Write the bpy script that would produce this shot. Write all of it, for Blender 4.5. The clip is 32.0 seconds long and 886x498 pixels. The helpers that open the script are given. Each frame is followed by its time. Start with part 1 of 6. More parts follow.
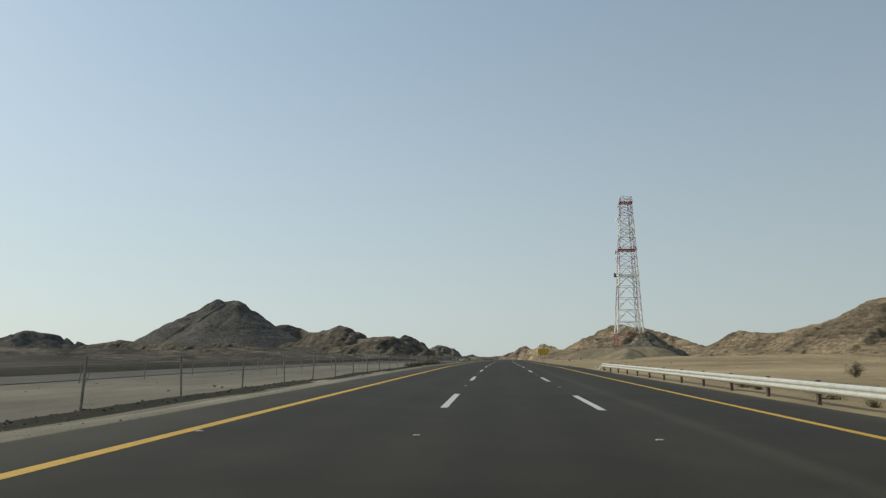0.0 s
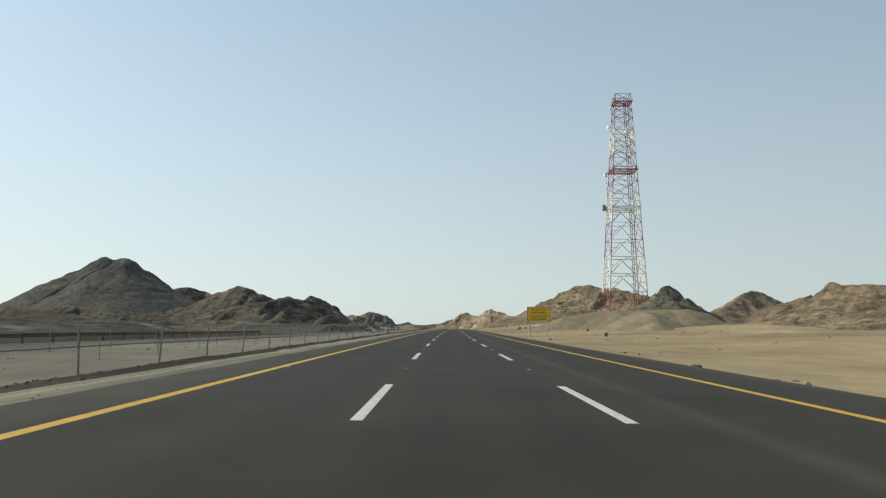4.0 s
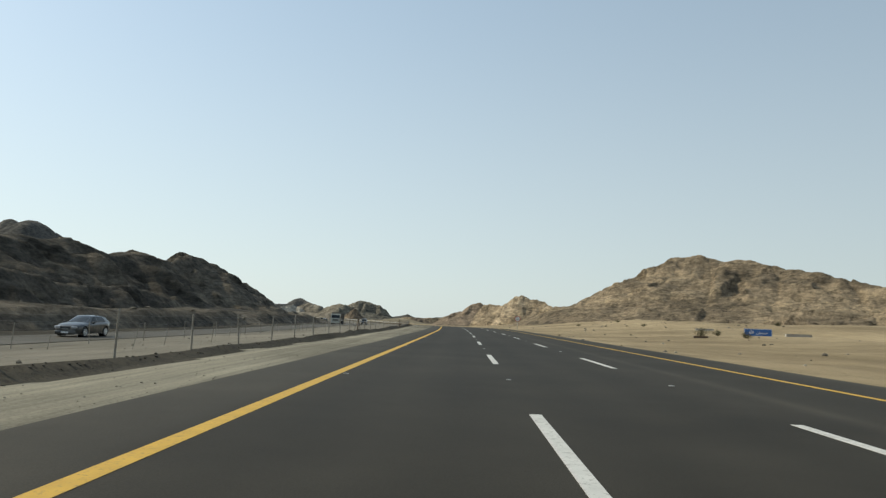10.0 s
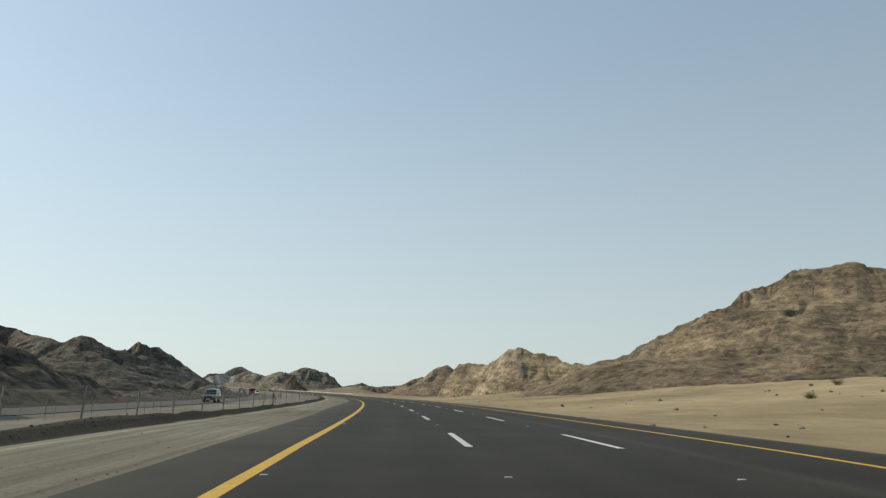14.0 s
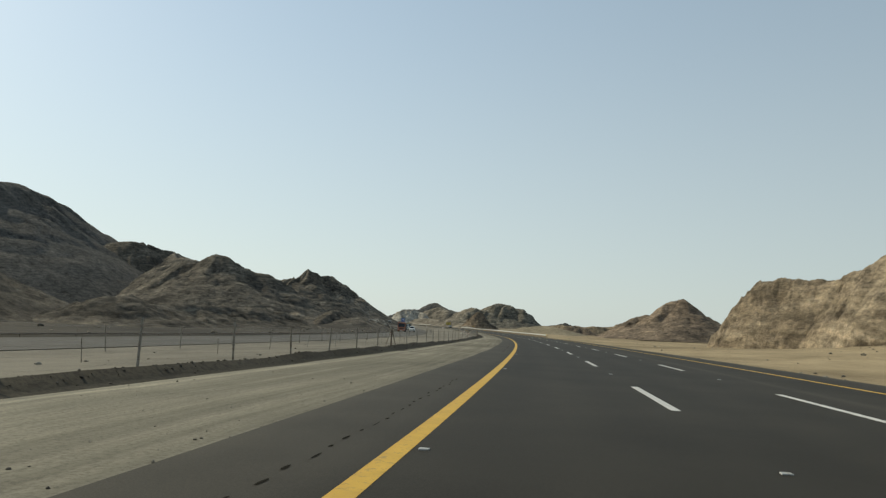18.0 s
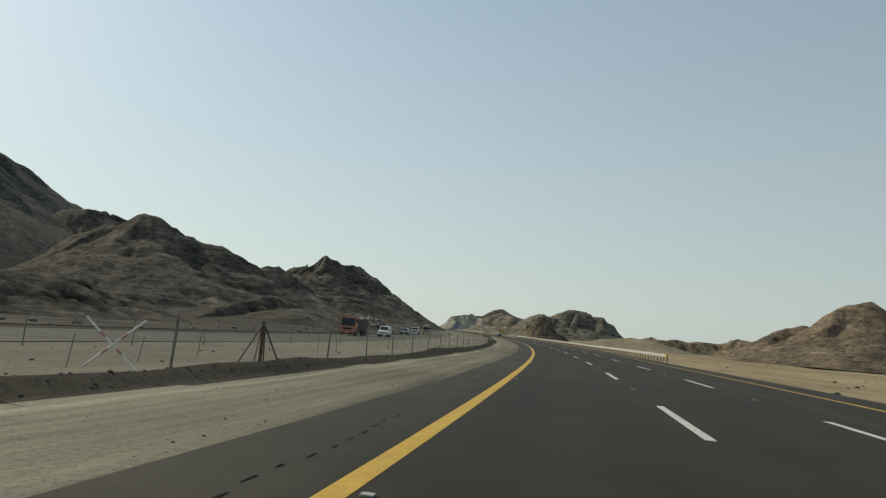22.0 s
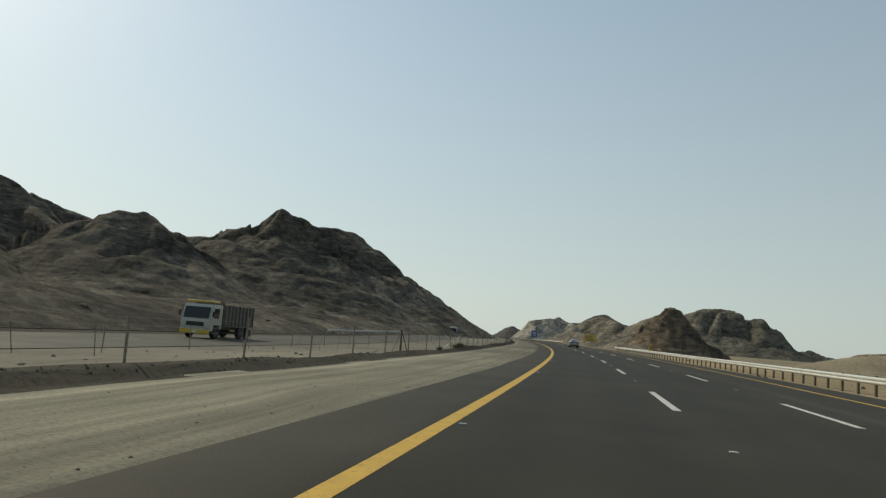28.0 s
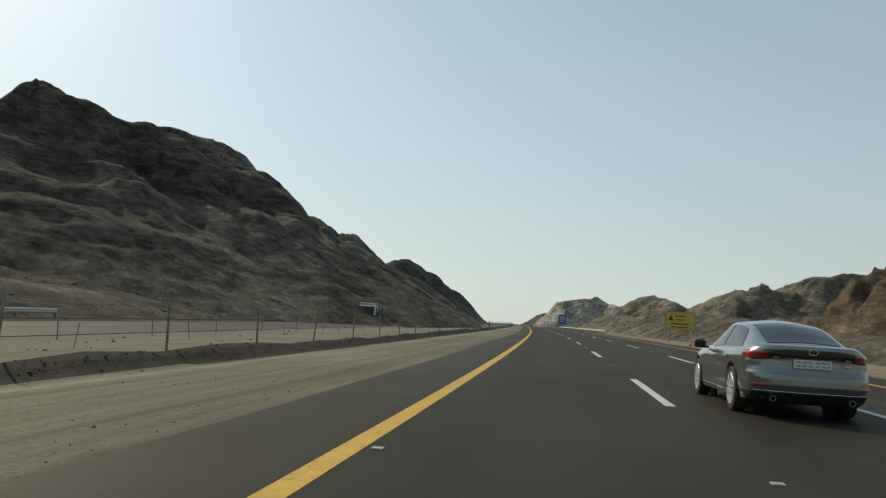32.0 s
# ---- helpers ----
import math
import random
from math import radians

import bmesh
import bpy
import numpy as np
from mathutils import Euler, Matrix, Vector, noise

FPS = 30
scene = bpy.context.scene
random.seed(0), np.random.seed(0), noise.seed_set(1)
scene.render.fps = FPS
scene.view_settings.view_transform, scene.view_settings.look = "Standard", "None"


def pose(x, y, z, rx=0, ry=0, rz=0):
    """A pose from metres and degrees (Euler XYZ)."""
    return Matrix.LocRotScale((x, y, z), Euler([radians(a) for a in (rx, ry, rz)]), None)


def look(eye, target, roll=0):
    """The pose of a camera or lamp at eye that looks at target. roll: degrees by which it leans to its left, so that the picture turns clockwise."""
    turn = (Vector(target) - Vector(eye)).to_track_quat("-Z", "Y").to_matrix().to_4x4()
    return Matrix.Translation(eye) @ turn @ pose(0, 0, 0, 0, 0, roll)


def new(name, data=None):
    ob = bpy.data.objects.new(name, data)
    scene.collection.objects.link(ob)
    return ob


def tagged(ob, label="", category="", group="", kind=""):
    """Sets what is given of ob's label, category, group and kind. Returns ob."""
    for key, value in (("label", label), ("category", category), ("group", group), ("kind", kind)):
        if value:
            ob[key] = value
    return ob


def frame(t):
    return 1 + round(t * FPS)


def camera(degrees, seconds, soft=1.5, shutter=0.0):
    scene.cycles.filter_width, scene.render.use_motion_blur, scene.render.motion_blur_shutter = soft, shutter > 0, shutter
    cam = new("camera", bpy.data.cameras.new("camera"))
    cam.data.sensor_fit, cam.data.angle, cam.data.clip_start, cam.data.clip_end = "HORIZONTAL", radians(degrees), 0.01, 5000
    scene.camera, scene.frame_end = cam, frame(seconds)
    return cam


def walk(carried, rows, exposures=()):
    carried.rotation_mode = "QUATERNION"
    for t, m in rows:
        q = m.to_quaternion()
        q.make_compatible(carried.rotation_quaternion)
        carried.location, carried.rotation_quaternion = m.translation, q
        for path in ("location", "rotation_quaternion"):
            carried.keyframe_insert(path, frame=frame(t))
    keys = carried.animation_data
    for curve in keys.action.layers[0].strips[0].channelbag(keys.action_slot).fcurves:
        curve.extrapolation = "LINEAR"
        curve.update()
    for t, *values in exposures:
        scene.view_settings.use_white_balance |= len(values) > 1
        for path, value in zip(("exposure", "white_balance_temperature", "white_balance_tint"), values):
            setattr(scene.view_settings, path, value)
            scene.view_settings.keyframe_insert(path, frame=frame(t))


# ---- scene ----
LENS = 63.0
cam = camera(LENS, 32.0, soft=1.3)
PATH = [
    (0, (7.6981, 125.5161, 1.3965), (7.6358, 127.4929, 1.6938), 0.65),
    (0.5, (8.4874, 141.6722, 1.4983), (8.4820, 143.6548, 1.7611), 1.38),
    (1, (9.2888, 157.7953, 1.5647), (9.3500, 159.7910, 1.6814), 0.90),
    (1.5, (10.0545, 173.9135, 1.6811), (10.1260, 175.9022, 1.8816), 1.22),
    (2, (10.8192, 190.0845, 1.7567), (10.9177, 192.0708, 1.9688), 0.75),
    (2.5, (11.6102, 206.3930, 1.8321), (11.6854, 208.3810, 2.0384), 1.59),
    (3, (12.3921, 222.8895, 1.8447), (12.4782, 224.8767, 2.0530), 1.28),
    (3.5, (13.2011, 239.3838, 1.8572), (13.2980, 241.3704, 2.0676), 0.96),
    (4, (14.0403, 255.8758, 1.8698), (14.1481, 257.8616, 2.0822), 0.65),
    (4.5, (14.9128, 272.3654, 1.8824), (15.0314, 274.3503, 2.0969), 0.33),
    (5, (15.7886, 289.0384, 1.8769), (15.9097, 291.0200, 2.1192), 0.95),
    (5.5, (16.6625, 305.7332, 1.9069), (16.7950, 307.7164, 2.1291), 0.74),
    (6, (17.3679, 322.6484, 1.9033), (17.5014, 324.6339, 2.1034), 0.90),
    (6.5, (18.1425, 339.2778, 1.9282), (18.2500, 341.2609, 2.1650), 1.61),
    (7, (18.9918, 355.7010, 1.9055), (19.1225, 357.6850, 2.1211), 1.46),
    (7.5, (19.9207, 371.9513, 1.9486), (20.0244, 373.9382, 2.1519), 1.62),
    (8, (20.8850, 387.7689, 1.9304), (20.9714, 389.7564, 2.1363), 1.89),
    (8.5, (21.9784, 405.1680, 1.9609), (22.0872, 407.1533, 2.1764), 0.78),
    (9, (23.0395, 421.9378, 1.9320), (23.1310, 423.9196, 2.1854), 1.76),
    (9.5, (24.1873, 438.4353, 1.9340), (24.2974, 440.4226, 2.1302), 1.31),
    (10, (25.4300, 454.5346, 1.8999), (25.5190, 456.5231, 2.0948), 2.07),
    (10.5, (26.7183, 471.2401, 1.9084), (26.8176, 473.2276, 2.1088), 2.34),
    (11, (27.9819, 487.6441, 1.8733), (28.1126, 489.6310, 2.0616), 1.64),
    (11.5, (29.1644, 504.0332, 1.8824), (29.3678, 506.0083, 2.1227), 1.25),
    (12, (30.2656, 520.2030, 1.8457), (30.5662, 522.1630, 2.1065), 1.14),
    (12.5, (31.3127, 535.8582, 1.8554), (31.6366, 537.8092, 2.1527), 1.85),
    (13, (32.0829, 551.5653, 1.8275), (32.3536, 553.5169, 2.1714), 1.34),
    (13.5, (32.7831, 567.1179, 1.8292), (33.0359, 569.0697, 2.1854), -0.09),
    (14, (33.5147, 582.4883, 1.8095), (33.7089, 584.4421, 2.1901), 0.97),
    (14.5, (34.2289, 597.8035, 1.8033), (34.3428, 599.7689, 2.1560), 1.06),
    (15, (34.7564, 613.3555, 1.6683), (34.7962, 615.3297, 1.9866), 0.32),
    (15.5, (34.9673, 629.3226, 1.5584), (34.8813, 631.2979, 1.8600), 2.25),
    (16, (35.0520, 645.3220, 1.4299), (34.9022, 647.2973, 1.7047), 2.60),
    (16.5, (34.9753, 661.3201, 1.3015), (34.7616, 663.2931, 1.5493), 2.94),
    (17, (34.7376, 677.3153, 1.1730), (34.4601, 679.2836, 1.3939), 3.28),
    (17.5, (34.3397, 693.3060, 1.0445), (33.9985, 695.2672, 1.2384), 3.62),
    (18, (33.7795, 709.1546, 0.9006), (33.4241, 711.1121, 1.1061), 2.48),
    (18.5, (33.0337, 724.8256, 0.7899), (32.6883, 726.7803, 1.0345), 2.65),
    (19, (32.1776, 740.4842, 0.6582), (31.8092, 742.4348, 0.9023), 2.81),
    (19.5, (31.3642, 756.1219, 0.5366), (30.9537, 758.0641, 0.7803), 3.46),
    (20, (30.5054, 771.8156, 0.4043), (30.0976, 773.7570, 0.6585), 2.08),
    (20.5, (29.4991, 787.7176, 0.2809), (29.0723, 789.6607, 0.4864), 2.91),
    (21, (28.3045, 803.5535, 0.1584), (27.8594, 805.4924, 0.3647), 2.60),
    (21.5, (26.8804, 818.9474, 0.0741), (26.3684, 820.8706, 0.2719), 4.48),
    (22, (25.2842, 834.2685, -0.0237), (24.7183, 836.1744, 0.1941), 4.55),
    (22.5, (23.4733, 850.1631, -0.1069), (22.8655, 852.0628, 0.0398), 2.80),
    (23, (21.4942, 866.2671, -0.2127), (20.8770, 868.1650, -0.0828), 2.32),
    (23.5, (19.3942, 882.1173, -0.2925), (18.7300, 883.9958, -0.1199), 4.17),
    (24, (17.1652, 897.6972, -0.3909), (16.3906, 899.5370, -0.2687), 3.15),
    (24.5, (14.8044, 913.0586, -0.4074), (14.0057, 914.8855, -0.2509), 2.73),
    (25, (12.3218, 928.4829, -0.4338), (11.5223, 930.3041, -0.2237), 1.27),
    (25.5, (9.7096, 943.9386, -0.4501), (8.9071, 945.7603, -0.2564), 1.97),
    (26, (6.8807, 959.2794, -0.4742), (6.0926, 961.0999, -0.2204), 3.99),
    (26.5, (3.8067, 974.6131, -0.4928), (3.0112, 976.4332, -0.2598), 3.34),
    (27, (0.4805, 989.9302, -0.5141), (-0.3286, 991.7446, -0.2829), 3.75),
    (27.5, (-2.9578, 1005.2207, -0.5114), (-3.7805, 1007.0292, -0.2819), 4.16),
    (28, (-6.5155, 1020.4846, -0.4889), (-7.3517, 1022.2871, -0.2610), 4.57),
    (28.5, (-10.2068, 1035.7175, -0.4663), (-11.0565, 1037.5138, -0.2401), 4.98),
    (29, (-14.1385, 1050.9191, -0.4521), (-14.9909, 1052.7109, -0.2009), 4.34),
    (29.5, (-18.3036, 1066.2514, -0.4209), (-19.1669, 1068.0457, -0.2334), 4.71),
    (30, (-22.5462, 1081.5658, -0.4006), (-23.4248, 1083.3492, -0.1826), 3.32),
    (30.5, (-26.7283, 1096.8666, -0.3687), (-27.5980, 1098.6451, -0.0852), 3.23),
    (31, (-31.0002, 1112.1153, -0.3143), (-31.8781, 1113.8961, -0.0735), 3.46),
    (31.5, (-35.5154, 1127.4059, -0.2570), (-36.4364, 1129.1631, -0.0038), 3.91),
    (32, (-40.2273, 1142.6942, -0.2188), (-41.1484, 1144.4588, -0.0248), 3.37),
]
walk(cam, [(t, look(eye, target, roll)) for t, eye, target, roll in PATH], [(0, -0.2, 7080, 3), (0.8, 0.08, 7080, 3), (5.5, 0.11, 7080, 3), (9, 0.09, 7080, 3), (11, 0.22, 7080, 3), (12.5, 0.06, 7080, 3), (16, 0.05, 7150, 3), (18, -0.03, 7300, 2), (22, -0.2, 7400, 1), (23.2, -0.14, 7400, 1), (24.2, -0.13, 7400, 1), (25.2, -0.24, 7400, 1), (27, -0.25, 7400, 1), (30.3, -0.22, 7400, 1), (32, -0.14, 7400, 1)])

# ---- daylight: hazy desert afternoon, sun on the left and a little ahead ----
SUN_AZ, SUN_EL = 72.0, 36.0
scene.view_settings.exposure = 0.0
world = bpy.data.worlds.new("world")
scene.world = world
world.use_nodes = True
wn, wl = world.node_tree.nodes, world.node_tree.links
sky = wn.new("ShaderNodeTexSky")
sky.sky_type = "NISHITA"
sky.sun_disc = False
sky.sun_elevation = radians(SUN_EL)
sky.sun_rotation = radians(-SUN_AZ)
sky.altitude = 300
sky.air_density, sky.dust_density, sky.ozone_density = 0.8, 1.2, 1.5
wn["Background"].inputs["Strength"].default_value = 0.178
# dust haze: thick towards the horizon, thinner overhead
co = wn.new("ShaderNodeTexCoord")
up = wn.new("ShaderNodeSeparateXYZ")
wl.new(co.outputs["Generated"], up.inputs[0])
thick = wn.new("ShaderNodeMapRange")
thick.interpolation_type = "SMOOTHSTEP"
for k, v in (("From Min", -0.02), ("From Max", 0.48), ("To Min", 0.9), ("To Max", 0.62)):
    thick.inputs[k].default_value = v
wl.new(up.outputs["Z"], thick.inputs["Value"])
haze = wn.new("ShaderNodeMix")
haze.data_type = "RGBA"
wl.new(thick.outputs[0], haze.inputs[0])
air = wn.new("ShaderNodeValToRGB")
air.color_ramp.elements[0].position, air.color_ramp.elements[0].color = 0.0, (0.655, 0.745, 0.815, 1)
air.color_ramp.elements[1].position, air.color_ramp.elements[1].color = 0.55, (0.45, 0.6, 0.8, 1)
wl.new(up.outputs["Z"], air.inputs["Fac"])
dust = wn.new("ShaderNodeVectorMath")
dust.operation = "SCALE"
dust.inputs["Scale"].default_value = 5.0
wl.new(air.outputs["Color"], dust.inputs[0])
wl.new(dust.outputs[0], haze.inputs[7])
wl.new(sky.outputs["Color"], haze.inputs[6])
side = wn.new("ShaderNodeVectorMath")
side.operation = "DOT_PRODUCT"
wl.new(co.outputs["Generated"], side.inputs[0])
side.inputs[1].default_value = (-math.sin(radians(SUN_AZ)), math.cos(radians(SUN_AZ)), 0)
scatter_gain = wn.new("ShaderNodeMath")
scatter_gain.operation = "MULTIPLY_ADD"
wl.new(side.outputs["Value"], scatter_gain.inputs[0])
scatter_gain.inputs[1].default_value, scatter_gain.inputs[2].default_value = 0.26, 0.925
glow = wn.new("ShaderNodeVectorMath")
glow.operation = "SCALE"
wl.new(haze.outputs[2], glow.inputs[0])
wl.new(scatter_gain.outputs[0], glow.inputs["Scale"])
wl.new(glow.outputs[0], wn["Background"].inputs["Color"])
sun = bpy.data.lights.new("sun", "SUN")
sun.energy, sun.angle, sun.color = 2.8, radians(0.7), (1.0, 0.92, 0.79)
sun_lamp = new("sun", sun)
a, e = radians(SUN_AZ), radians(SUN_EL)
sun_lamp.matrix_world = look((-300 * math.sin(a) * math.cos(e), 300 * math.cos(a) * math.cos(e), 300 * math.sin(e)), (0, 0, 0))

# ---- materials ----
def mat(name, rough=0.8, metal=0.0):
    m = bpy.data.materials.new(name)
    m.use_nodes = True
    n, l = m.node_tree.nodes, m.node_tree.links
    b = n["Principled BSDF"]
    b.inputs["Roughness"].default_value, b.inputs["Metallic"].default_value = rough, metal
    return m, n, l, b


def noise_tex(n, l, scale, detail=6, rough=0.6, vec=None, stretch=None):
    t = n.new("ShaderNodeTexNoise")
    t.inputs["Scale"].default_value, t.inputs["Detail"].default_value, t.inputs["Roughness"].default_value = scale, detail, rough
    co = n.new("ShaderNodeNewGeometry") if vec is None else None
    src = co.outputs["Position"] if vec is None else vec
    if stretch:
        mp = n.new("ShaderNodeMapping")
        mp.inputs["Scale"].default_value = stretch[:3]
        if len(stretch) > 3:
            mp.inputs["Rotation"].default_value = [radians(v) for v in stretch[3:]]
        l.new(src, mp.inputs["Vector"])
        src = mp.outputs["Vector"]
    l.new(src, t.inputs["Vector"])
    return t.outputs["Fac"]


def ramp(n, l, fac, stops):
    r = n.new("ShaderNodeValToRGB")
    els = r.color_ramp.elements
    while len(els) < len(stops):
        els.new(0.5)
    for el, (p, c) in zip(els, stops):
        el.position, el.color = p, (*c, 1)
    l.new(fac, r.inputs["Fac"])
    return r.outputs["Color"]


def mix(n, l, fac, a, b, kind="MIX"):
    x = n.new("ShaderNodeMix")
    x.data_type, x.blend_type = "RGBA", kind
    for sock, v in ((x.inputs[0], fac), (x.inputs[6], a), (x.inputs[7], b)):
        if isinstance(v, (int, float)):
            sock.default_value = v
        elif isinstance(v, tuple):
            sock.default_value = (*v, 1)
        else:
            l.new(v, sock)
    return x.outputs[2]


def bump(n, l, b, fac, dist, strength=1.0, chain=None):
    u = n.new("ShaderNodeBump")
    u.inputs["Distance"].default_value, u.inputs["Strength"].default_value = dist, strength
    l.new(fac, u.inputs["Height"])
    if chain:
        l.new(chain, u.inputs["Normal"])
    l.new(u.outputs["Normal"], b.inputs["Normal"])
    return u.outputs["Normal"]


def rock_material(name, dark, mid, light, sand, sand_at=0.86, dip=(9, -7, 15), band=0.6):
    """Layered bare rock: dipping beds, broad weathering, dust lying on the flatter ledges."""
    m, n, l, b = mat(name, 0.95)
    b.inputs["Specular IOR Level"].default_value = 0.12
    broad = noise_tex(n, l, 0.035, 5, 0.6, stretch=(1, 1, 1.5, 14, 8, 0))
    beds = noise_tex(n, l, 0.2, 9, 0.7, stretch=(0.3, 0.36, 1.45, *dip))
    thin = noise_tex(n, l, 0.8, 7, 0.74, stretch=(0.35, 0.4, 1.3, *dip))
    fine = noise_tex(n, l, 0.7, 8, 0.74)
    grit = noise_tex(n, l, 2.6, 6, 0.78)
    c1 = ramp(n, l, broad, [(0.42, dark), (0.5, mid), (0.58, light)])
    c2 = ramp(n, l, beds, [(0.42, dark), (0.49, mid), (0.55, mid), (0.61, light)])
    c = mix(n, l, band, c1, c2)
    c = mix(n, l, 0.65, c, ramp(n, l, thin, [(0.41, (0.56, 0.55, 0.54)), (0.5, (1.03, 1.03, 1.03)), (0.6, (1.5, 1.46, 1.4))]), "MULTIPLY")
    c = mix(n, l, 0.42, c, ramp(n, l, fine, [(0.4, (0.46, 0.45, 0.44)), (0.5, (1.06, 1.06, 1.06)), (0.62, (1.55, 1.51, 1.46))]), "MULTIPLY")
    c = mix(n, l, 0.5, c, ramp(n, l, grit, [(0.36, (0.65, 0.64, 0.63)), (0.64, (1.45, 1.43, 1.4))]), "MULTIPLY")
    # crevices: colour darkened in the same hollows that the bump sinks
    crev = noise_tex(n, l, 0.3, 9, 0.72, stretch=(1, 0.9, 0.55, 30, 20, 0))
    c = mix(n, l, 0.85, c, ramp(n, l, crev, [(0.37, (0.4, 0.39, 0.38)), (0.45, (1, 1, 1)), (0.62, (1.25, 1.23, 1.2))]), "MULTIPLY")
    geo = n.new("ShaderNodeNewGeometry")
    sep = n.new("ShaderNodeSeparateXYZ")
    l.new(geo.outputs["Normal"], sep.inputs["Vector"])
    add = n.new("ShaderNodeMath")
    add.operation = "MULTIPLY_ADD"
    l.new(noise_tex(n, l, 0.22, 8, 0.7), add.inputs[0])
    add.inputs[1].default_value = 0.6
    l.new(sep.outputs["Z"], add.inputs[2])
    low = n.new("ShaderNodeMath")
    low.operation = "MULTIPLY"
    low.inputs[1].default_value = 0.6
    l.new(add.outputs[0], low.inputs[0])
    flat = ramp(n, l, low.outputs[0], [(sand_at - 0.12, (0, 0, 0)), (sand_at - 0.03, (0.9, 0.9, 0.9))])
    c = mix(n, l, flat, c, mix(n, l, 0.5, sand, ramp(n, l, fine, [(0.35, tuple(v * 0.6 for v in sand)), (0.65, tuple(v * 1.2 for v in sand))])))
    l.new(c, b.inputs["Base Color"])
    nn = bump(n, l, b, beds, 0.9, 0.8)
    nn = bump(n, l, b, crev, 1.2, 0.9, nn)
    nn = bump(n, l, b, fine, 0.9, 0.9, nn)
    bump(n, l, b, grit, 0.18, 0.9, nn)
    return m


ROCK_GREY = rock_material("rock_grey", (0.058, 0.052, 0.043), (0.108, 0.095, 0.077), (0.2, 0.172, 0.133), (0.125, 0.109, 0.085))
# grey rock with its own bed dip, colour lifted to stand for haze
ROCK_GREY_LIFTED = rock_material("rock_grey_lifted", (0.062, 0.056, 0.047), (0.122, 0.108, 0.088), (0.225, 0.198, 0.158), (0.115, 0.103, 0.084), 0.95, (-14, 16, 0), 0.7)
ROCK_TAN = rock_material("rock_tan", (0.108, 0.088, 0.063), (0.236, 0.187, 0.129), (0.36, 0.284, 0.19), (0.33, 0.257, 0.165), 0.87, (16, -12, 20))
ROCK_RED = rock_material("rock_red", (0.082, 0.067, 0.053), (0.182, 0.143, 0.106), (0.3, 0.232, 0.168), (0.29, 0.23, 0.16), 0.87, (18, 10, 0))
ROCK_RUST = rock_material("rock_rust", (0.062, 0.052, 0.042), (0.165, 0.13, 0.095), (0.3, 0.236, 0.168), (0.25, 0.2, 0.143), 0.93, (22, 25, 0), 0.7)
# far hills: greyed and low in contrast, distance haze put into the colour
ROCK_HAZED = rock_material("rock_hazed", (0.074, 0.071, 0.065), (0.094, 0.089, 0.081), (0.126, 0.118, 0.105), (0.085, 0.08, 0.072), 0.97)
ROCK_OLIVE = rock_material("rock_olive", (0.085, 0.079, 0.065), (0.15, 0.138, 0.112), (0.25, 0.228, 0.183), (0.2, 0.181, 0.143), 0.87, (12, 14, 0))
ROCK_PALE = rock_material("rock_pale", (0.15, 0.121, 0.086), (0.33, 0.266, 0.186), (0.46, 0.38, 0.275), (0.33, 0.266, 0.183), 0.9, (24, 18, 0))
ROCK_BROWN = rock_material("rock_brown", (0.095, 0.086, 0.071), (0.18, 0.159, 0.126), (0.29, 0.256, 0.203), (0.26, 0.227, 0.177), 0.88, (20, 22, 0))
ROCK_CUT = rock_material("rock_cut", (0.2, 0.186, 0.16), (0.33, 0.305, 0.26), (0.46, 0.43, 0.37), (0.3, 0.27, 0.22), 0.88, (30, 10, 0))


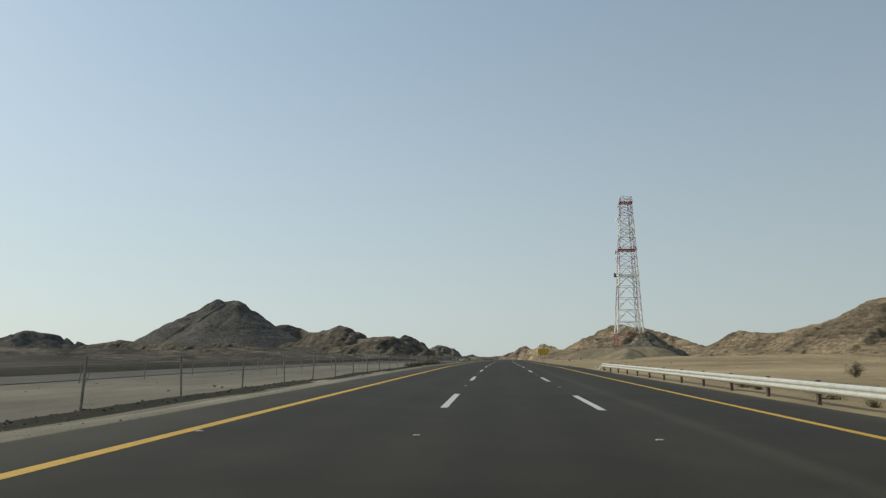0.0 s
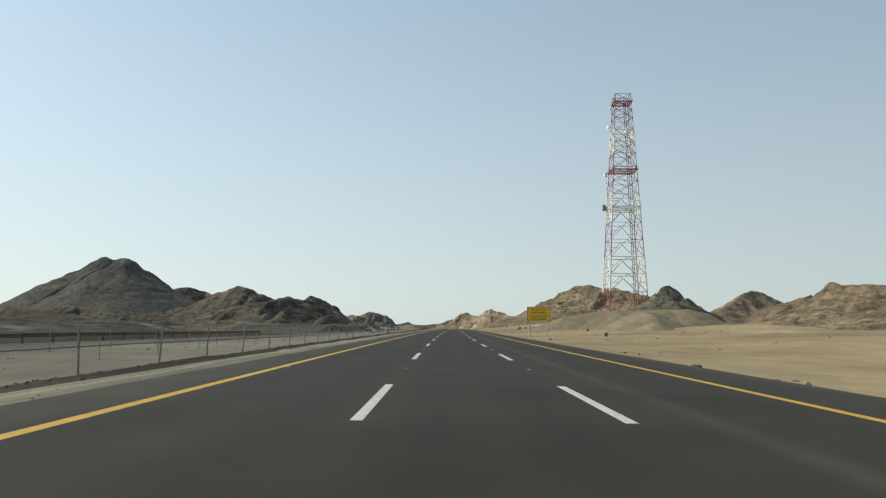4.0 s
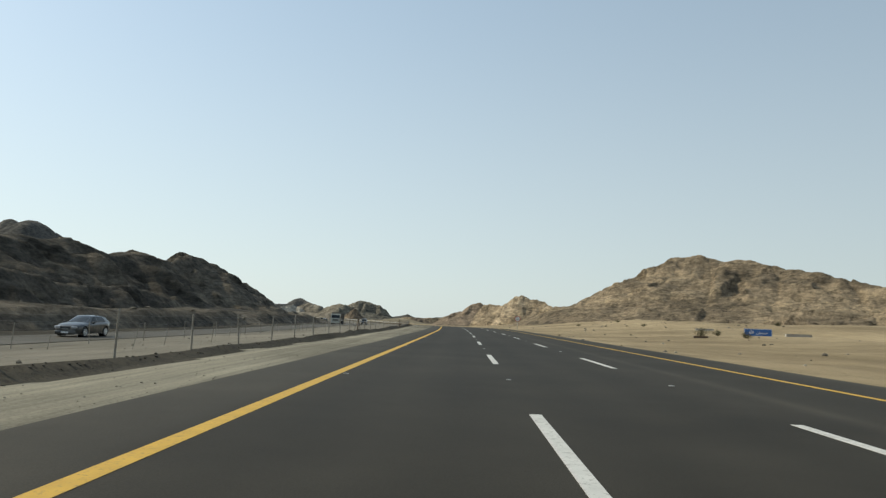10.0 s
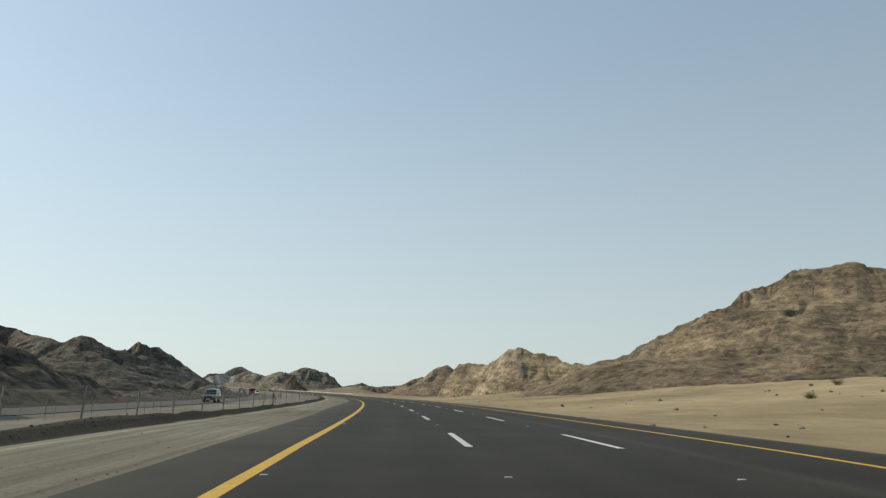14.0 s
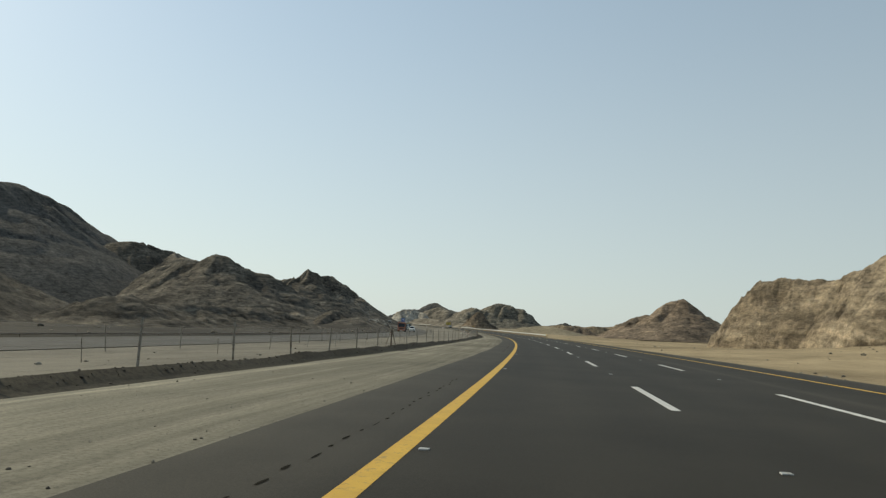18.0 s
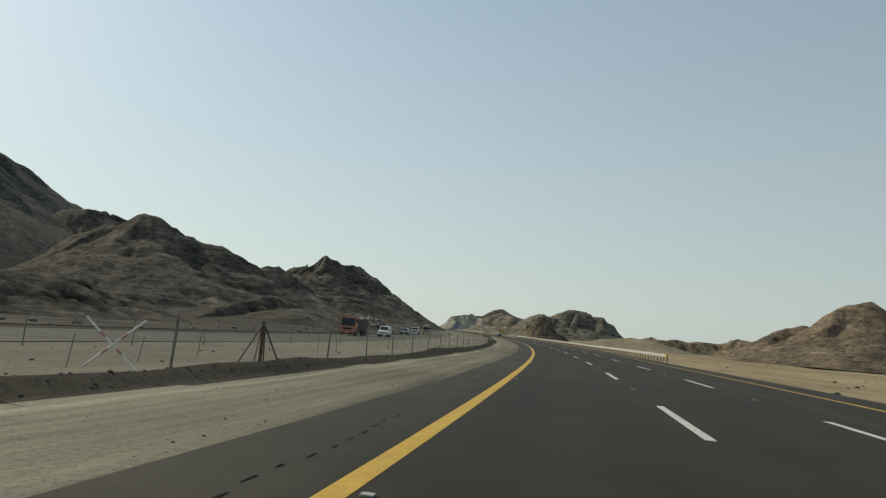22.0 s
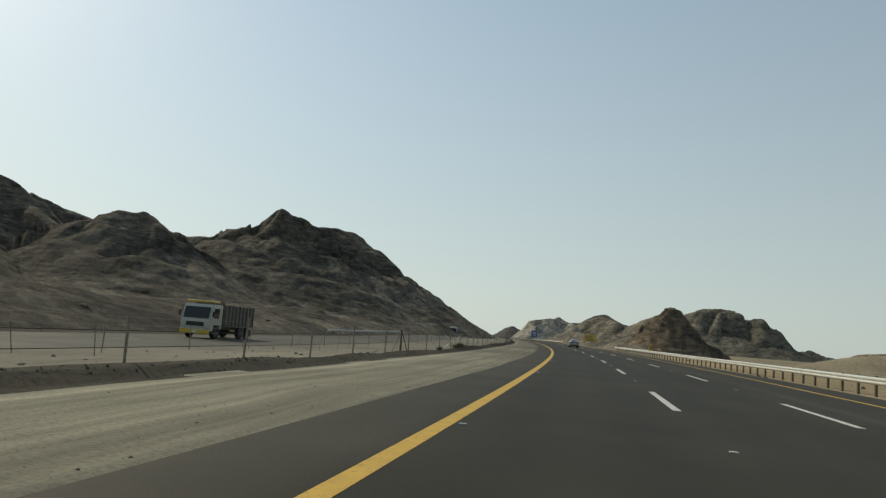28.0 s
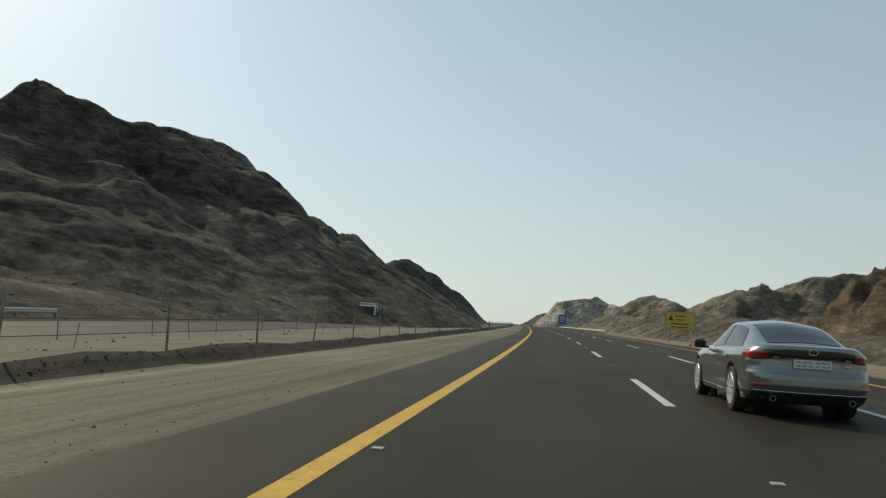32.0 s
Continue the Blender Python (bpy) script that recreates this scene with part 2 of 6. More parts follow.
def sand_material(name, a, b_, c_, grain=14.0, pebble=0.5, tracks=False, relief=0.1):
    m, n, l, b = mat(name, 0.95)
    b.inputs["Specular IOR Level"].default_value = 0.12
    big = noise_tex(n, l, 0.03, 6, 0.6)
    mid = noise_tex(n, l, 0.5, 8, 0.65, stretch=(1, 0.35, 1))
    c = ramp(n, l, big, [(0.35, a), (0.52, b_), (0.68, c_)])
    c = mix(n, l, 0.5, c, ramp(n, l, mid, [(0.35, (0.62, 0.61, 0.6)), (0.62, (1.12, 1.11, 1.1))]), "MULTIPLY")
    gr = noise_tex(n, l, grain, 4, 0.8)
    c = mix(n, l, pebble, c, ramp(n, l, gr, [(0.36, (0.4, 0.39, 0.38)), (0.5, (1, 1, 1)), (0.68, (1.3, 1.28, 1.25))]), "MULTIPLY")
    if tracks:
        off = n.new("ShaderNodeAttribute")
        off.attribute_name = "off"
        wob = n.new("ShaderNodeMath")
        wob.operation = "MULTIPLY_ADD"
        l.new(noise_tex(n, l, 0.07, 4, 0.6), wob.inputs[0])
        wob.inputs[1].default_value = 1.1
        l.new(off.outputs["Fac"], wob.inputs[2])
        rng_ = n.new("ShaderNodeMapRange")
        rng_.inputs["From Min"].default_value, rng_.inputs["From Max"].default_value = -8.0, 0.0
        l.new(wob.outputs[0], rng_.inputs["Value"])
        tone = [(-6.2, 0.92), (-4.8, 1.0), (-4.5, 2.0), (-4.2, 1.2), (-3.9, 1.1), (-3.7, 1.7), (-3.5, 1.1), (-2.6, 0.95), (-1.8, 0.98), (-1.2, 0.85)]
        tr = ramp(n, l, rng_.outputs[0], [((o + 8) / 8, (v, v, v * 0.99)) for o, v in tone])
        along = n.new("ShaderNodeAttribute")
        along.attribute_name = "along"
        lay = n.new("ShaderNodeCombineXYZ")
        l.new(wob.outputs[0], lay.inputs[0])
        l.new(along.outputs["Fac"], lay.inputs[1])
        streak = noise_tex(n, l, 1.0, 5, 0.65, vec=lay.outputs[0], stretch=(2.6, 0.045, 1))
        c = mix(n, l, 0.8, c, ramp(n, l, streak, [(0.36, (0.72, 0.72, 0.71)), (0.5, (1, 1, 1)), (0.6, (1.2, 1.2, 1.19)), (0.68, (1.4, 1.4, 1.38))]), "MULTIPLY")
        c = mix(n, l, ramp(n, l, noise_tex(n, l, 0.25, 5, 0.6, stretch=(1, 0.3, 1)), [(0.3, (0.25, 0.25, 0.25)), (0.62, (1, 1, 1))]), c, mix(n, l, 1.0, c, tr, "MULTIPLY"))
    l.new(c, b.inputs["Base Color"])
    nn = bump(n, l, b, mid, relief, 0.5)
    bump(n, l, b, gr, 0.03, 0.35 if tracks else 0.7, nn)
    return m


SAND = sand_material("sand", (0.25, 0.19, 0.112), (0.35, 0.27, 0.162), (0.46, 0.358, 0.218), 14.0, 0.6)
GRAVEL = sand_material("gravel_sand", (0.158, 0.142, 0.107), (0.215, 0.194, 0.146), (0.272, 0.246, 0.186), 16.0, 0.5, True, 0.03)
# dark brown soil with the bank's near-side shade put into its colour
BERM = sand_material("berm_soil_shaded", (0.028, 0.0245, 0.017), (0.046, 0.04, 0.029), (0.072, 0.062, 0.045), 6.0, 0.8)
MEDIAN = sand_material("median_sand", (0.155, 0.139, 0.109), (0.2, 0.179, 0.14), (0.25, 0.223, 0.173), 14.0, 0.4)
MOUND = sand_material("mound_gravel", (0.2, 0.168, 0.115), (0.27, 0.226, 0.153), (0.345, 0.286, 0.193), 5.0, 0.9)
SCREE = sand_material("scree", (0.042, 0.036, 0.028), (0.068, 0.059, 0.046), (0.105, 0.09, 0.069), 2.5, 0.9)


def asphalt_material(name, base, lanes=False):
    m, n, l, b = mat(name, 0.78)
    grain = noise_tex(n, l, 55.0, 3, 0.8)
    lane = noise_tex(n, l, 0.35, 5, 0.6)
    big = noise_tex(n, l, 0.05, 6, 0.6)
    c = ramp(n, l, lane, [(0.3, tuple(v * 0.82 for v in base)), (0.7, tuple(v * 1.18 for v in base))])
    c = mix(n, l, 0.6, c, ramp(n, l, grain, [(0.32, (0.55, 0.55, 0.55)), (0.7, (1.5, 1.48, 1.45))]), "MULTIPLY")
    c = mix(n, l, 0.6, c, ramp(n, l, big, [(0.3, (0.78, 0.78, 0.78)), (0.7, (1.2, 1.2, 1.2))]), "MULTIPLY")
    if lanes:
        off = n.new("ShaderNodeAttribute")
        off.attribute_name = "off"
        wob = n.new("ShaderNodeMath")
        wob.operation = "MULTIPLY_ADD"
        l.new(noise_tex(n, l, 0.9, 5, 0.6, stretch=(1, 0.15, 1)), wob.inputs[0])
        wob.inputs[1].default_value = 0.35
        l.new(off.outputs["Fac"], wob.inputs[2])
        rng_ = n.new("ShaderNodeMapRange")
        rng_.inputs["From Min"].default_value, rng_.inputs["From Max"].default_value = -2.0, 14.0
        l.new(wob.outputs[0], rng_.inputs["Value"])
        tone = [(-1.75, 1.8), (-1.3, 1.5), (-0.3, 1.38), (0.1, 1.05), (1.1, 0.9), (2.0, 1.06), (2.9, 0.9), (3.9, 1.05), (4.8, 0.9), (5.6, 1.04), (6.5, 0.9), (7.4, 1.06), (8.3, 1.05), (8.65, 1.5), (9.0, 1.02), (10.2, 0.95), (11.2, 1.08), (12.6, 1.15), (13.2, 1.7)]
        c = mix(n, l, 1.0, c, ramp(n, l, rng_.outputs[0], [((o + 2) / 16, (v, v * 0.985, v * 0.95)) for o, v in tone]), "MULTIPLY")
    l.new(c, b.inputs["Base Color"])
    if lanes:
        bump(n, l, b, grain, 0.004, 0.3)
    b.inputs["Specular IOR Level"].default_value = 0.07
    b.inputs["Roughness"].default_value = 0.68
    return m


ASPHALT = asphalt_material("asphalt", (0.0405, 0.0358, 0.028), True)
OLD_ASPHALT = asphalt_material("old_asphalt", (0.1, 0.09, 0.073))


def paint_material(name, col, rough=0.5, wear=0.0, metal=0.0, coat=0.0, dirt=(0.25, 0.21, 0.16), scale=3.0):
    m, n, l, b = mat(name, rough, metal)
    w = noise_tex(n, l, scale, 8, 0.7)
    c = ramp(n, l, w, [(0.3, tuple(v * 0.8 for v in col)), (0.6, col)])
    if wear:
        f = ramp(n, l, noise_tex(n, l, scale * 4, 8, 0.75), [(0.62 - wear * 0.4, (0, 0, 0)), (0.72 - wear * 0.3, (1, 1, 1))])
        c = mix(n, l, f, c, dirt)
    l.new(c, b.inputs["Base Color"])
    if coat:
        b.inputs["Coat Weight"].default_value, b.inputs["Coat Roughness"].default_value = coat, 0.06
    return m


YELLOW_LINE = paint_material("yellow_line_paint", (0.62, 0.36, 0.035), 0.7, 0.22, dirt=(0.3, 0.2, 0.05))
WHITE_LINE = paint_material("white_line_paint", (0.62, 0.6, 0.55), 0.7, 0.25, dirt=(0.3, 0.28, 0.25))
STUD = paint_material("stud_ceramic", (0.42, 0.41, 0.38), 0.5, 0.3)
GALV = paint_material("galvanised_steel", (0.5, 0.49, 0.46), 0.45, 0.25, 0.6, dirt=(0.3, 0.25, 0.19))
RAIL = paint_material("guardrail_steel", (0.62, 0.615, 0.57), 0.5, 0.15, 0.25, dirt=(0.4, 0.33, 0.24))
POST = paint_material("fence_post_steel", (0.27, 0.25, 0.21), 0.6, 0.35, 0.2, dirt=(0.15, 0.115, 0.08))
RUST = paint_material("dark_rusty_steel", (0.1, 0.085, 0.07), 0.7, 0.4, 0.3, dirt=(0.2, 0.13, 0.08))
SIGN_YELLOW = paint_material("sign_yellow", (0.72, 0.46, 0.03), 0.5, 0.05, dirt=(0.6, 0.45, 0.2))
FADED_YELLOW = paint_material("faded_yellow", (0.6, 0.47, 0.09), 0.6, 0.25)
SIGN_BLACK = paint_material("sign_black", (0.02, 0.02, 0.02), 0.5)
SIGN_WHITE = paint_material("sign_white", (0.8, 0.79, 0.75), 0.5)
SIGN_RED = paint_material("sign_red", (0.45, 0.03, 0.03), 0.5)
FADED_RED = paint_material("faded_red", (0.5, 0.24, 0.2), 0.6, 0.2)
SIGN_BLUE = paint_material("sign_blue", (0.03, 0.12, 0.36), 0.5)
TOWER_RED = paint_material("tower_red", (0.33, 0.075, 0.06), 0.55, 0.1)
TOWER_WHITE = paint_material("tower_white", (0.86, 0.85, 0.81), 0.5, 0.0)
RUBBER = paint_material("tyre_rubber", (0.022, 0.022, 0.022), 0.8, 0.2, dirt=(0.08, 0.07, 0.055), scale=6)
BLACK = paint_material("black_plastic", (0.018, 0.018, 0.02), 0.55)
CONCRETE = paint_material("concrete", (0.42, 0.39, 0.34), 0.9, 0.3)

# ---- the line of the road: curvature and height by distance along it ----
KNOT = np.arange(0, 1801, 100.0)
BEND = 1e-4 * np.array([-4.2731, -2.5419, -0.8073, -1.4916, -0.6790, 0.3858, 6.3885, 6.2470, 5.6584, 7.7225, 4.5054, 8.3377, 3.7731, 1.1831, 0.0336, -0.2156, -0.1530, -0.0564, 0.0164])
RISE = np.array([-0.001, 0.001, 0.567, 0.643, 0.706, 0.627, 0.542, -0.262, -1.070, -1.647, -1.784, -1.640, -1.288, -1.131, -1.055, -1.019, -1.001, -0.991, -0.986])
LINE = np.arange(-60, 4600, 4.0)
_k = np.interp(LINE, KNOT, BEND)
_k[LINE < 0] = 0
_psi = np.cumsum(_k) * 4
_i0 = int(np.argmin(abs(LINE)))
_psi -= _psi[_i0]
_x, _y = np.cumsum(-np.sin(_psi)) * 4, np.cumsum(np.cos(_psi)) * 4
_x -= _x[_i0]
_y -= _y[_i0]
LANE, CYCLE, PHASE = 3.65, 17.594, 37.355


def heading(s):
    return np.interp(s, LINE, _psi)


def at(s, o, h=0.0):
    """World place at s metres along the road, o metres right of its left yellow line, h above the asphalt."""
    s, o = np.asarray(s, float), np.asarray(o, float)
    x, y, p = np.interp(s, LINE, _x), np.interp(s, LINE, _y), heading(s)
    back = np.minimum(s - LINE[0], 0)
    x, y = x - np.sin(p) * back, y + np.cos(p) * back
    return np.stack(np.broadcast_arrays(x + o * np.cos(p), y + o * np.sin(p), np.interp(s, KNOT, RISE) + h), -1)


def road_pose(s, o, h=0.0, turn=0.0):
    x, y, z = at(s, o, h)
    grade = math.degrees(math.atan((at(s + 3, o)[2] - at(s - 0.001, o)[2]) / 3))
    return pose(x, y, z, 0, 0, math.degrees(heading(s))) @ pose(0, 0, 0, grade, 0, turn)


def fence_line(s):
    return np.interp(s, [100, 220, 310, 440, 510, 620, 800, 850, 910, 1000, 1100, 1170, 1400, 1700], [-4.0, -4.1, -4.5, -5.2, -6.0, -7.4, -7.4, -6.1, -6.1, -6.6, -7.4, -6.6, -6.0, -6.0])


def far_road(s):
    return np.interp(s, [0, 170, 360, 450, 600, 720, 1000, 1250, 1700], [-19.5, -19.5, -19, -20.5, -20.5, -20, -20, -20, -20])


def far_width(s):
    return np.interp(s, [0, 600, 760], [6.4, 7.2, 11.0])


def far_drop(s):
    """How far the opposite carriageway lies below this one."""
    return np.interp(s, [0, 170, 310, 400, 540, 622, 720, 860, 950, 1020, 1100, 1250, 1400], [0.6, 0.5, 0.35, 0.75, 0.8, 0.45, 0.35, 0.45, 0.55, 0.75, 0.7, 0.4, 0.3])


# ---- small mesh kit ----
def hash2(i, j, seed):
    v = np.sin(i * 127.1 + j * 311.7 + seed * 74.7) * 43758.5453
    return v - np.floor(v)


def value_noise(x, y, seed):
    i, j = np.floor(x), np.floor(y)
    u, v = x - i, y - j
    u, v = u * u * u * (u * (u * 6 - 15) + 10), v * v * v * (v * (v * 6 - 15) + 10)
    a, b, c, d = hash2(i, j, seed), hash2(i + 1, j, seed), hash2(i, j + 1, seed), hash2(i + 1, j + 1, seed)
    return a + (b - a) * u + (c - a) * v + (a - b - c + d) * u * v


def fbm(x, y, seed, octaves=5, gain=0.5):
    """Fractal noise, about -1 to 1."""
    out, amp, tot = 0.0, 1.0, 0.0
    for k in range(octaves):
        out, tot = out + amp * (2 * value_noise(x, y, seed + 13 * k) - 1), tot + amp
        x, y, amp = (0.8 * x - 0.6 * y) * 2.03 + 17.3, (0.6 * x + 0.8 * y) * 2.03 - 9.1, amp * gain
    return out / tot


def ridged(x, y, seed, octaves=5, gain=0.55):
    """Fractal noise with sharp crests, 0 to 1."""
    out, amp, tot = 0.0, 1.0, 0.0
    for k in range(octaves):
        out, tot = out + amp * (1 - abs(2 * value_noise(x, y, seed + 13 * k) - 1)) ** 2, tot + amp
        x, y, amp = (0.8 * x - 0.6 * y) * 2.1 + 7.3, (0.6 * x + 0.8 * y) * 2.1 - 3.1, amp * gain
    return out / tot


def mesh_of(name, verts, faces, material=None, smooth=False):
    me = bpy.data.meshes.new(name)
    me.from_pydata([tuple(map(float, v)) for v in verts], [], [tuple(map(int, f)) for f in faces])
    if material:
        me.materials.append(material)
    me.polygons.foreach_set("use_smooth", [bool(smooth)] * len(me.polygons))
    me.update()
    return me


def grid_mesh(name, V, material, keep=None, smooth=True, mats=None, which=None):
    """A sheet from an array of places (rows, columns, 3)."""
    r, c = V.shape[:2]
    idx = np.arange(r * c).reshape(r, c)
    q = np.stack([idx[:-1, :-1], idx[:-1, 1:], idx[1:, 1:], idx[1:, :-1]], -1).reshape(-1, 4)
    w = None if which is None else which[:-1, :-1].ravel()
    if keep is not None:
        k = (keep[:-1, :-1] | keep[1:, :-1] | keep[:-1, 1:] | keep[1:, 1:]).ravel()
        q = q[k]
        w = None if w is None else w[k]
    used, inv = np.unique(q, return_inverse=True)
    P, q = V.reshape(-1, 3)[used], inv.reshape(q.shape)
    me = bpy.data.meshes.new(name)
    me.vertices.add(len(P))
    me.vertices.foreach_set("co", P.astype(np.float32).ravel())
    me.loops.add(q.size)
    me.loops.foreach_set("vertex_index", q.astype(np.int32).ravel())
    me.polygons.add(len(q))
    me.polygons.foreach_set("loop_start", np.arange(0, q.size, 4, dtype=np.int32))
    for m in mats or [material]:
        me.materials.append(m)
    if w is not None:
        me.polygons.foreach_set("material_index", w.astype(np.int32))
    me.update(calc_edges=True)
    me.polygons.foreach_set("use_smooth", [bool(smooth)] * len(me.polygons))
    return me


def thing(name, label, category, m=None, group="", kind=""):
    ob = new(name)
    ob.empty_display_size = 0.2
    if m is not None:
        ob.matrix_world = m
    return tagged(ob, label, category, group, kind)


def part(name, me, parent, label="", m=None):
    """Links a mesh (or a bmesh with its material) as one mesh object under a thing or a part."""
    ob = new(name, me)
    ob.parent = parent
    if m is not None:
        ob.matrix_basis = m
    if label:
        ob["label"] = label
    return ob


def bm_mesh(name, bm, material, smooth=None):
    me = bpy.data.meshes.new(name)
    bm.normal_update()
    bm.to_mesh(me)
    bm.free()
    for m in material if isinstance(material, (list, tuple)) else [material]:
        me.materials.append(m)
    if smooth is not None:
        me.polygons.foreach_set("use_smooth", [True] * len(me.polygons))
        me.set_sharp_from_angle(angle=radians(smooth))
    return me


def box_bm(bm, cx, cy, cz, sx, sy, sz, bevel=0.0, m=None):
    r = bmesh.ops.create_cube(bm, size=1.0, matrix=(m or Matrix()) @ Matrix.Translation((cx, cy, cz)) @ Matrix.Diagonal((sx, sy, sz, 1)))
    if bevel:
        es = list({e for v in r["verts"] for e in v.link_edges})
        bmesh.ops.bevel(bm, geom=es, offset=bevel, segments=2, affect="EDGES", profile=0.5)
    return bm


def box(name, material, cx, cy, cz, sx, sy, sz, bevel=0.0, m=None, smooth=None):
    return bm_mesh(name, box_bm(bmesh.new(), cx, cy, cz, sx, sy, sz, bevel, m), material, smooth)


def rod_bm(bm, a, b, r, r2=None, n=6):
    a, b = Vector(a), Vector(b)
    d = b - a
    m = Matrix.Translation((a + b) / 2) @ d.to_track_quat("Z", "Y").to_matrix().to_4x4()
    bmesh.ops.create_cone(bm, cap_ends=True, segments=n, radius1=r, radius2=r if r2 is None else r2, depth=d.length, matrix=m)
    return bm


def rod(name, material, a, b, r, r2=None, n=6):
    return bm_mesh(name, rod_bm(bmesh.new(), a, b, r, r2, n), material, 40)


def strip(name, material, s, o0, o1, h, thick=0.0):
    """A band along the road between two offsets (numbers or arrays), h above the asphalt, with sides thick down."""
    o0, o1 = np.broadcast_to(o0, s.shape), np.broadcast_to(o1, s.shape)
    cols = [at(s, o0, h - thick), at(s, o0, h), at(s, o1, h), at(s, o1, h - thick)] if thick else [at(s, o0, h), at(s, o1, h)]
    return grid_mesh(name, np.stack(cols, 1), material, smooth=False)


# ---- ground: one sheet to the horizon ----
gs = np.concatenate([np.arange(-700, 60, 40.0), np.arange(60, 1300, 2.5), np.arange(1300, 2000, 20.0), np.arange(2000, 4600, 130.0)])
go = np.concatenate([[-1300, -900, -600, -420, -300], np.arange(-220, -60, 7.0), np.arange(-60, -12, 1.1), np.arange(-12, -1.3, 0.3), np.arange(-1.2, 16, 2.5), np.arange(16, 60, 2.2), np.arange(60, 240, 9.0), [300, 420, 600, 900, 1500, 2500]])
S, O = np.meshgrid(gs, go, indexing="ij")
FL, FR, FE = fence_line(S), far_road(S), far_road(S) - far_width(S)
H = -0.1 + 0.05 * fbm(S * 0.25, O * 0.25, 3)
berm_amp = np.clip(0.3 + 0.16 * fbm(S * 0.06, 0 * S, 5, 3) + 0.12 * fbm(S * 0.7, O, 6, 3), 0.05, 0.6)
bank = np.interp(S, [300, 420, 520], [0.4, 0.55, 1.0])
H += bank * berm_amp * np.exp(-(((O - FL - 0.4) / 0.37) ** 2))
H += np.where((O < FL - 1) & (O > FR), -0.06 + 0.04 * fbm(S * 0.15, O * 0.15, 8), 0)
H = np.where((O < FR + 0.8) & (O > FE - 0.6), -0.035, H)
cut = np.interp(S, [440, 480, 640, 700, 760], [0, 2.4, 2.4, 0.9, 0.15]) * (0.8 + 0.35 * fbm(S * 0.08, O * 0.1, 14, 4))
H += np.clip((FE - 1.2 - O) / 2.2, 0, 1) ** 1.3 * cut * np.clip((O - FE + 34) / 18, 0, 1)
H += np.interp(S, [320, 400], [0.62, 0.36]) * np.exp(-(((O - FE + 0.9) / 0.55) ** 2))
toe = np.interp(S, [950, 985, 1250, 1290], [0, 1, 1, 0])
H += toe * np.clip((FE - 3.0 - O) / 12, 0, 1) ** 0.8 * (3.2 + 1.3 * fbm(S * 0.09, O * 0.12, 15, 4))
west = np.clip((FE - 2 - O) / 40, 0, 1)
lumpy = np.interp(S + 45 * fbm(S * 0.02, O * 0.02, 18, 3), [190, 250, 610, 690], [0, 1, 1, 0]) * np.clip((FE - 12 - O) / 30, 0, 1) * np.clip((O + 330) / 110, 0, 1)
H += lumpy * 4.6 * np.clip(fbm(S * 0.04, O * 0.05, 17, 5) + 0.28, 0, 1)
H += west * (0.8 + 0.9 * fbm(S * 0.05, O * 0.05, 9)) * np.interp(S, [420, 480, 660, 740], [0.1, 1, 1, 0.1]) * np.clip((O - FE + 70) / 30, 0.1, 1)
east = np.clip((O - 17) / 45, 0, 1) ** 1.2
H += east * np.interp(S, [0, 800, 900, 1250, 1400], [1, 1, -0.75, -0.75, 0.5]) * (1.6 + 2.6 * np.exp(-((S - 695) / 105) ** 2) + 1.5 * fbm(S * 0.03, O * 0.04, 10)) + np.clip((O - 14) / 3, 0, 1) * 0.12 * fbm(S * 0.2, O * 0.3, 11)
H += np.clip((O - FL - 0.7) / 0.6, 0, 1) * (O < -1.5) * (0.075 - 0.03 * fbm(S * 0.25, O * 0.25, 3))
H = np.where((O > -1.5) & (O < 13.4), -0.12, H)
H -= far_drop(S) * np.clip((FL - 1.2 - O) / np.maximum(FL - 2.5 - FR, 1), 0, 1)
G_ = at(S, O, H)
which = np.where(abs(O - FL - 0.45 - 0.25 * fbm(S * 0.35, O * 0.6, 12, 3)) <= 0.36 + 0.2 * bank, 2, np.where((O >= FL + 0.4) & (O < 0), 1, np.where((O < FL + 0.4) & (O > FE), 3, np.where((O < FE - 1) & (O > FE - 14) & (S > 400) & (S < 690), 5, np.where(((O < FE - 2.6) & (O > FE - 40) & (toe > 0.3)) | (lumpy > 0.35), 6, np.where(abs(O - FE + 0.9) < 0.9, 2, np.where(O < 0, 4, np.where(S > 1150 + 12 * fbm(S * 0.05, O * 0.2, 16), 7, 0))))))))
ground_mesh = grid_mesh("ground", G_, None, mats=[SAND, GRAVEL, BERM, MEDIAN, SCREE, ROCK_GREY, ROCK_GREY_LIFTED, MOUND], which=which)
ground_mesh.attributes.new("off", "FLOAT", "POINT").data.foreach_set("value", np.where(O < 0, np.minimum(O - FL - 5.9, 0.0), O).ravel().astype(np.float32))
ground_mesh.attributes.new("along", "FLOAT", "POINT").data.foreach_set("value", S.ravel().astype(np.float32))
tagged(new("ground", ground_mesh), "pale desert sand and gravel with a low soil bank", "ground", kind="structure")

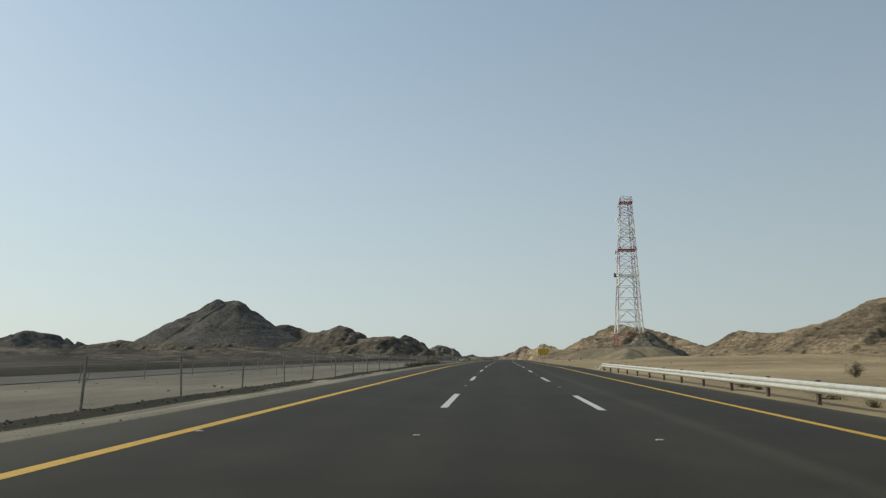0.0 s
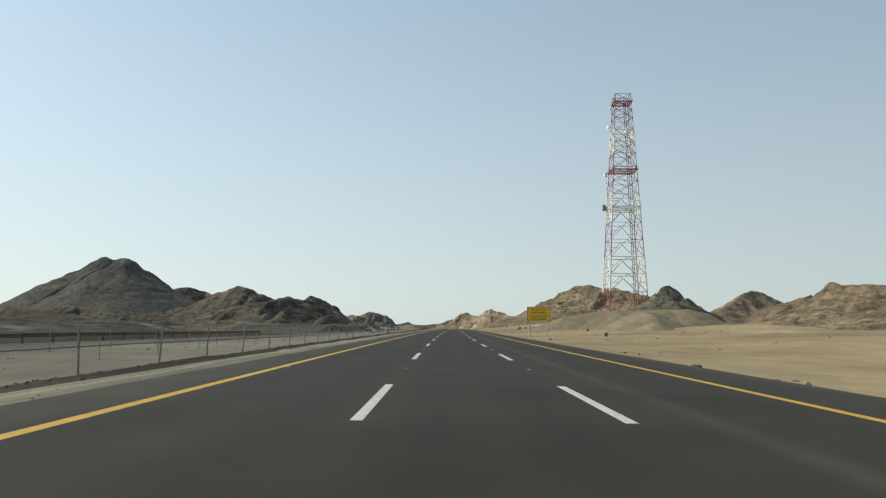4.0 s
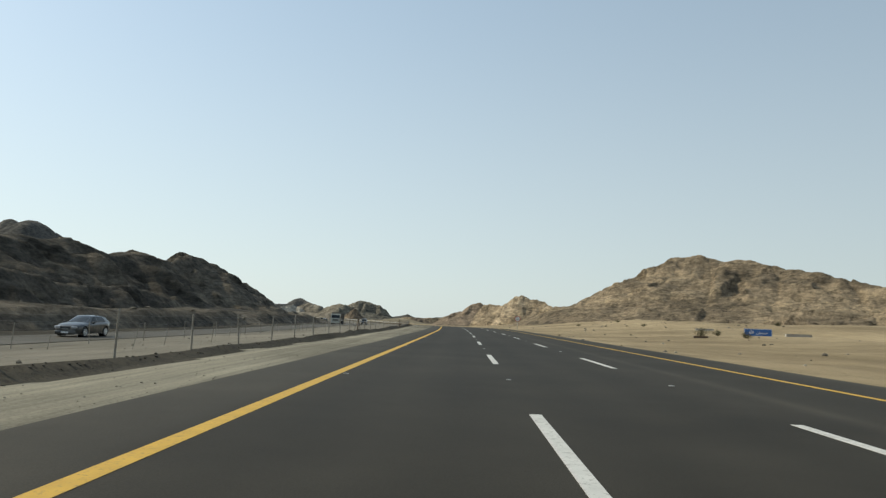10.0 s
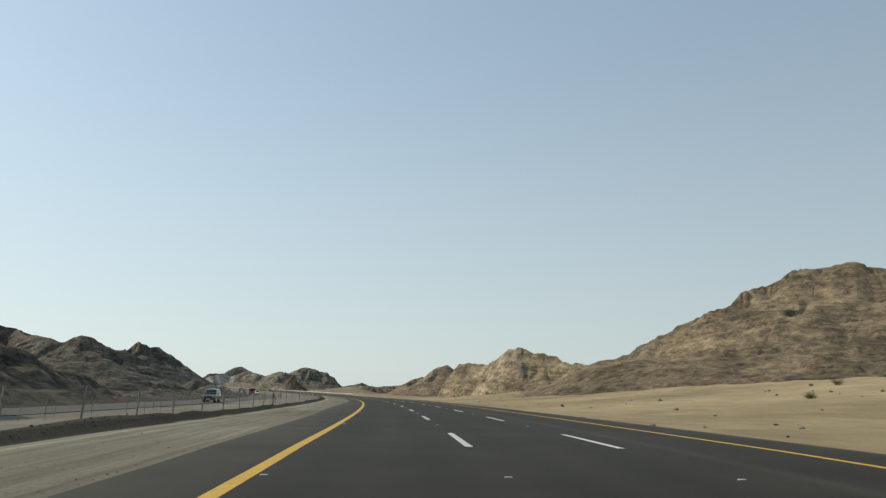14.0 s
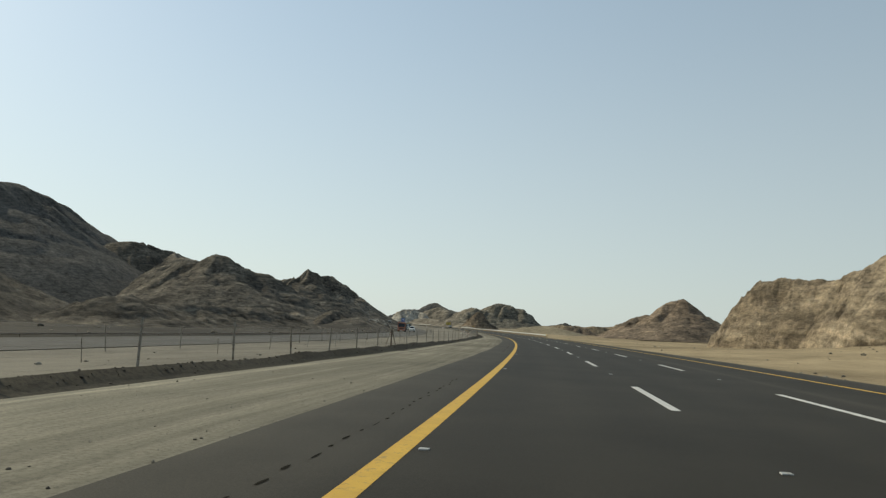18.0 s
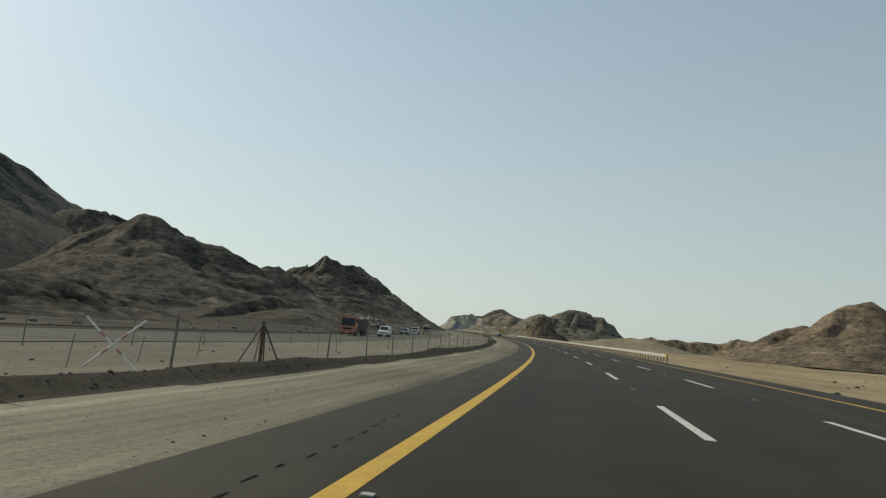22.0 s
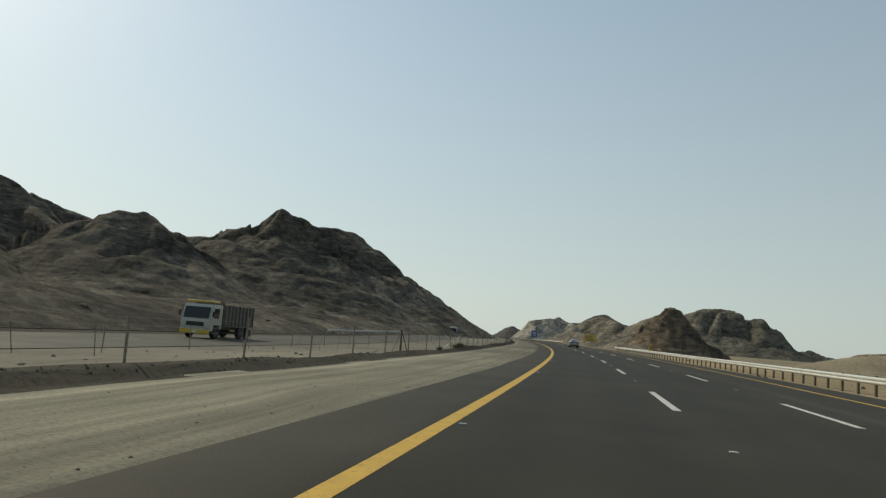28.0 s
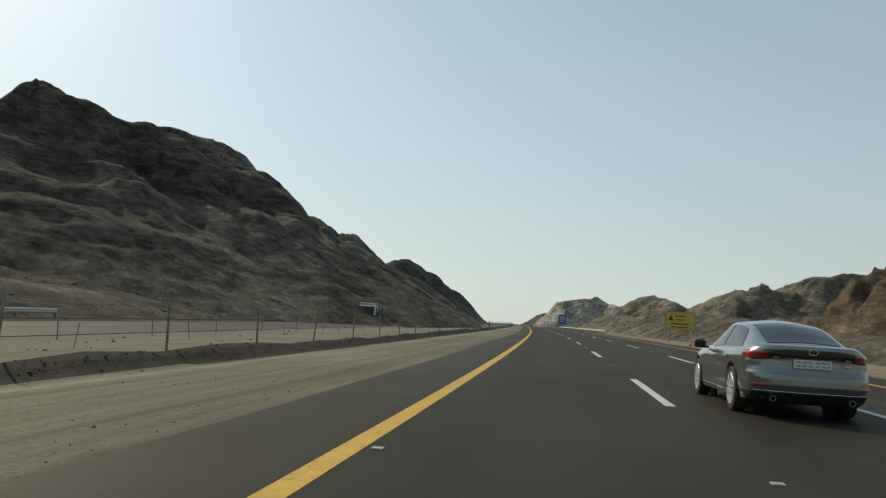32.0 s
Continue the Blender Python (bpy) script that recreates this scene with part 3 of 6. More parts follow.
# ---- the two carriageways ----
rs = np.concatenate([np.arange(-100, 1700, 4.0), np.arange(1700, 2600, 20.0)])
edge_l = -1.78 + 0.12 * fbm(rs * 0.13, rs * 0, 21, 4) - np.interp(rs, [600, 640, 660, 700, 790, 850, 1010, 1100], [0, 0.7, 0.7, 0.1, 0, -0.18, -0.2, -0.15])
edge_r = 13.1 + 0.1 * fbm(rs * 0.13, rs * 0, 22, 4)
road_mesh = strip("road", ASPHALT, rs, edge_l, edge_r, 0.0, 0.14)
road_mesh.attributes.new("off", "FLOAT", "POINT").data.foreach_set("value", np.stack([edge_l, edge_l, edge_r, edge_r], 1).ravel().astype(np.float32))
road = tagged(new("road", road_mesh), "dark asphalt motorway carriageway with three lanes", "road", kind="structure")
fr = far_road(rs)
tagged(new("road_opposite", strip("road_opposite", OLD_ASPHALT, rs, fr - far_width(rs), fr, -far_drop(rs), 0.14)), "worn grey asphalt of the opposite carriageway", "road", kind="structure")
part("edge_line", strip("edge_line", YELLOW_LINE, rs, -0.115, 0.115, 0.004), road, "solid yellow edge line")
part("edge_line", strip("edge_line", YELLOW_LINE, rs, 10.85, 11.05, 0.004), road, "solid yellow edge line")
def lane_line(s, lane):
    return lane * LANE + (float(np.interp(s, [350, 470, 1060, 1140], [0.0, 0.14, 0.14, 0.06])) if lane == 1 else 0.0)


dash_mesh = box("lane_dash", WHITE_LINE, 0, CYCLE / 6, 0.003, 0.17, CYCLE / 3, 0.005)
stud_mesh = box("road_stud", STUD, 0, 0, 0.008, 0.11, 0.1, 0.018, 0.006)
for k in range(5, 84):
    for lane in (1, 2):
        o = lane_line(PHASE + k * CYCLE, lane)
        part("lane_dash", dash_mesh, road, m=road_pose(PHASE + k * CYCLE, o, 0.001))
        part("road_stud", stud_mesh, road, m=road_pose(PHASE + (k - 1 / 3) * CYCLE, o, 0))
    part("road_stud", stud_mesh, road, m=road_pose(PHASE + (k - 1 / 3) * CYCLE, 0.24, 0))

# ---- hills ----
def hill(name, label, ridges, material, res, seed, wide=2.0, base=-2.5, spur=1.0, peak=1.1, crag=1.0, warp=0.07, ledge=0.5, width=0.9):
    """A rocky hill from crest lines (x, y, z), cut by gullies that run down from the crest.
    wide: half-width over height; spur: depth of the gullies; width: their spacing over the height."""
    pts = np.array([p for r in ridges for p in r], float)
    tall = pts[:, 2].max() - base
    reach = tall * wide * 1.15 + 4
    x0, y0, x1, y1 = pts[:, 0].min() - reach, pts[:, 1].min() - reach, pts[:, 0].max() + reach, pts[:, 1].max() + reach
    X, Y = np.meshgrid(np.arange(x0, x1, res), np.arange(y0, y1, res), indexing="ij")
    f = 1.6 / tall
    wx, wy = X + warp * tall * fbm(X * f, Y * f, seed, 4), Y + warp * tall * fbm(X * f, Y * f, seed + 5, 4)
    best, rel, arc, away = np.zeros(X.shape), np.ones(X.shape), np.zeros(X.shape), np.zeros(X.shape)
    for k, r in enumerate(ridges):
        q = [np.array(p, float) for p in r]
        if len(q) == 1:
            q = q + [q[0] + (0.5, 0.5, 0)]
        run = 300.0 * k
        for a, b in zip(q, q[1:]):
            d = b[:2] - a[:2]
            long = math.sqrt(d @ d)
            u = np.clip(((wx - a[0]) * d[0] + (wy - a[1]) * d[1]) / (d @ d), 0, 1)
            hh = np.maximum(a[2] + u * (b[2] - a[2]) - base, 0.05)
            ex, ey = wx - a[0] - u * d[0], wy - a[1] - u * d[1]
            dist = np.hypot(ex, ey)
            soft_top = 1.6 * res / (hh * wide)
            rr = np.clip(np.sqrt((dist / (hh * wide)) ** 2 + soft_top ** 2) - soft_top, 0, 1)
            v = hh * (1 - rr) ** peak
            up = v > best
            turn = np.arctan2(ey * d[0] - ex * d[1], ex * d[0] + ey * d[1]) / np.pi
            rel, arc, away = np.where(up, rr, rel), np.where(up, run + u * long + 0.5 * tall * turn, arc), np.where(up, dist, away)
            best = np.maximum(best, v)
            run += long
    on = np.clip(best / (0.1 * tall + 1), 0, 1)
    slope = np.sin(np.pi * np.clip(rel, 0, 1) ** 0.7)
    wl = width * tall
    wob = 0.4 * fbm(X * 1.3 * f, Y * 1.3 * f, seed + 2, 3)
    g1 = abs(2 * value_noise(arc / wl + wob, away / (2.4 * wl) + wob, seed + 3) - 1)
    g2 = abs(2 * value_noise(2.7 * arc / wl + 2 * wob + 5, away / (0.9 * wl), seed + 4) - 1)
    g3 = abs(2 * value_noise(6.6 * arc / wl + 4 * wob + 9, away / (0.4 * wl), seed + 6) - 1)
    Z = best * (1 + spur * slope * (0.5 * (g1 - 0.55) + 0.3 * (g2 - 0.5) + 0.13 * (g3 - 0.5)))
    Z += crag * min(0.04 * tall, 0.9) * fbm(X * 0.16, Y * 0.16, seed + 8, 4) * np.clip(1.2 - rel * 2.5, 0, 1) * on
    for fq, am, k in ((0.08, min(0.8, 0.045 * tall), 7), (0.28, min(0.6, 0.05 * tall), 17), (0.8, min(0.28, 0.03 * tall), 27)):
        if fq * res > 0.5:
            continue
        mid = ridged(wx * fq, wy * fq, seed + k, 4, 0.55)
        Z += crag * am * (mid - mid.mean()) * on * (0.25 + 0.75 * slope)
    step = 1.3 + 0.05 * tall
    tilt = 0.1 * X + 0.16 * Y + 2.2 * fbm(X * 0.035, Y * 0.035, seed + 11, 3)
    q = (Z + tilt) / step
    fr_ = q - np.floor(q)
    bench = fr_ * fr_ * (3 - 2 * fr_)
    Z += ledge * step * (bench - fr_) * np.clip(0.6 + 1.4 * fbm(X * 0.05, Y * 0.05, seed + 12, 3), 0, 1.3) * on * (0.25 + 0.75 * slope)
    Z += crag * 0.28 * min(1, 0.6 / res) * fbm(X * 0.4, Y * 0.4, seed + 9, 4 if res < 0.7 else 2, 0.6) * on
    V = np.stack([X, Y, base + Z], -1)
    return tagged(new(name, grid_mesh(name, V, material, keep=best > 0.02, smooth=True)), label, "hill")


GREY_HILL = "bare dark grey-brown rocky desert hill"
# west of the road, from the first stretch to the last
hill("mountain", "tall dark grey-brown rocky mountain with a blunt double peak", [[(-520, 1046, 2), (-470, 1066, 9), (-446, 1075, 20), (-432, 1080, 18), (-418, 1086, 25), (-402, 1092, 35), (-378, 1100, 45), (-357, 1108, 55), (-347, 1111, 66), (-336, 1115, 78), (-328, 1120, 75), (-321, 1124, 76), (-312, 1130, 73.5), (-306, 1135, 70), (-294, 1147, 57), (-276, 1165, 43), (-253, 1185, 28), (-235, 1195, 18)], [(-321, 1124, 76), (-300, 1085, 74), (-284, 1052, 69)]], ROCK_HAZED, 2.0, 31, 1.6, peak=0.95, spur=0.35, crag=0.6, warp=0.04, ledge=0.25, width=0.5)
hill("hill", "far dark rocky desert hill", [[(-520, 858, 12), (-483, 880, 17), (-472, 887, 21), (-463, 893, 25.5), (-454, 898, 24), (-445, 903, 23), (-437, 908, 21.5), (-428, 913, 18), (-416, 920, 13), (-403, 926, 9), (-390, 932, 4)]], ROCK_HAZED, 2.5, 32, 1.9)
hill("hill", "low dark rocky hill before the mountain", [[(-443, 998, 0), (-432, 1004, 9), (-420, 1010, 14.5), (-412, 1014, 12), (-402, 1019, 15), (-385, 1030, 8)]], ROCK_HAZED, 2.5, 58, 1.8)
hill("hill", "low dark lumpy foothills before the mountain", [[(-330, 770, 9), (-290, 748, 13), (-262, 735, 9), (-235, 722, 12), (-205, 706, 8), (-178, 694, 11.5), (-150, 682, 7), (-118, 664, 8), (-95, 645, 3)]], ROCK_GREY, 1.1, 65, 2.0, base=-2.0, spur=1.2, crag=1.3, warp=0.09)
hill("hill", GREY_HILL, [[(-185, 890, 12), (-162, 876, 18), (-147, 856, 22), (-128, 833, 26), (-114, 816, 30.5), (-108, 811, 28.5), (-101, 805, 22.5), (-92, 797, 17.5), (-75, 775, 19), (-58, 750, 19), (-42, 713, 15), (-34, 690, 9)]], ROCK_GREY, 1.5, 33, 1.8, width=0.7)
hill("hill", "dark brown layered rocky hill beside the opposite carriageway", [[(-92, 612, 4), (-70, 590, 8), (-48, 566, 11), (-36, 560, 12), (-38, 578, 13), (-38, 591, 15), (-34, 600, 12.5), (-36, 619, 14.2), (-34, 636, 13.8), (-33, 650, 16.6), (-32, 666, 14.2), (-31, 681, 12), (-28, 704, 8), (-24, 735, 3)]], ROCK_GREY, 0.8, 34, 1.75, width=0.7, warp=0.05)
hill("hill", "low dark rock bank at the edge of the opposite carriageway", [[(-14, 496, 1.2), (-14, 510, 3.0), (-14, 516, 4.6), (-13, 522, 5.6), (-13, 530, 4.9), (-13, 541, 4.6), (-12, 553, 5.0), (-12, 567, 3.9), (-11, 584, 2.0)]], ROCK_GREY, 0.6, 59, 1.3, base=-2.0, warp=0.04)
hill("hill", GREY_HILL, [[(-250, 1115, 42), (-237, 1127, 44.5), (-229, 1134, 40.5), (-223, 1140, 40), (-219, 1148, 37), (-213, 1159, 34), (-209, 1167, 30), (-203, 1182, 25.5), (-196, 1199, 25)], [(-223, 1140, 40), (-205, 1116, 34), (-190, 1095, 33), (-172, 1066, 29), (-153, 1039, 26), (-146, 1036, 26), (-139, 1033, 28.5), (-135, 1031, 29.5), (-131, 1032, 29), (-127, 1034, 26.5), (-123, 1037, 24), (-119, 1040, 22), (-115, 1044, 22), (-112, 1048, 19.5), (-107, 1054, 16), (-101, 1062, 10)], [(-168, 1142, 18), (-160, 1149, 21), (-157, 1152, 23.5), (-154, 1155, 23.5), (-151, 1159, 20.5), (-147, 1163, 16)]], ROCK_GREY_LIFTED, 0.9, 35, 1.75, peak=1.1, spur=0.6, width=0.55, warp=0.04)
hill("hill", "dark broken rock spur at the foot of the hills", [[(-51, 944, -1.5), (-54, 959, 1.5), (-55, 967, 2.4), (-57, 978, 4.4), (-58, 987, 4.2), (-61, 1002, 2.3), (-63, 1020, 0.5)], [(-64, 1027, 0.5), (-65, 1033, 1.6), (-66, 1040, 2.2), (-68, 1049, 2.2), (-70, 1059, 1.8), (-72, 1067, 0.5)]], ROCK_GREY_LIFTED, 0.6, 60, 1.5, base=-3.5, crag=1.3, warp=0.05)
hill("hill", "steep dark rocky hill close to the opposite carriageway", [[(-196, 1199, 27), (-186, 1203, 24.5), (-178, 1207, 24.8), (-173, 1210, 28), (-167, 1213, 31), (-162, 1216, 34.5), (-159.5, 1218, 36.8), (-157, 1222, 34.8), (-154, 1230, 32.5), (-152, 1239, 34), (-152, 1250, 34.6), (-154, 1259, 33.7), (-156, 1266, 31), (-158, 1276, 28.3), (-162, 1289, 27), (-165, 1302, 25.2), (-168, 1315, 22.5), (-171, 1330, 25.5), (-172, 1341, 22), (-174, 1353, 17)]], ROCK_GREY_LIFTED, 0.7, 36, 1.6, peak=1.1, spur=0.55, crag=1.2, warp=0.03, width=0.4, ledge=0.45)
hill("hill", "dark rocky hill with pale broken rock at its foot", [[(-205, 1396, 14), (-213, 1415, 19), (-219, 1432, 24.5), (-226, 1455, 28.5), (-225, 1470, 27.5), (-225, 1487, 24), (-224, 1508, 16)]], ROCK_HAZED, 1.6, 37, 1.2, crag=1.2)
hill("rubble_slope", "pale broken rock face below the dark hill", [[(-200, 1402, 4), (-204, 1412, 8), (-207, 1420, 4)]], ROCK_CUT, 0.8, 61, 0.8, base=-1.5, crag=1.5)
hill("hill", "low dark lumpy rocks beyond the opposite carriageway", [[(-175, 578, 4), (-140, 566, 6), (-115, 560, 3.8), (-95, 556, 5.2), (-74, 548, 2.5)]], ROCK_GREY, 0.8, 66, 2.3, base=-1.2, crag=1.5, warp=0.1)
foot_s = np.arange(836, 1012, 8.0)
foot_h = 3.4 + 2.6 * fbm(foot_s * 0.045, foot_s * 0, 73, 3)
hill("hill", "dark broken rocks along the foot of the grey hills", [[tuple(p) for p in at(foot_s, -76 + 12 * fbm(foot_s * 0.03, foot_s * 0, 72, 3), foot_h)]], ROCK_GREY_LIFTED, 0.7, 67, 3.0, base=-2.6, crag=1.5, warp=0.12, width=1.2)
# east of the road
hill("hill", "large tan layered rocky hill beside the motorway", [[(84, 745, 5), (94, 741, 9), (100, 739, 11.8), (108, 737, 16), (114, 736, 19), (120, 735, 23), (126, 734, 27), (131, 733, 30), (136, 730, 30.8), (139, 728, 29.6), (143, 722, 28), (148, 714, 27), (152, 707, 26.3), (155, 702, 24.5), (160, 689, 22), (164, 680, 20.5), (168, 670, 17), (171, 656, 14), (175, 640, 11)]], ROCK_TAN, 0.8, 38, 2.25, spur=0.5, peak=1.1, crag=1.25, warp=0.03, width=0.4, ledge=1.0)
hill("hill", "low craggy tan rock outcrop at the foot of the large hill", [[(108, 700, 3.5), (113, 694, 6.5), (118, 690, 4.5)], [(124, 652, 4.0), (129, 646, 7.0), (134, 640, 4.0)]], ROCK_TAN, 0.7, 62, 1.1, base=0.0, crag=1.5)
hill("hill", "tan cone-shaped rocky hill", [[(156, 579, 10), (168, 589, 14), (177, 598, 18.5), (187, 607, 21), (194, 612, 20.7), (200, 618, 17.5), (211, 627, 13)]], ROCK_TAN, 1.2, 39, 1.35, peak=0.85, spur=0.6)
hill("hill", "rounded brown rock knoll beside the lattice tower", [[(80, 460, 6), (84, 462, 9), (87, 463, 12.4), (90, 465, 14.0), (92, 466, 14.4), (94, 467, 14.2), (97, 470, 13.0), (99, 471, 11.8), (101, 472, 9.6), (104, 474, 8.6), (110, 478, 6.5)]], ROCK_OLIVE, 0.5, 40, 1.05, peak=0.6, spur=0.5, crag=1.1, warp=0.03)
hill("hill", "long reddish tan rocky slope above the sand", [[(116, 455, 8), (120, 441, 11), (123, 434, 14.2), (125, 429, 12.8), (130, 416, 12.4), (134, 404, 14), (138, 395, 15.3), (142, 388, 17.5), (146, 383, 20.3), (149, 378, 22.7), (160, 364, 24), (170, 350, 26), (190, 310, 26)]], ROCK_TAN, 1.0, 41, 2.0, spur=0.6, ledge=0.8)
hill("hill", "low dark broken rocks along the foot of the slope", [[(104, 448, 3.0), (110, 438, 4.6), (114, 425, 4.0), (120, 412, 5.5), (126, 398, 5.0), (133, 384, 6.5)]], ROCK_RED, 0.7, 63, 1.6, base=0.0, crag=1.4)
hill("hill", "low tan rocky ridge with a broken cut face", [[(63, 855, 3.5), (64, 852, 5.6), (65.5, 848, 8.6), (67, 844, 10.8), (69, 840, 11.8), (71, 836, 10.7), (72.4, 833, 10.9), (73.5, 831, 10.2), (75, 828, 11.5), (77.7, 821, 13.2), (79, 817, 15.0), (83, 813, 15.0), (86, 810, 13.0), (89, 807, 13.6), (93, 803, 11), (97, 793, 9.8), (99, 787, 10.3), (103, 774, 9.5), (106, 760, 8)]], ROCK_PALE, 0.45, 42, 0.52, peak=0.6, spur=0.85, crag=1.6, warp=0.06, ledge=1.1, width=0.8)
hill("hill", "reddish brown cone-shaped rocky hill", [[(56, 1094, 1.6), (62, 1090, 5.3), (67, 1086, 8.9), (72, 1083, 10.2), (77, 1079, 13.3), (82, 1077, 16.7), (87, 1074, 18), (90, 1072, 15.5), (94, 1069, 11), (99, 1065, 7.2), (106, 1058, 5)]], ROCK_RED, 0.9, 43, 1.7, spur=0.7, ledge=0.7)
hill("hill", "far grey-brown pointed desert hill", [[(-214, 1770, 20), (-197, 1790, 20), (-178, 1827, 33), (-140, 1790, 18)]], ROCK_HAZED, 3.0, 44, 1.8)
hill("hill", "grey-brown twin-peaked rocky hill", [[(-72, 1380, 5), (-67, 1385, 9), (-63, 1389, 13), (-57, 1394, 16.6), (-51, 1397, 15.2), (-45, 1398, 15.6), (-39, 1401, 20), (-31, 1405, 22.3), (-25, 1404, 21), (-20, 1403, 17.3), (-14, 1401, 17.4), (-6, 1396, 11), (1, 1391, 4.7)]], ROCK_OLIVE, 1.1, 45, 1.5, width=0.5)
hill("hill", "dark craggy rock outcrop beside the guardrail", [[(-40.6, 1213.2, 0.4), (-39.6, 1213, 1.8), (-38.2, 1213, 4.0), (-37.4, 1213, 4.8), (-36.4, 1213, 5.5), (-35, 1213, 6.3), (-33.6, 1212.7, 7.0), (-32.9, 1212.5, 8.1), (-31.7, 1212.2, 9.0), (-30.7, 1212.1, 9.7), (-29.8, 1212.4, 9.9), (-28.6, 1212.7, 9.4), (-27.8, 1213, 8.2), (-26.8, 1213.4, 6.7), (-25.8, 1214, 4.9), (-24.6, 1214.5, 3.6), (-22.5, 1215.5, 2.3), (-19, 1217, 1.4)]], ROCK_RUST, 0.35, 46, 0.75, base=-1.7, spur=0.7, crag=1.7, warp=0.06, peak=0.75, ledge=1.1, width=0.6)
hill("hill", "grey-brown rocky ridge beside the motorway", [[(-159, 1603, 12), (-143, 1581, 15), (-132, 1568, 18.3), (-122, 1555, 20.2), (-114, 1545, 18), (-106, 1534, 16), (-100, 1541, 12), (-86, 1506, 16.8), (-78, 1485, 17.8), (-71, 1467, 19.6), (-64, 1451, 17.7), (-57, 1441, 17), (-50, 1436, 19.8), (-43.5, 1435, 22), (-39.8, 1445, 24), (-35.4, 1452, 23.8), (-30, 1454, 20.3), (-21.6, 1454, 19.7), (-14.8, 1453, 16.1), (-9, 1452, 9.7), (-3, 1450, 4)]], ROCK_BROWN, 1.0, 47, 1.4, spur=0.55, width=0.6, crag=0.8)
cut_s = np.arange(1192, 1520, 9.0)
cut_o = np.interp(cut_s, [1192, 1240, 1350, 1520], [24, 28, 36, 34])
cut_h = np.interp(cut_s, [1192, 1215, 1235, 1262, 1290, 1330, 1380, 1450, 1520], [0.8, 1.6, 3.2, 2.4, 4.2, 5.6, 5.0, 6.5, 5.5])
cut_h += 0.7 * fbm(cut_s * 0.09, cut_s * 0, 71, 3)
hill("rock_slope", "broken tan rock slope running down to the motorway shoulder", [[tuple(p) for p in at(cut_s, cut_o, cut_h)]], ROCK_BROWN, 0.6, 70, 2.0, base=-1.75, spur=0.7, crag=1.5, warp=0.06, peak=0.9, width=1.2)
hill("hill", "pale broken rock cutting beside the motorway", [[(-157.5, 1493, 1), (-156, 1495, 9.6), (-154, 1498, 13), (-147, 1506, 14.2), (-142, 1512, 15.7), (-135, 1511, 13), (-128, 1505, 11)]], ROCK_CUT, 0.9, 48, 1.0, crag=1.6, peak=0.8, warp=0.04)
hill("hill", "far pointed desert hill", [[(-500, 2425, 10), (-490, 2428, 22), (-478, 2432, 10)]], ROCK_HAZED, 4.0, 49, 1.7)
hill("hill", "far low desert hills at the horizon", [[(-9, 1796, 3), (12, 1787, 6.6), (24, 1781, 9.7), (36, 1775, 5.4), (48, 1770, 3), (68, 1761, 5), (87, 1752, 7), (120, 1735, 5)]], ROCK_HAZED, 2.5, 64, 1.8, base=-4.0)
hill("gravel_mound", "low gravelly sand embankment below the lattice tower", [[(60, 457, 5.0), (70, 457, 6.5), (80, 455, 7.0), (92, 450, 7.2)], [(80, 455, 7.0), (76, 432, 5.0), (70, 414, 2.8)]], MOUND, 0.8, 50, 2.3, spur=0.35, crag=0.35, base=0.0, peak=0.9, ledge=0.0)
hill("hill", "low dark craggy rock band behind the guardrail", [[(-47, 1252, 2.0), (-43, 1236, 2.2), (-40, 1226, 2.4), (-36, 1216, 2.6)]], ROCK_GREY_LIFTED, 0.35, 52, 1.0, base=-1.8, crag=1.6)
hill("sand_mound", "smooth olive-brown sand mound behind the guardrail", [[(6, 1148, 0.8), (17, 1155, 2.4), (25, 1150, 1.4)]], MOUND, 1.0, 53, 4.5, spur=0.2, crag=0.2, base=-3.2, ledge=0.0)
hill("hill", "low brown rocky ridge far behind the guardrail", [[(18, 1290, 2.6), (26, 1286, 3.8), (40, 1270, 2.6), (50, 1262, 3.8), (61, 1264, 3.4), (72, 1259, 6.5), (86, 1240, 5.0), (110, 1215, 5.5)]], ROCK_TAN, 1.0, 54, 2.0, base=-3.5)
hill("hill", "small dark rocky knob behind the sand mound", [[(33, 1196, 3.0), (37, 1199, 3.6), (42, 1197, 2.4)]], ROCK_RED, 0.8, 55, 2.0, base=-3.5)
hill("sand_slope", "smooth tan sand apron below the large hill", [[(92, 795, 5.5), (104, 775, 7.0), (112, 760, 7.0), (120, 738, 7.2), (124, 712, 6.4), (130, 680, 5.6), (138, 650, 4.5)]], SAND, 1.0, 56, 3.0, spur=0.25, crag=0.4, base=-1.0, ledge=0.0)


# ---- fences in the median ----
def tube_line(name, material, P, r, n=3):
    """A wire through places P."""
    d = np.gradient(P, axis=0)
    d /= np.linalg.norm(d, axis=1, keepdims=True)
    side = np.stack([d[:, 1], -d[:, 0], 0 * d[:, 0]], 1)
    up = np.cross(side, d)
    ang = np.arange(n + 1) * 2 * np.pi / n
    V = P[:, None] + r * (np.cos(ang)[None, :, None] * side[:, None] + np.sin(ang)[None, :, None] * up[:, None])
    return grid_mesh(name, V, material, smooth=False)


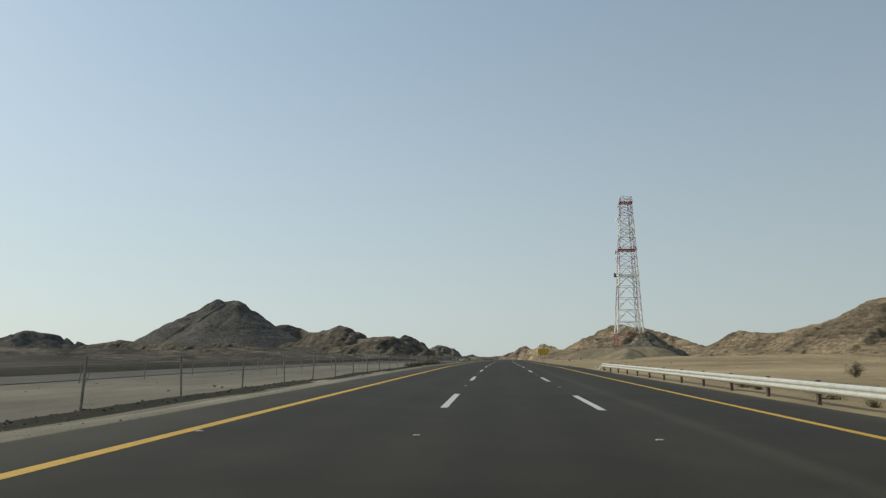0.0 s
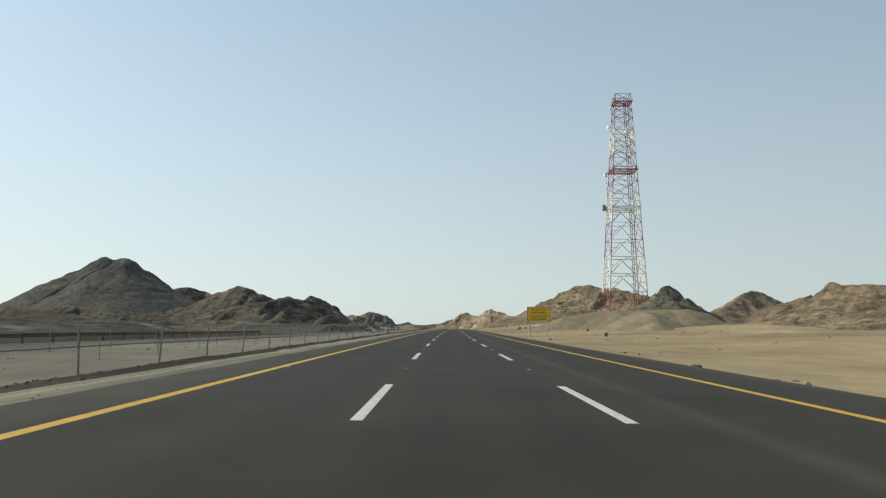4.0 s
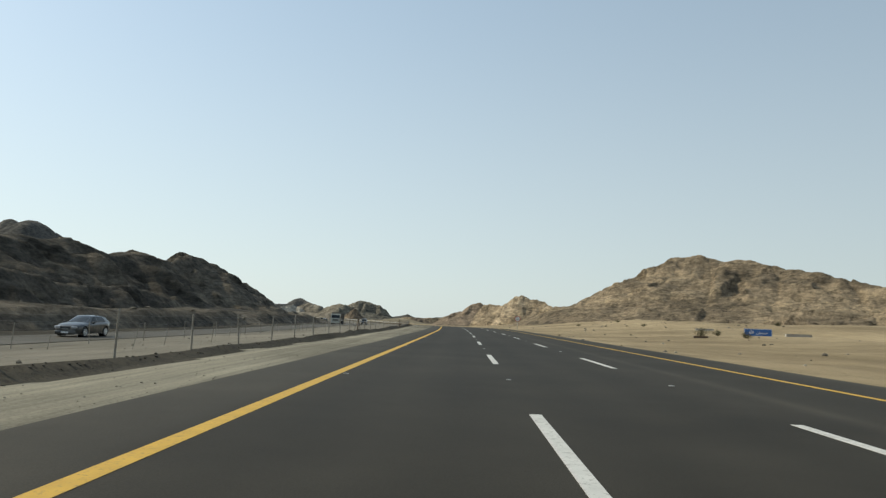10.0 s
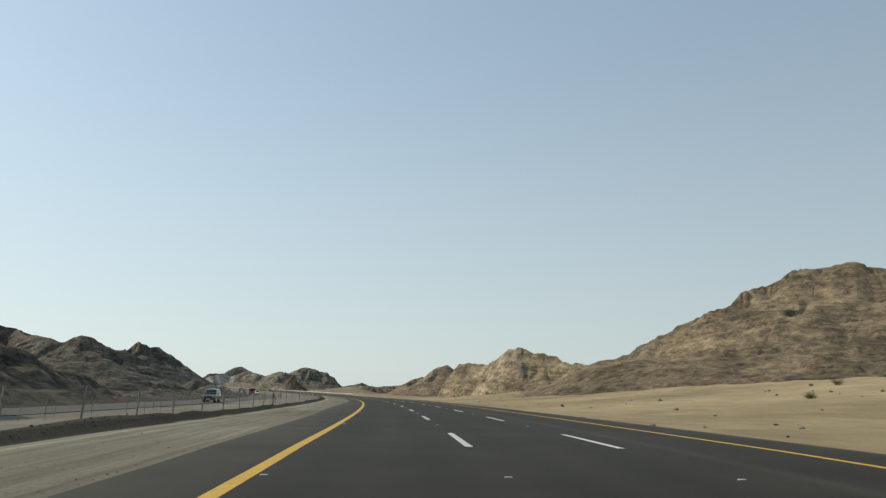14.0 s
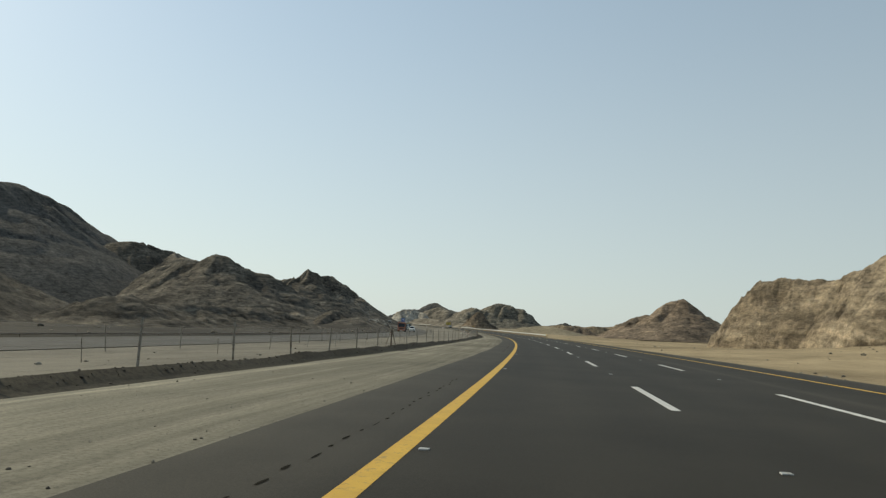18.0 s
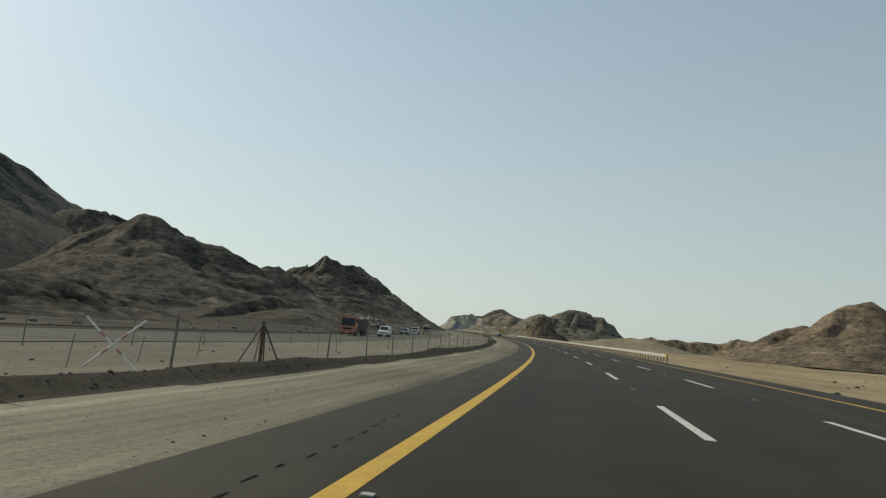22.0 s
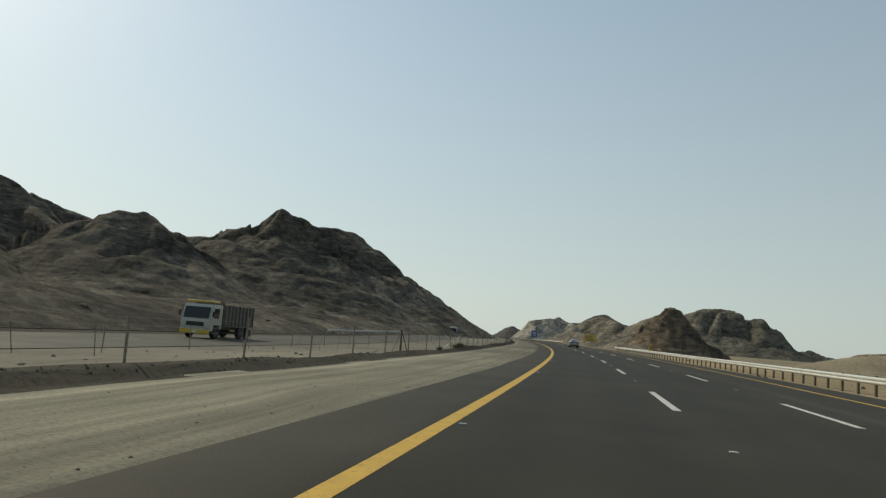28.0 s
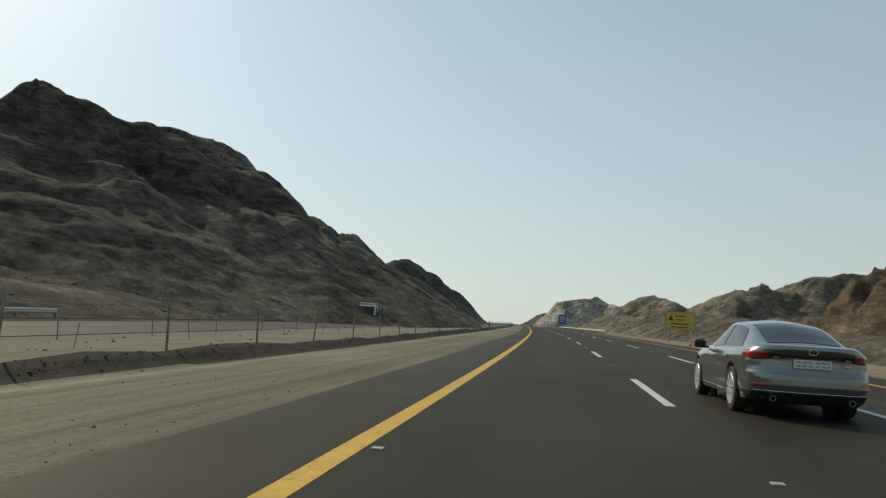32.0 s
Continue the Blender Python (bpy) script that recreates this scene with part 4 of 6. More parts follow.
rng = random.Random(4)
post_mesh = rod("fence_post", POST, (0, 0, -0.2), (0, 0, 1.2), 0.032, 0.028, 7)
fence = thing("fence", "leaning grey steel posts strung with wire along the median", "fence")
STRAINERS = [217.5, 370.6, 517.3, 574.7, 646.4, 753.9, 853.3, 949.9, 1060.0, 1148.4, 1262.0]
bays = [141.1 + 4.95 * k for k in range(270)]
for s in bays:
    if min(abs(s - q) for q in STRAINERS) < 1.6:
        continue
    m = road_pose(s + rng.uniform(-0.15, 0.15), float(fence_line(s)), 0.0)
    part("fence_post", post_mesh, fence, m=m @ pose(0, 0, 0, rng.gauss(0, 2.2), rng.gauss(0, 2.0), rng.uniform(0, 360)) @ Matrix.Diagonal((1, 1, rng.uniform(0.93, 1.04), 1)))
ws = np.arange(141.1, 1480, 2.475)
sag = np.abs(np.sin((ws - 141.1) / 4.95 * np.pi))
for h, r in ((0.28, 0.002), (0.48, 0.002), (0.7, 0.0025), (0.92, 0.0025), (1.1, 0.003)):
    jit = 0.03 * np.array([rng.gauss(0, 1) for _ in ws])
    part("fence_wire", tube_line("fence_wire", POST, at(ws, fence_line(ws) + 0.03, h - 0.05 * sag + jit), r), fence)
stays = bmesh.new()
for s in np.arange(141.1, 1480, 4.95 / 2.5):
    if rng.random() < 0.5:
        a_, b_ = at(s + rng.uniform(-0.1, 0.1), fence_line(s) - 0.02, rng.uniform(0.2, 0.4)), at(s + rng.uniform(-0.2, 0.2), fence_line(s) + 0.02, rng.uniform(0.65, 0.95))
        rod_bm(stays, a_, b_, 0.009, None, 4)
tagged(part("fence_stay", bm_mesh("fence_stay", stays, POST), fence, "thin twisted wire stays"), kind="stuff")

for s in STRAINERS:
    st = thing("strainer_post", "rusty steel corner post propped by four slanting braces", "fence post", road_pose(s, float(fence_line(s)), -0.05), group="braced fence posts")
    part("post", rod("post", RUST, (0, 0, -0.15), (0, 0, 1.2), 0.05, None, 8), st)
    part("cap", box("cap", POST, 0, 0, 1.21, 0.13, 0.13, 0.03, 0.006), st)
    for q in (-1, 1):
        for w in (-0.22, 0.16):
            part("brace", rod("brace", RUST, (0.02 * q, 0.05 * q, 1.1), (w, 1.0 * q + w, -0.12), 0.02, None, 6), st)

far_post = rod("fence_post", POST, (0, 0, -0.2), (0, 0, 1.1), 0.026, None, 6)
fence2 = thing("fence", "thin steel post and wire fence beside the opposite carriageway", "fence")
for k in range(180):
    s = 150 + 7.4 * k
    part("fence_post", far_post, fence2, m=road_pose(s, float(far_road(s)) + 1.3, -0.9 * float(far_drop(s))) @ pose(0, 0, 0, rng.gauss(0, 2), rng.gauss(0, 2)))
for h in (0.4, 0.75, 1.02):
    part("fence_wire", tube_line("fence_wire", POST, at(ws, far_road(ws) + 1.3, h - 0.9 * far_drop(ws)), 0.003), fence2)
ps = np.arange(738, 1400, 5.0)
far_line = tagged(new("pipe_rail", tube_line("pipe_rail", RUST, at(ps, far_road(ps) - far_width(ps) + 0.25, 0.2 - far_drop(ps)), 0.05, 6)), "low dark pipe rail along the far edge of the opposite carriageway", "rail")
kerb_post = rod("rail_post", RUST, (0, 0, -0.2), (0, 0, 0.2), 0.03, None, 5)
for s in np.arange(740, 1394, 6.0):
    part("rail_post", kerb_post, far_line, m=road_pose(s, float(far_road(s) - far_width(s)) + 0.25, -float(far_drop(s))))

for s, o, tilt in ((849.8, -8.0, 42), (915.7, -9.4, 47), (1085.4, -8.4, 40), (1159.6, -9.3, 38)):
    xp = thing("crossed_poles", "two pale crossed poles standing in the median sand", "poles", road_pose(s, o, -0.1), group="crossed poles in the median")
    for q in (-1, 1):
        pl = part("pole", rod("pole", SIGN_WHITE, (-0.68 * q, 0.04 * q, 0), (0.68 * q, 0.04 * q, 1.08), 0.026, None, 6), xp)
        for f in (0.3, 0.62):
            part("band", rod("band", FADED_RED, (-0.68 * q + 1.36 * q * f, 0.04 * q, 1.08 * f), (-0.68 * q + 1.36 * q * (f + 0.1), 0.04 * q, 1.08 * (f + 0.1)), 0.028, None, 6), pl, "faded red band")


# ---- guardrails ----
wave = [(0.0, 0.42), (0.03, 0.44), (0.075, 0.49), (0.075, 0.53), (0.03, 0.575), (0.03, 0.60), (0.075, 0.645), (0.075, 0.69), (0.03, 0.735), (0.0, 0.755)]
V = np.array([[(-x, yy, z) for x, z in wave] for yy in (0.0, 4.04)], float)
bm = bmesh.new()
bm.from_mesh(grid_mesh("beam", V, RAIL, smooth=False))
bmesh.ops.solidify(bm, geom=bm.faces[:], thickness=0.006)
beam_mesh = bm_mesh("beam", bm, RAIL, 30)
# dark copy of the beam: the shade on its near side put into the colour
shaded_beam = beam_mesh.copy()
shaded_beam.materials[0] = RUST
rail_post = box("post", RUST, 0.09, 0, 0.25, 0.1, 0.14, 1.1, 0.01)
spacer = box("spacer", RAIL, 0.02, 0, 0.59, 0.05, 0.12, 0.32, 0.008)
for s0, n, o, low, cap in ((64.0, 33, 14.15, -0.2, None), (917.0, 64, 14.4, 0.0, SIGN_YELLOW), (1290.0, 42, 14.0, 0.0, SIGN_YELLOW)):
    gr = thing("guardrail", "pale galvanised steel guardrail on short posts beside the shoulder", "guardrail", group="roadside guardrails")
    for k in range(n):
        m = road_pose(s0 + 4 * k, o, low)
        part("beam", beam_mesh, gr, m=m @ pose(0, 0, 0, -9) if cap is None and k == n - 1 else m)
        pp = part("post", rail_post, gr, m=m)
        part("spacer", spacer, pp)
        if cap:
            part("post", rail_post, gr, m=road_pose(s0 + 4 * k + 2, o, low))
    part("end_piece", box("end_piece", cap or RAIL, -0.03, -0.12 if cap else 0.3, 0.58, 0.16, 0.3, 0.42, 0.04), gr, "yellow end terminal" if cap else "", road_pose(s0 if cap else s0 + 4 * n, o, low if cap else low - 0.35))


for s0, n, side, label in ((288.0, 21, 0.7, "dusty guardrail painted shade-dark along the far edge of the opposite carriageway"), (1130.0, 17, -2.0, "dusty galvanised steel guardrail below the rocky hill")):
    gr = thing("guardrail", label, "guardrail", group="roadside guardrails")
    for k in range(n):
        s = s0 + 4 * k
        m = road_pose(s, float(far_road(s) - far_width(s)) + side, 0.02 - float(far_drop(s))) @ pose(0, 4.04, 0, 0, 0, 180)
        part("beam", shaded_beam if s0 < 500 else beam_mesh, gr, m=m)
        pp = part("post", rail_post, gr, m=m)
        part("spacer", spacer, pp)

# ---- lettering ----
def words(name, text, size, material, m, parent, depth=0.004, bold=0.0, width=None):
    cu = bpy.data.curves.new(name, "FONT")
    cu.body, cu.size, cu.extrude, cu.offset, cu.align_x, cu.align_y = text, size, depth, bold, "CENTER", "CENTER"
    tmp = bpy.data.objects.new(name, cu)
    scene.collection.objects.link(tmp)
    bpy.context.view_layer.update()
    me = bpy.data.meshes.new_from_object(tmp.evaluated_get(bpy.context.evaluated_depsgraph_get()))
    if width:
        xs = [v.co.x for v in me.vertices] or [0, 1]
        k = width / max(0.01, max(xs) - min(xs))
        for v in me.vertices:
            v.co.x *= k
    bpy.data.objects.remove(tmp)
    xs = sorted({round(v.co.x, 4) for v in me.vertices})
    gaps = [(b - a, (a + b) / 2) for a, b in zip(xs, xs[1:])]
    cuts = [max(gaps)[1]] if "  " in text else []
    for lo, hi in zip([-1e3] + cuts, cuts + [1e3]):
        keep = [v.index for v in me.vertices if lo < v.co.x <= hi]
        new_id = {k: i for i, k in enumerate(keep)}
        faces = [[new_id[k] for k in p.vertices] for p in me.polygons if all(k in new_id for k in p.vertices)]
        part(name, mesh_of(name, [tuple(me.vertices[k].co) for k in keep], faces, material), parent, m=m)


UP = pose(0, 0, 0, 90)  # lettering that stands upright and faces back along the road


def rounded(name, material, w, h, r, y0, y1, z, parent, label="", hole=0.0):
    bm = bmesh.new()
    def loop(ins, y):
        vs = []
        for cx, cz, a0 in ((w / 2 - r, h / 2 - r, 0), (-w / 2 + r, h / 2 - r, 90), (-w / 2 + r, -h / 2 + r, 180), (w / 2 - r, -h / 2 + r, 270)):
            for k in range(6):
                an = radians(a0 + 18 * k)
                vs.append(bm.verts.new((cx + (r - ins) * math.cos(an), y, z + cz + (r - ins) * math.sin(an))))
        return vs
    a_, b_ = loop(0, y0), loop(0, y1)
    n = len(a_)
    rings = [(a_, b_)]
    if hole:
        c_, d_ = loop(hole, y0), loop(hole, y1)
        rings += [(d_, c_)]
        for i in range(n):
            j = (i + 1) % n
            bm.faces.new((a_[j], a_[i], c_[i], c_[j]))
            bm.faces.new((b_[i], b_[j], d_[j], d_[i]))
    else:
        bm.faces.new(a_[::-1])
        bm.faces.new(b_)
    for p, q in rings:
        for i in range(n):
            j = (i + 1) % n
            bm.faces.new((p[i], p[j], q[j], q[i]))
    bmesh.ops.recalc_face_normals(bm, faces=bm.faces[:])
    return part(name, bm_mesh(name, bm, material), parent, label)


def board_sign(name, label, s, o, w, h, low, legs, face, rim, lines, turn=-4.0, ink=SIGN_BLACK):
    sg = thing(name, label, "road sign", road_pose(s, o, -0.1, turn))
    for x in legs:
        lg = part("leg", rod("leg", GALV, (x, 0.06, -0.4), (x, 0.06, low + h * 0.92), 0.07, None, 10), sg)
        part("base_plate", box("base_plate", GALV, x, 0.06, 0.02, 0.2, 0.2, 0.04, 0.008), lg)
    rounded("panel", face, w, h, 0.1, -0.012, 0.012, low + h / 2, sg)
    if rim:
        rounded("border", rim, w - 0.08, h - 0.08, 0.09, -0.018, -0.0125, low + h / 2, sg, hole=0.035)
    for x in (-w * 0.3, w * 0.3):
        part("rear_bracket", box("rear_bracket", GALV, x, 0.035, low + h / 2, 0.06, 0.045, h * 0.85, 0.006), sg)
    for text, size, z, wide in lines:
        if text:
            words("lettering", text, size, ink, Matrix.Translation((0, -0.016, low + z)) @ UP, sg, 0.003, 0.006, wide)
        else:
            part("writing_bar", box("writing_bar", ink, 0, -0.015, low + z, wide, 0.006, size, 0.01), sg)
    return sg


AR_SLOW = "\ufe94\ufecb\ufeae\ufeb4\ufedf\ufe8d  \ufe89\ufeaa\ufeeb"
AR_CURVES = "\ufe95\ufe8e\ufef4\ufee8\ufea4\ufee8\ufee3  \ufeda\ufee3\ufe8e\ufee3\ufe83"
board_sign("warning_sign", "yellow warning board with black writing on two steel legs", 349.0, 16.35, 3.0, 1.83, 2.06, (-1.1, 1.1), SIGN_YELLOW, SIGN_BLACK,
           [(AR_SLOW, 0.34, 1.46, 1.83), ("SLOW  DOWN", 0.24, 1.07, 1.64), (AR_CURVES, 0.34, 0.68, 2.3), ("CURVES  AHEAD", 0.24, 0.28, 2.0)])
warn2 = board_sign("warning_sign", "weathered yellow warning board beside the rock cutting", 1233.0, 16.2, 3.2, 2.0, 1.5, (-1.2, 1.2), FADED_YELLOW, SIGN_BLACK,
                   [("", 0.12, 1.5, 1.0), ("", 0.1, 1.1, 0.9), ("", 0.12, 0.65, 1.9), ("", 0.1, 0.3, 1.8)], -6)
tri = bmesh.new()
vs = [tri.verts.new(v) for v in ((-1.25, -0.02, 2.5), (-0.65, -0.02, 2.5), (-0.95, -0.02, 3.1))]
tri.faces.new(vs[::-1])
bmesh.ops.solidify(tri, geom=tri.faces[:], thickness=0.006)
part("triangle", bm_mesh("triangle", tri, SIGN_RED), warn2, "small red triangle")
board_sign("direction_sign", "blue direction board with white writing beside the motorway", 1475.0, 15.5, 3.6, 4.2, 2.0, (-1.2, 1.2), SIGN_BLUE, SIGN_WHITE, [("", 0.35, 3.1, 2.2), ("", 0.3, 2.2, 2.4), ("", 0.3, 1.2, 2.0)], -4, SIGN_WHITE)
board_sign("roadside_sign", "low blue board with white Arabic writing on the sand", 547.0, 40.0, 3.3, 0.95, 0.75, (-1.2, 1.2), SIGN_BLUE, SIGN_WHITE, [("\ufdf2  \ufee5\ufe8e\ufea4\ufe92\ufeb3", 0.48, 0.47, 2.2)], -10, SIGN_WHITE)

sp = thing("speed_limit_sign", "round white speed limit sign, red rim, thin post", "road sign", road_pose(584.0, 13.45, -0.1, -3))
part("post", rod("post", GALV, (0, 0.03, -0.3), (0, 0.03, 2.2), 0.032, None, 10), sp)
bm = bmesh.new()
bmesh.ops.create_cone(bm, cap_ends=True, segments=40, radius1=0.48, radius2=0.48, depth=0.02, matrix=pose(0, 0, 2.1, 90))
part("rim_disc", bm_mesh("rim_disc", bm, SIGN_RED, 40), sp, "red rim")
bm = bmesh.new()
bmesh.ops.create_cone(bm, cap_ends=True, segments=40, radius1=0.385, radius2=0.385, depth=0.008, matrix=pose(0, -0.0145, 2.1, 90))
part("face_disc", bm_mesh("face_disc", bm, SIGN_WHITE, 40), sp, "white face")
words("lettering", "\u0661\u0664\u0660", 0.32, SIGN_BLACK, Matrix.Translation((0, -0.02, 2.22)) @ UP, sp, 0.003, 0.008, 0.42)
words("lettering", "140", 0.26, SIGN_BLACK, Matrix.Translation((0, -0.02, 1.95)) @ UP, sp, 0.003, 0.008, 0.42)


# ---- lattice mast ----
TX, TY, TZ = 96.1, 520.5, 1.2
mast = thing("lattice_tower", "tall red and white steel lattice telecom tower with dish antennas", "tower", pose(TX, TY, TZ, 0, 0, -4.5) @ Matrix.Diagonal((1, 1, 1.035, 1)))
half = lambda h: 7.4 - 0.053 * h
corner = lambda k, h: Vector((half(h) * (1 if k in (1, 2) else -1), half(h) * (1 if k in (2, 3) else -1), h))
levels = [0, 6.0, 13.6, 19.8, 25.9, 32.0, 38.2, 43.4, 48.6, 53.5, 58.5, 63.8, 68, 72.5, 77, 80, 83.1, 86]
bands = [(0, 13.6, 0), (13.6, 25.9, 1), (25.9, 38.2, 0), (38.2, 48.6, 1), (48.6, 63.8, 0), (63.8, 72.5, 1), (72.5, 90, 0)]
for a_, b_ in zip(levels, levels[1:]):
    red = next(c for lo, hi, c in bands if lo <= (a_ + b_) / 2 < hi) == 0
    paint = TOWER_RED if red else TOWER_WHITE
    sec = part("tower_section", rod("tower_section", paint, corner(0, a_), corner(0, b_), (0.2 if red else 0.34) - 0.0013 * a_, None, 6), mast, "red section" if red else "white section")
    for k in (1, 2, 3):
        part("leg", rod("leg", paint, corner(k, a_), corner(k, b_), (0.2 if red else 0.34) - 0.0013 * a_, None, 6), sec)
    for k in range(4):
        bm = bmesh.new()
        p, q, r_, t_ = corner(k, a_), corner((k + 1) % 4, a_), corner(k, b_), corner((k + 1) % 4, b_)
        th = 0.08 if red else 0.2
        rod_bm(bm, r_, t_, th, None, 5)
        mid_ = (r_ + t_) / 2
        if a_ < 44:
            rod_bm(bm, p, mid_, th, None, 5)
            rod_bm(bm, q, mid_, th, None, 5)
            rod_bm(bm, (p + mid_) / 2, (p + r_) / 2, th * 0.7, None, 4)
            rod_bm(bm, (q + mid_) / 2, (q + t_) / 2, th * 0.7, None, 4)
        else:
            rod_bm(bm, p, t_, th, None, 5)
            rod_bm(bm, q, r_, th, None, 5)
        part("bracing", bm_mesh("bracing", bm, paint), sec)
bm = bmesh.new()
inset = lambda h, d: Vector((half(h) - 1.5 + d, half(h) - 1.3, h))
for d in (-0.35, 0.35):
    rod_bm(bm, inset(0, d), inset(84, d), 0.12, None, 4)
for k in range(0, 84):
    rod_bm(bm, inset(k, -0.35), inset(k, 0.35), 0.06, None, 4)
part("ladder", bm_mesh("ladder", bm, RUST), mast, "dark cable ladder")
for h in (44.0, 57.6, 83.1):
    w_ = half(h) + 0.3
    pf_mat = TOWER_WHITE if h == 44.0 else TOWER_RED
    bm = bmesh.new()
    for q in (-1, 1):
        box_bm(bm, 0, q * w_, h, 2 * w_ + 0.3, 0.3, 0.3)
        box_bm(bm, q * w_, 0, h, 0.3, 2 * w_ - 0.3, 0.29)
    pf = part("platform", bm_mesh("platform", bm, pf_mat), mast, "open steel platform")
    for k in range(1, 8):
        part("grating_bar", box("grating_bar", pf_mat, 0, -w_ + 2 * w_ * k / 8, h, 2 * w_ - 0.3, 0.09, 0.12), pf)
    for k in range(4):
        x0, y0, x1, y1 = ((-w_, -w_, w_, -w_), (w_, -w_, w_, w_), (w_, w_, -w_, w_), (-w_, w_, -w_, -w_))[k]
        bm = bmesh.new()
        rod_bm(bm, (x0, y0, h + 1.1), (x1, y1, h + 1.1), 0.05, None, 4)
        for f in (0, 0.33, 0.66):
            rod_bm(bm, (x0 + f * (x1 - x0), y0 + f * (y1 - y0), h), (x0 + f * (x1 - x0), y0 + f * (y1 - y0), h + 1.1), 0.04, None, 4)
        part("handrail", bm_mesh("handrail", bm, pf_mat), pf)


def dish(h, r, az, out, material, label):
    d = part("dish_antenna", rod("dish_antenna", GALV, (0, 0, 0), (0, 0.001, 0), 0.01), mast, label)
    bm = bmesh.new()
    m = pose(0, 0, h, 0, 0, az) @ pose(-0.8 * half(h), -half(h) - out, 0, 90)
    bmesh.ops.create_cone(bm, cap_ends=True, segments=20, radius1=r * 0.82, radius2=r, depth=r * 0.9, matrix=m)
    rod_bm(bm, m @ Vector((0, 0, 0)), m @ Vector((0, 0, -out)), 0.09, None, 6)
    d.data = bm_mesh("dish_antenna", bm, material, 40)


dish(57.0, 1.1, -90, 1.3, TOWER_WHITE, "white dish")
dish(44.7, 1.25, -90, 1.2, paint_material("dish_grey", (0.16, 0.17, 0.17), 0.6), "dark grey drum dish")
for h, r in ((81.7, 0.6), (75.0, 0.55), (52.0, 0.5)):
    dish(h, r, -90, 0.8, TOWER_WHITE, "small white dish")
dish(74.5, 0.75, -70, 0.8, TOWER_WHITE, "white dish")
dish(53.5, 0.5, -70, 0.8, TOWER_WHITE, "small white dish")
dish(71.0, 0.8, 40, 0.6, TOWER_WHITE, "white dish")
for x, y in ((-1, -1), (1, -1), (1, 1), (-1, 1)):
    part("footing", box("footing", CONCRETE, x * 7.4, y * 7.4, 0.0, 1.6, 1.6, 1.6, 0.05), mast)
bm = bmesh.new()
rod_bm(bm, (-1.2, -1.2, 85), (-1.2, -1.2, 88.5), 0.05, None, 5)
part("lightning_rod", bm_mesh("lightning_rod", bm, GALV), mast)


# ---- vehicles ----
def car_paint(name, col, metal=0.6, rough=0.32):
    m, n, l, b = mat(name, rough, metal)
    fl = noise_tex(n, l, 900.0, 2, 0.5)
    c = ramp(n, l, fl, [(0.3, tuple(v * 0.88 for v in col)), (0.7, tuple(v * 1.12 for v in col))])
    dust = ramp(n, l, noise_tex(n, l, 2.2, 6, 0.6), [(0.45, (0, 0, 0)), (0.8, (0.25, 0.25, 0.25))])
    l.new(mix(n, l, dust, c, (0.36, 0.31, 0.24)), b.inputs["Base Color"])
    b.inputs["Coat Weight"].default_value, b.inputs["Coat Roughness"].default_value = 0.8, 0.05
    return m


def glass_material(name, col, trans):
    m, n, l, b = mat(name, 0.03)
    b.inputs["Base Color"].default_value = (*col, 1)
    b.inputs["Transmission Weight"].default_value, b.inputs["IOR"].default_value = trans, 1.45
    return m


SILVER = car_paint("silver_car_paint", (0.21, 0.232, 0.222), 0.85, 0.28)
DARK_PAINT = car_paint("dark_car_paint", (0.014, 0.015, 0.016), 0.0, 0.35)
WHITE_PAINT = car_paint("white_car_paint", (0.72, 0.72, 0.7), 0.0, 0.35)
ORANGE_PAINT = car_paint("orange_truck_paint", (0.42, 0.12, 0.04), 0.0, 0.5)
YELLOW_PAINT = car_paint("yellow_truck_paint", (0.6, 0.4, 0.03), 0.0, 0.5)
CREAM_PAINT = car_paint("cream_truck_paint", (0.4, 0.4, 0.34), 0.0, 0.5)
TINT = glass_material("tinted_glass", (0.02, 0.024, 0.025), 0.3)
CLEAR = glass_material("lamp_glass", (0.8, 0.8, 0.8), 0.6)
RED_LAMP = paint_material("red_lamp_lens", (0.3, 0.01, 0.012), 0.12, 0, 0, 1.0)
DARK_LAMP = paint_material("smoked_lamp_lens", (0.05, 0.012, 0.012), 0.12, 0, 0, 1.0)
ALLOY = paint_material("alloy_rim", (0.78, 0.78, 0.77), 0.35, 0, 0.6)
CHROME = paint_material("chrome", (0.7, 0.7, 0.7), 0.12, 0, 1.0)
PLATE = paint_material("plate_white", (0.7, 0.7, 0.68), 0.5)
PLATE_BAR = paint_material("plate_bar_grey", (0.3, 0.3, 0.29), 0.6)
BLUEGREY = paint_material("dusty_steel", (0.12, 0.115, 0.1), 0.7, 0.4, 0.2)


def lathe(name, material, prof, n=28, smooth=35):
    """A solid turned about the x axis; prof: (x, radius) pairs."""
    V = np.array([[(x, r * math.cos(a_), r * math.sin(a_)) for x, r in prof] for a_ in np.linspace(0, 2 * np.pi, n + 1)])
    me = grid_mesh(name, V, material)
    me.set_sharp_from_angle(angle=radians(smooth))
    return me


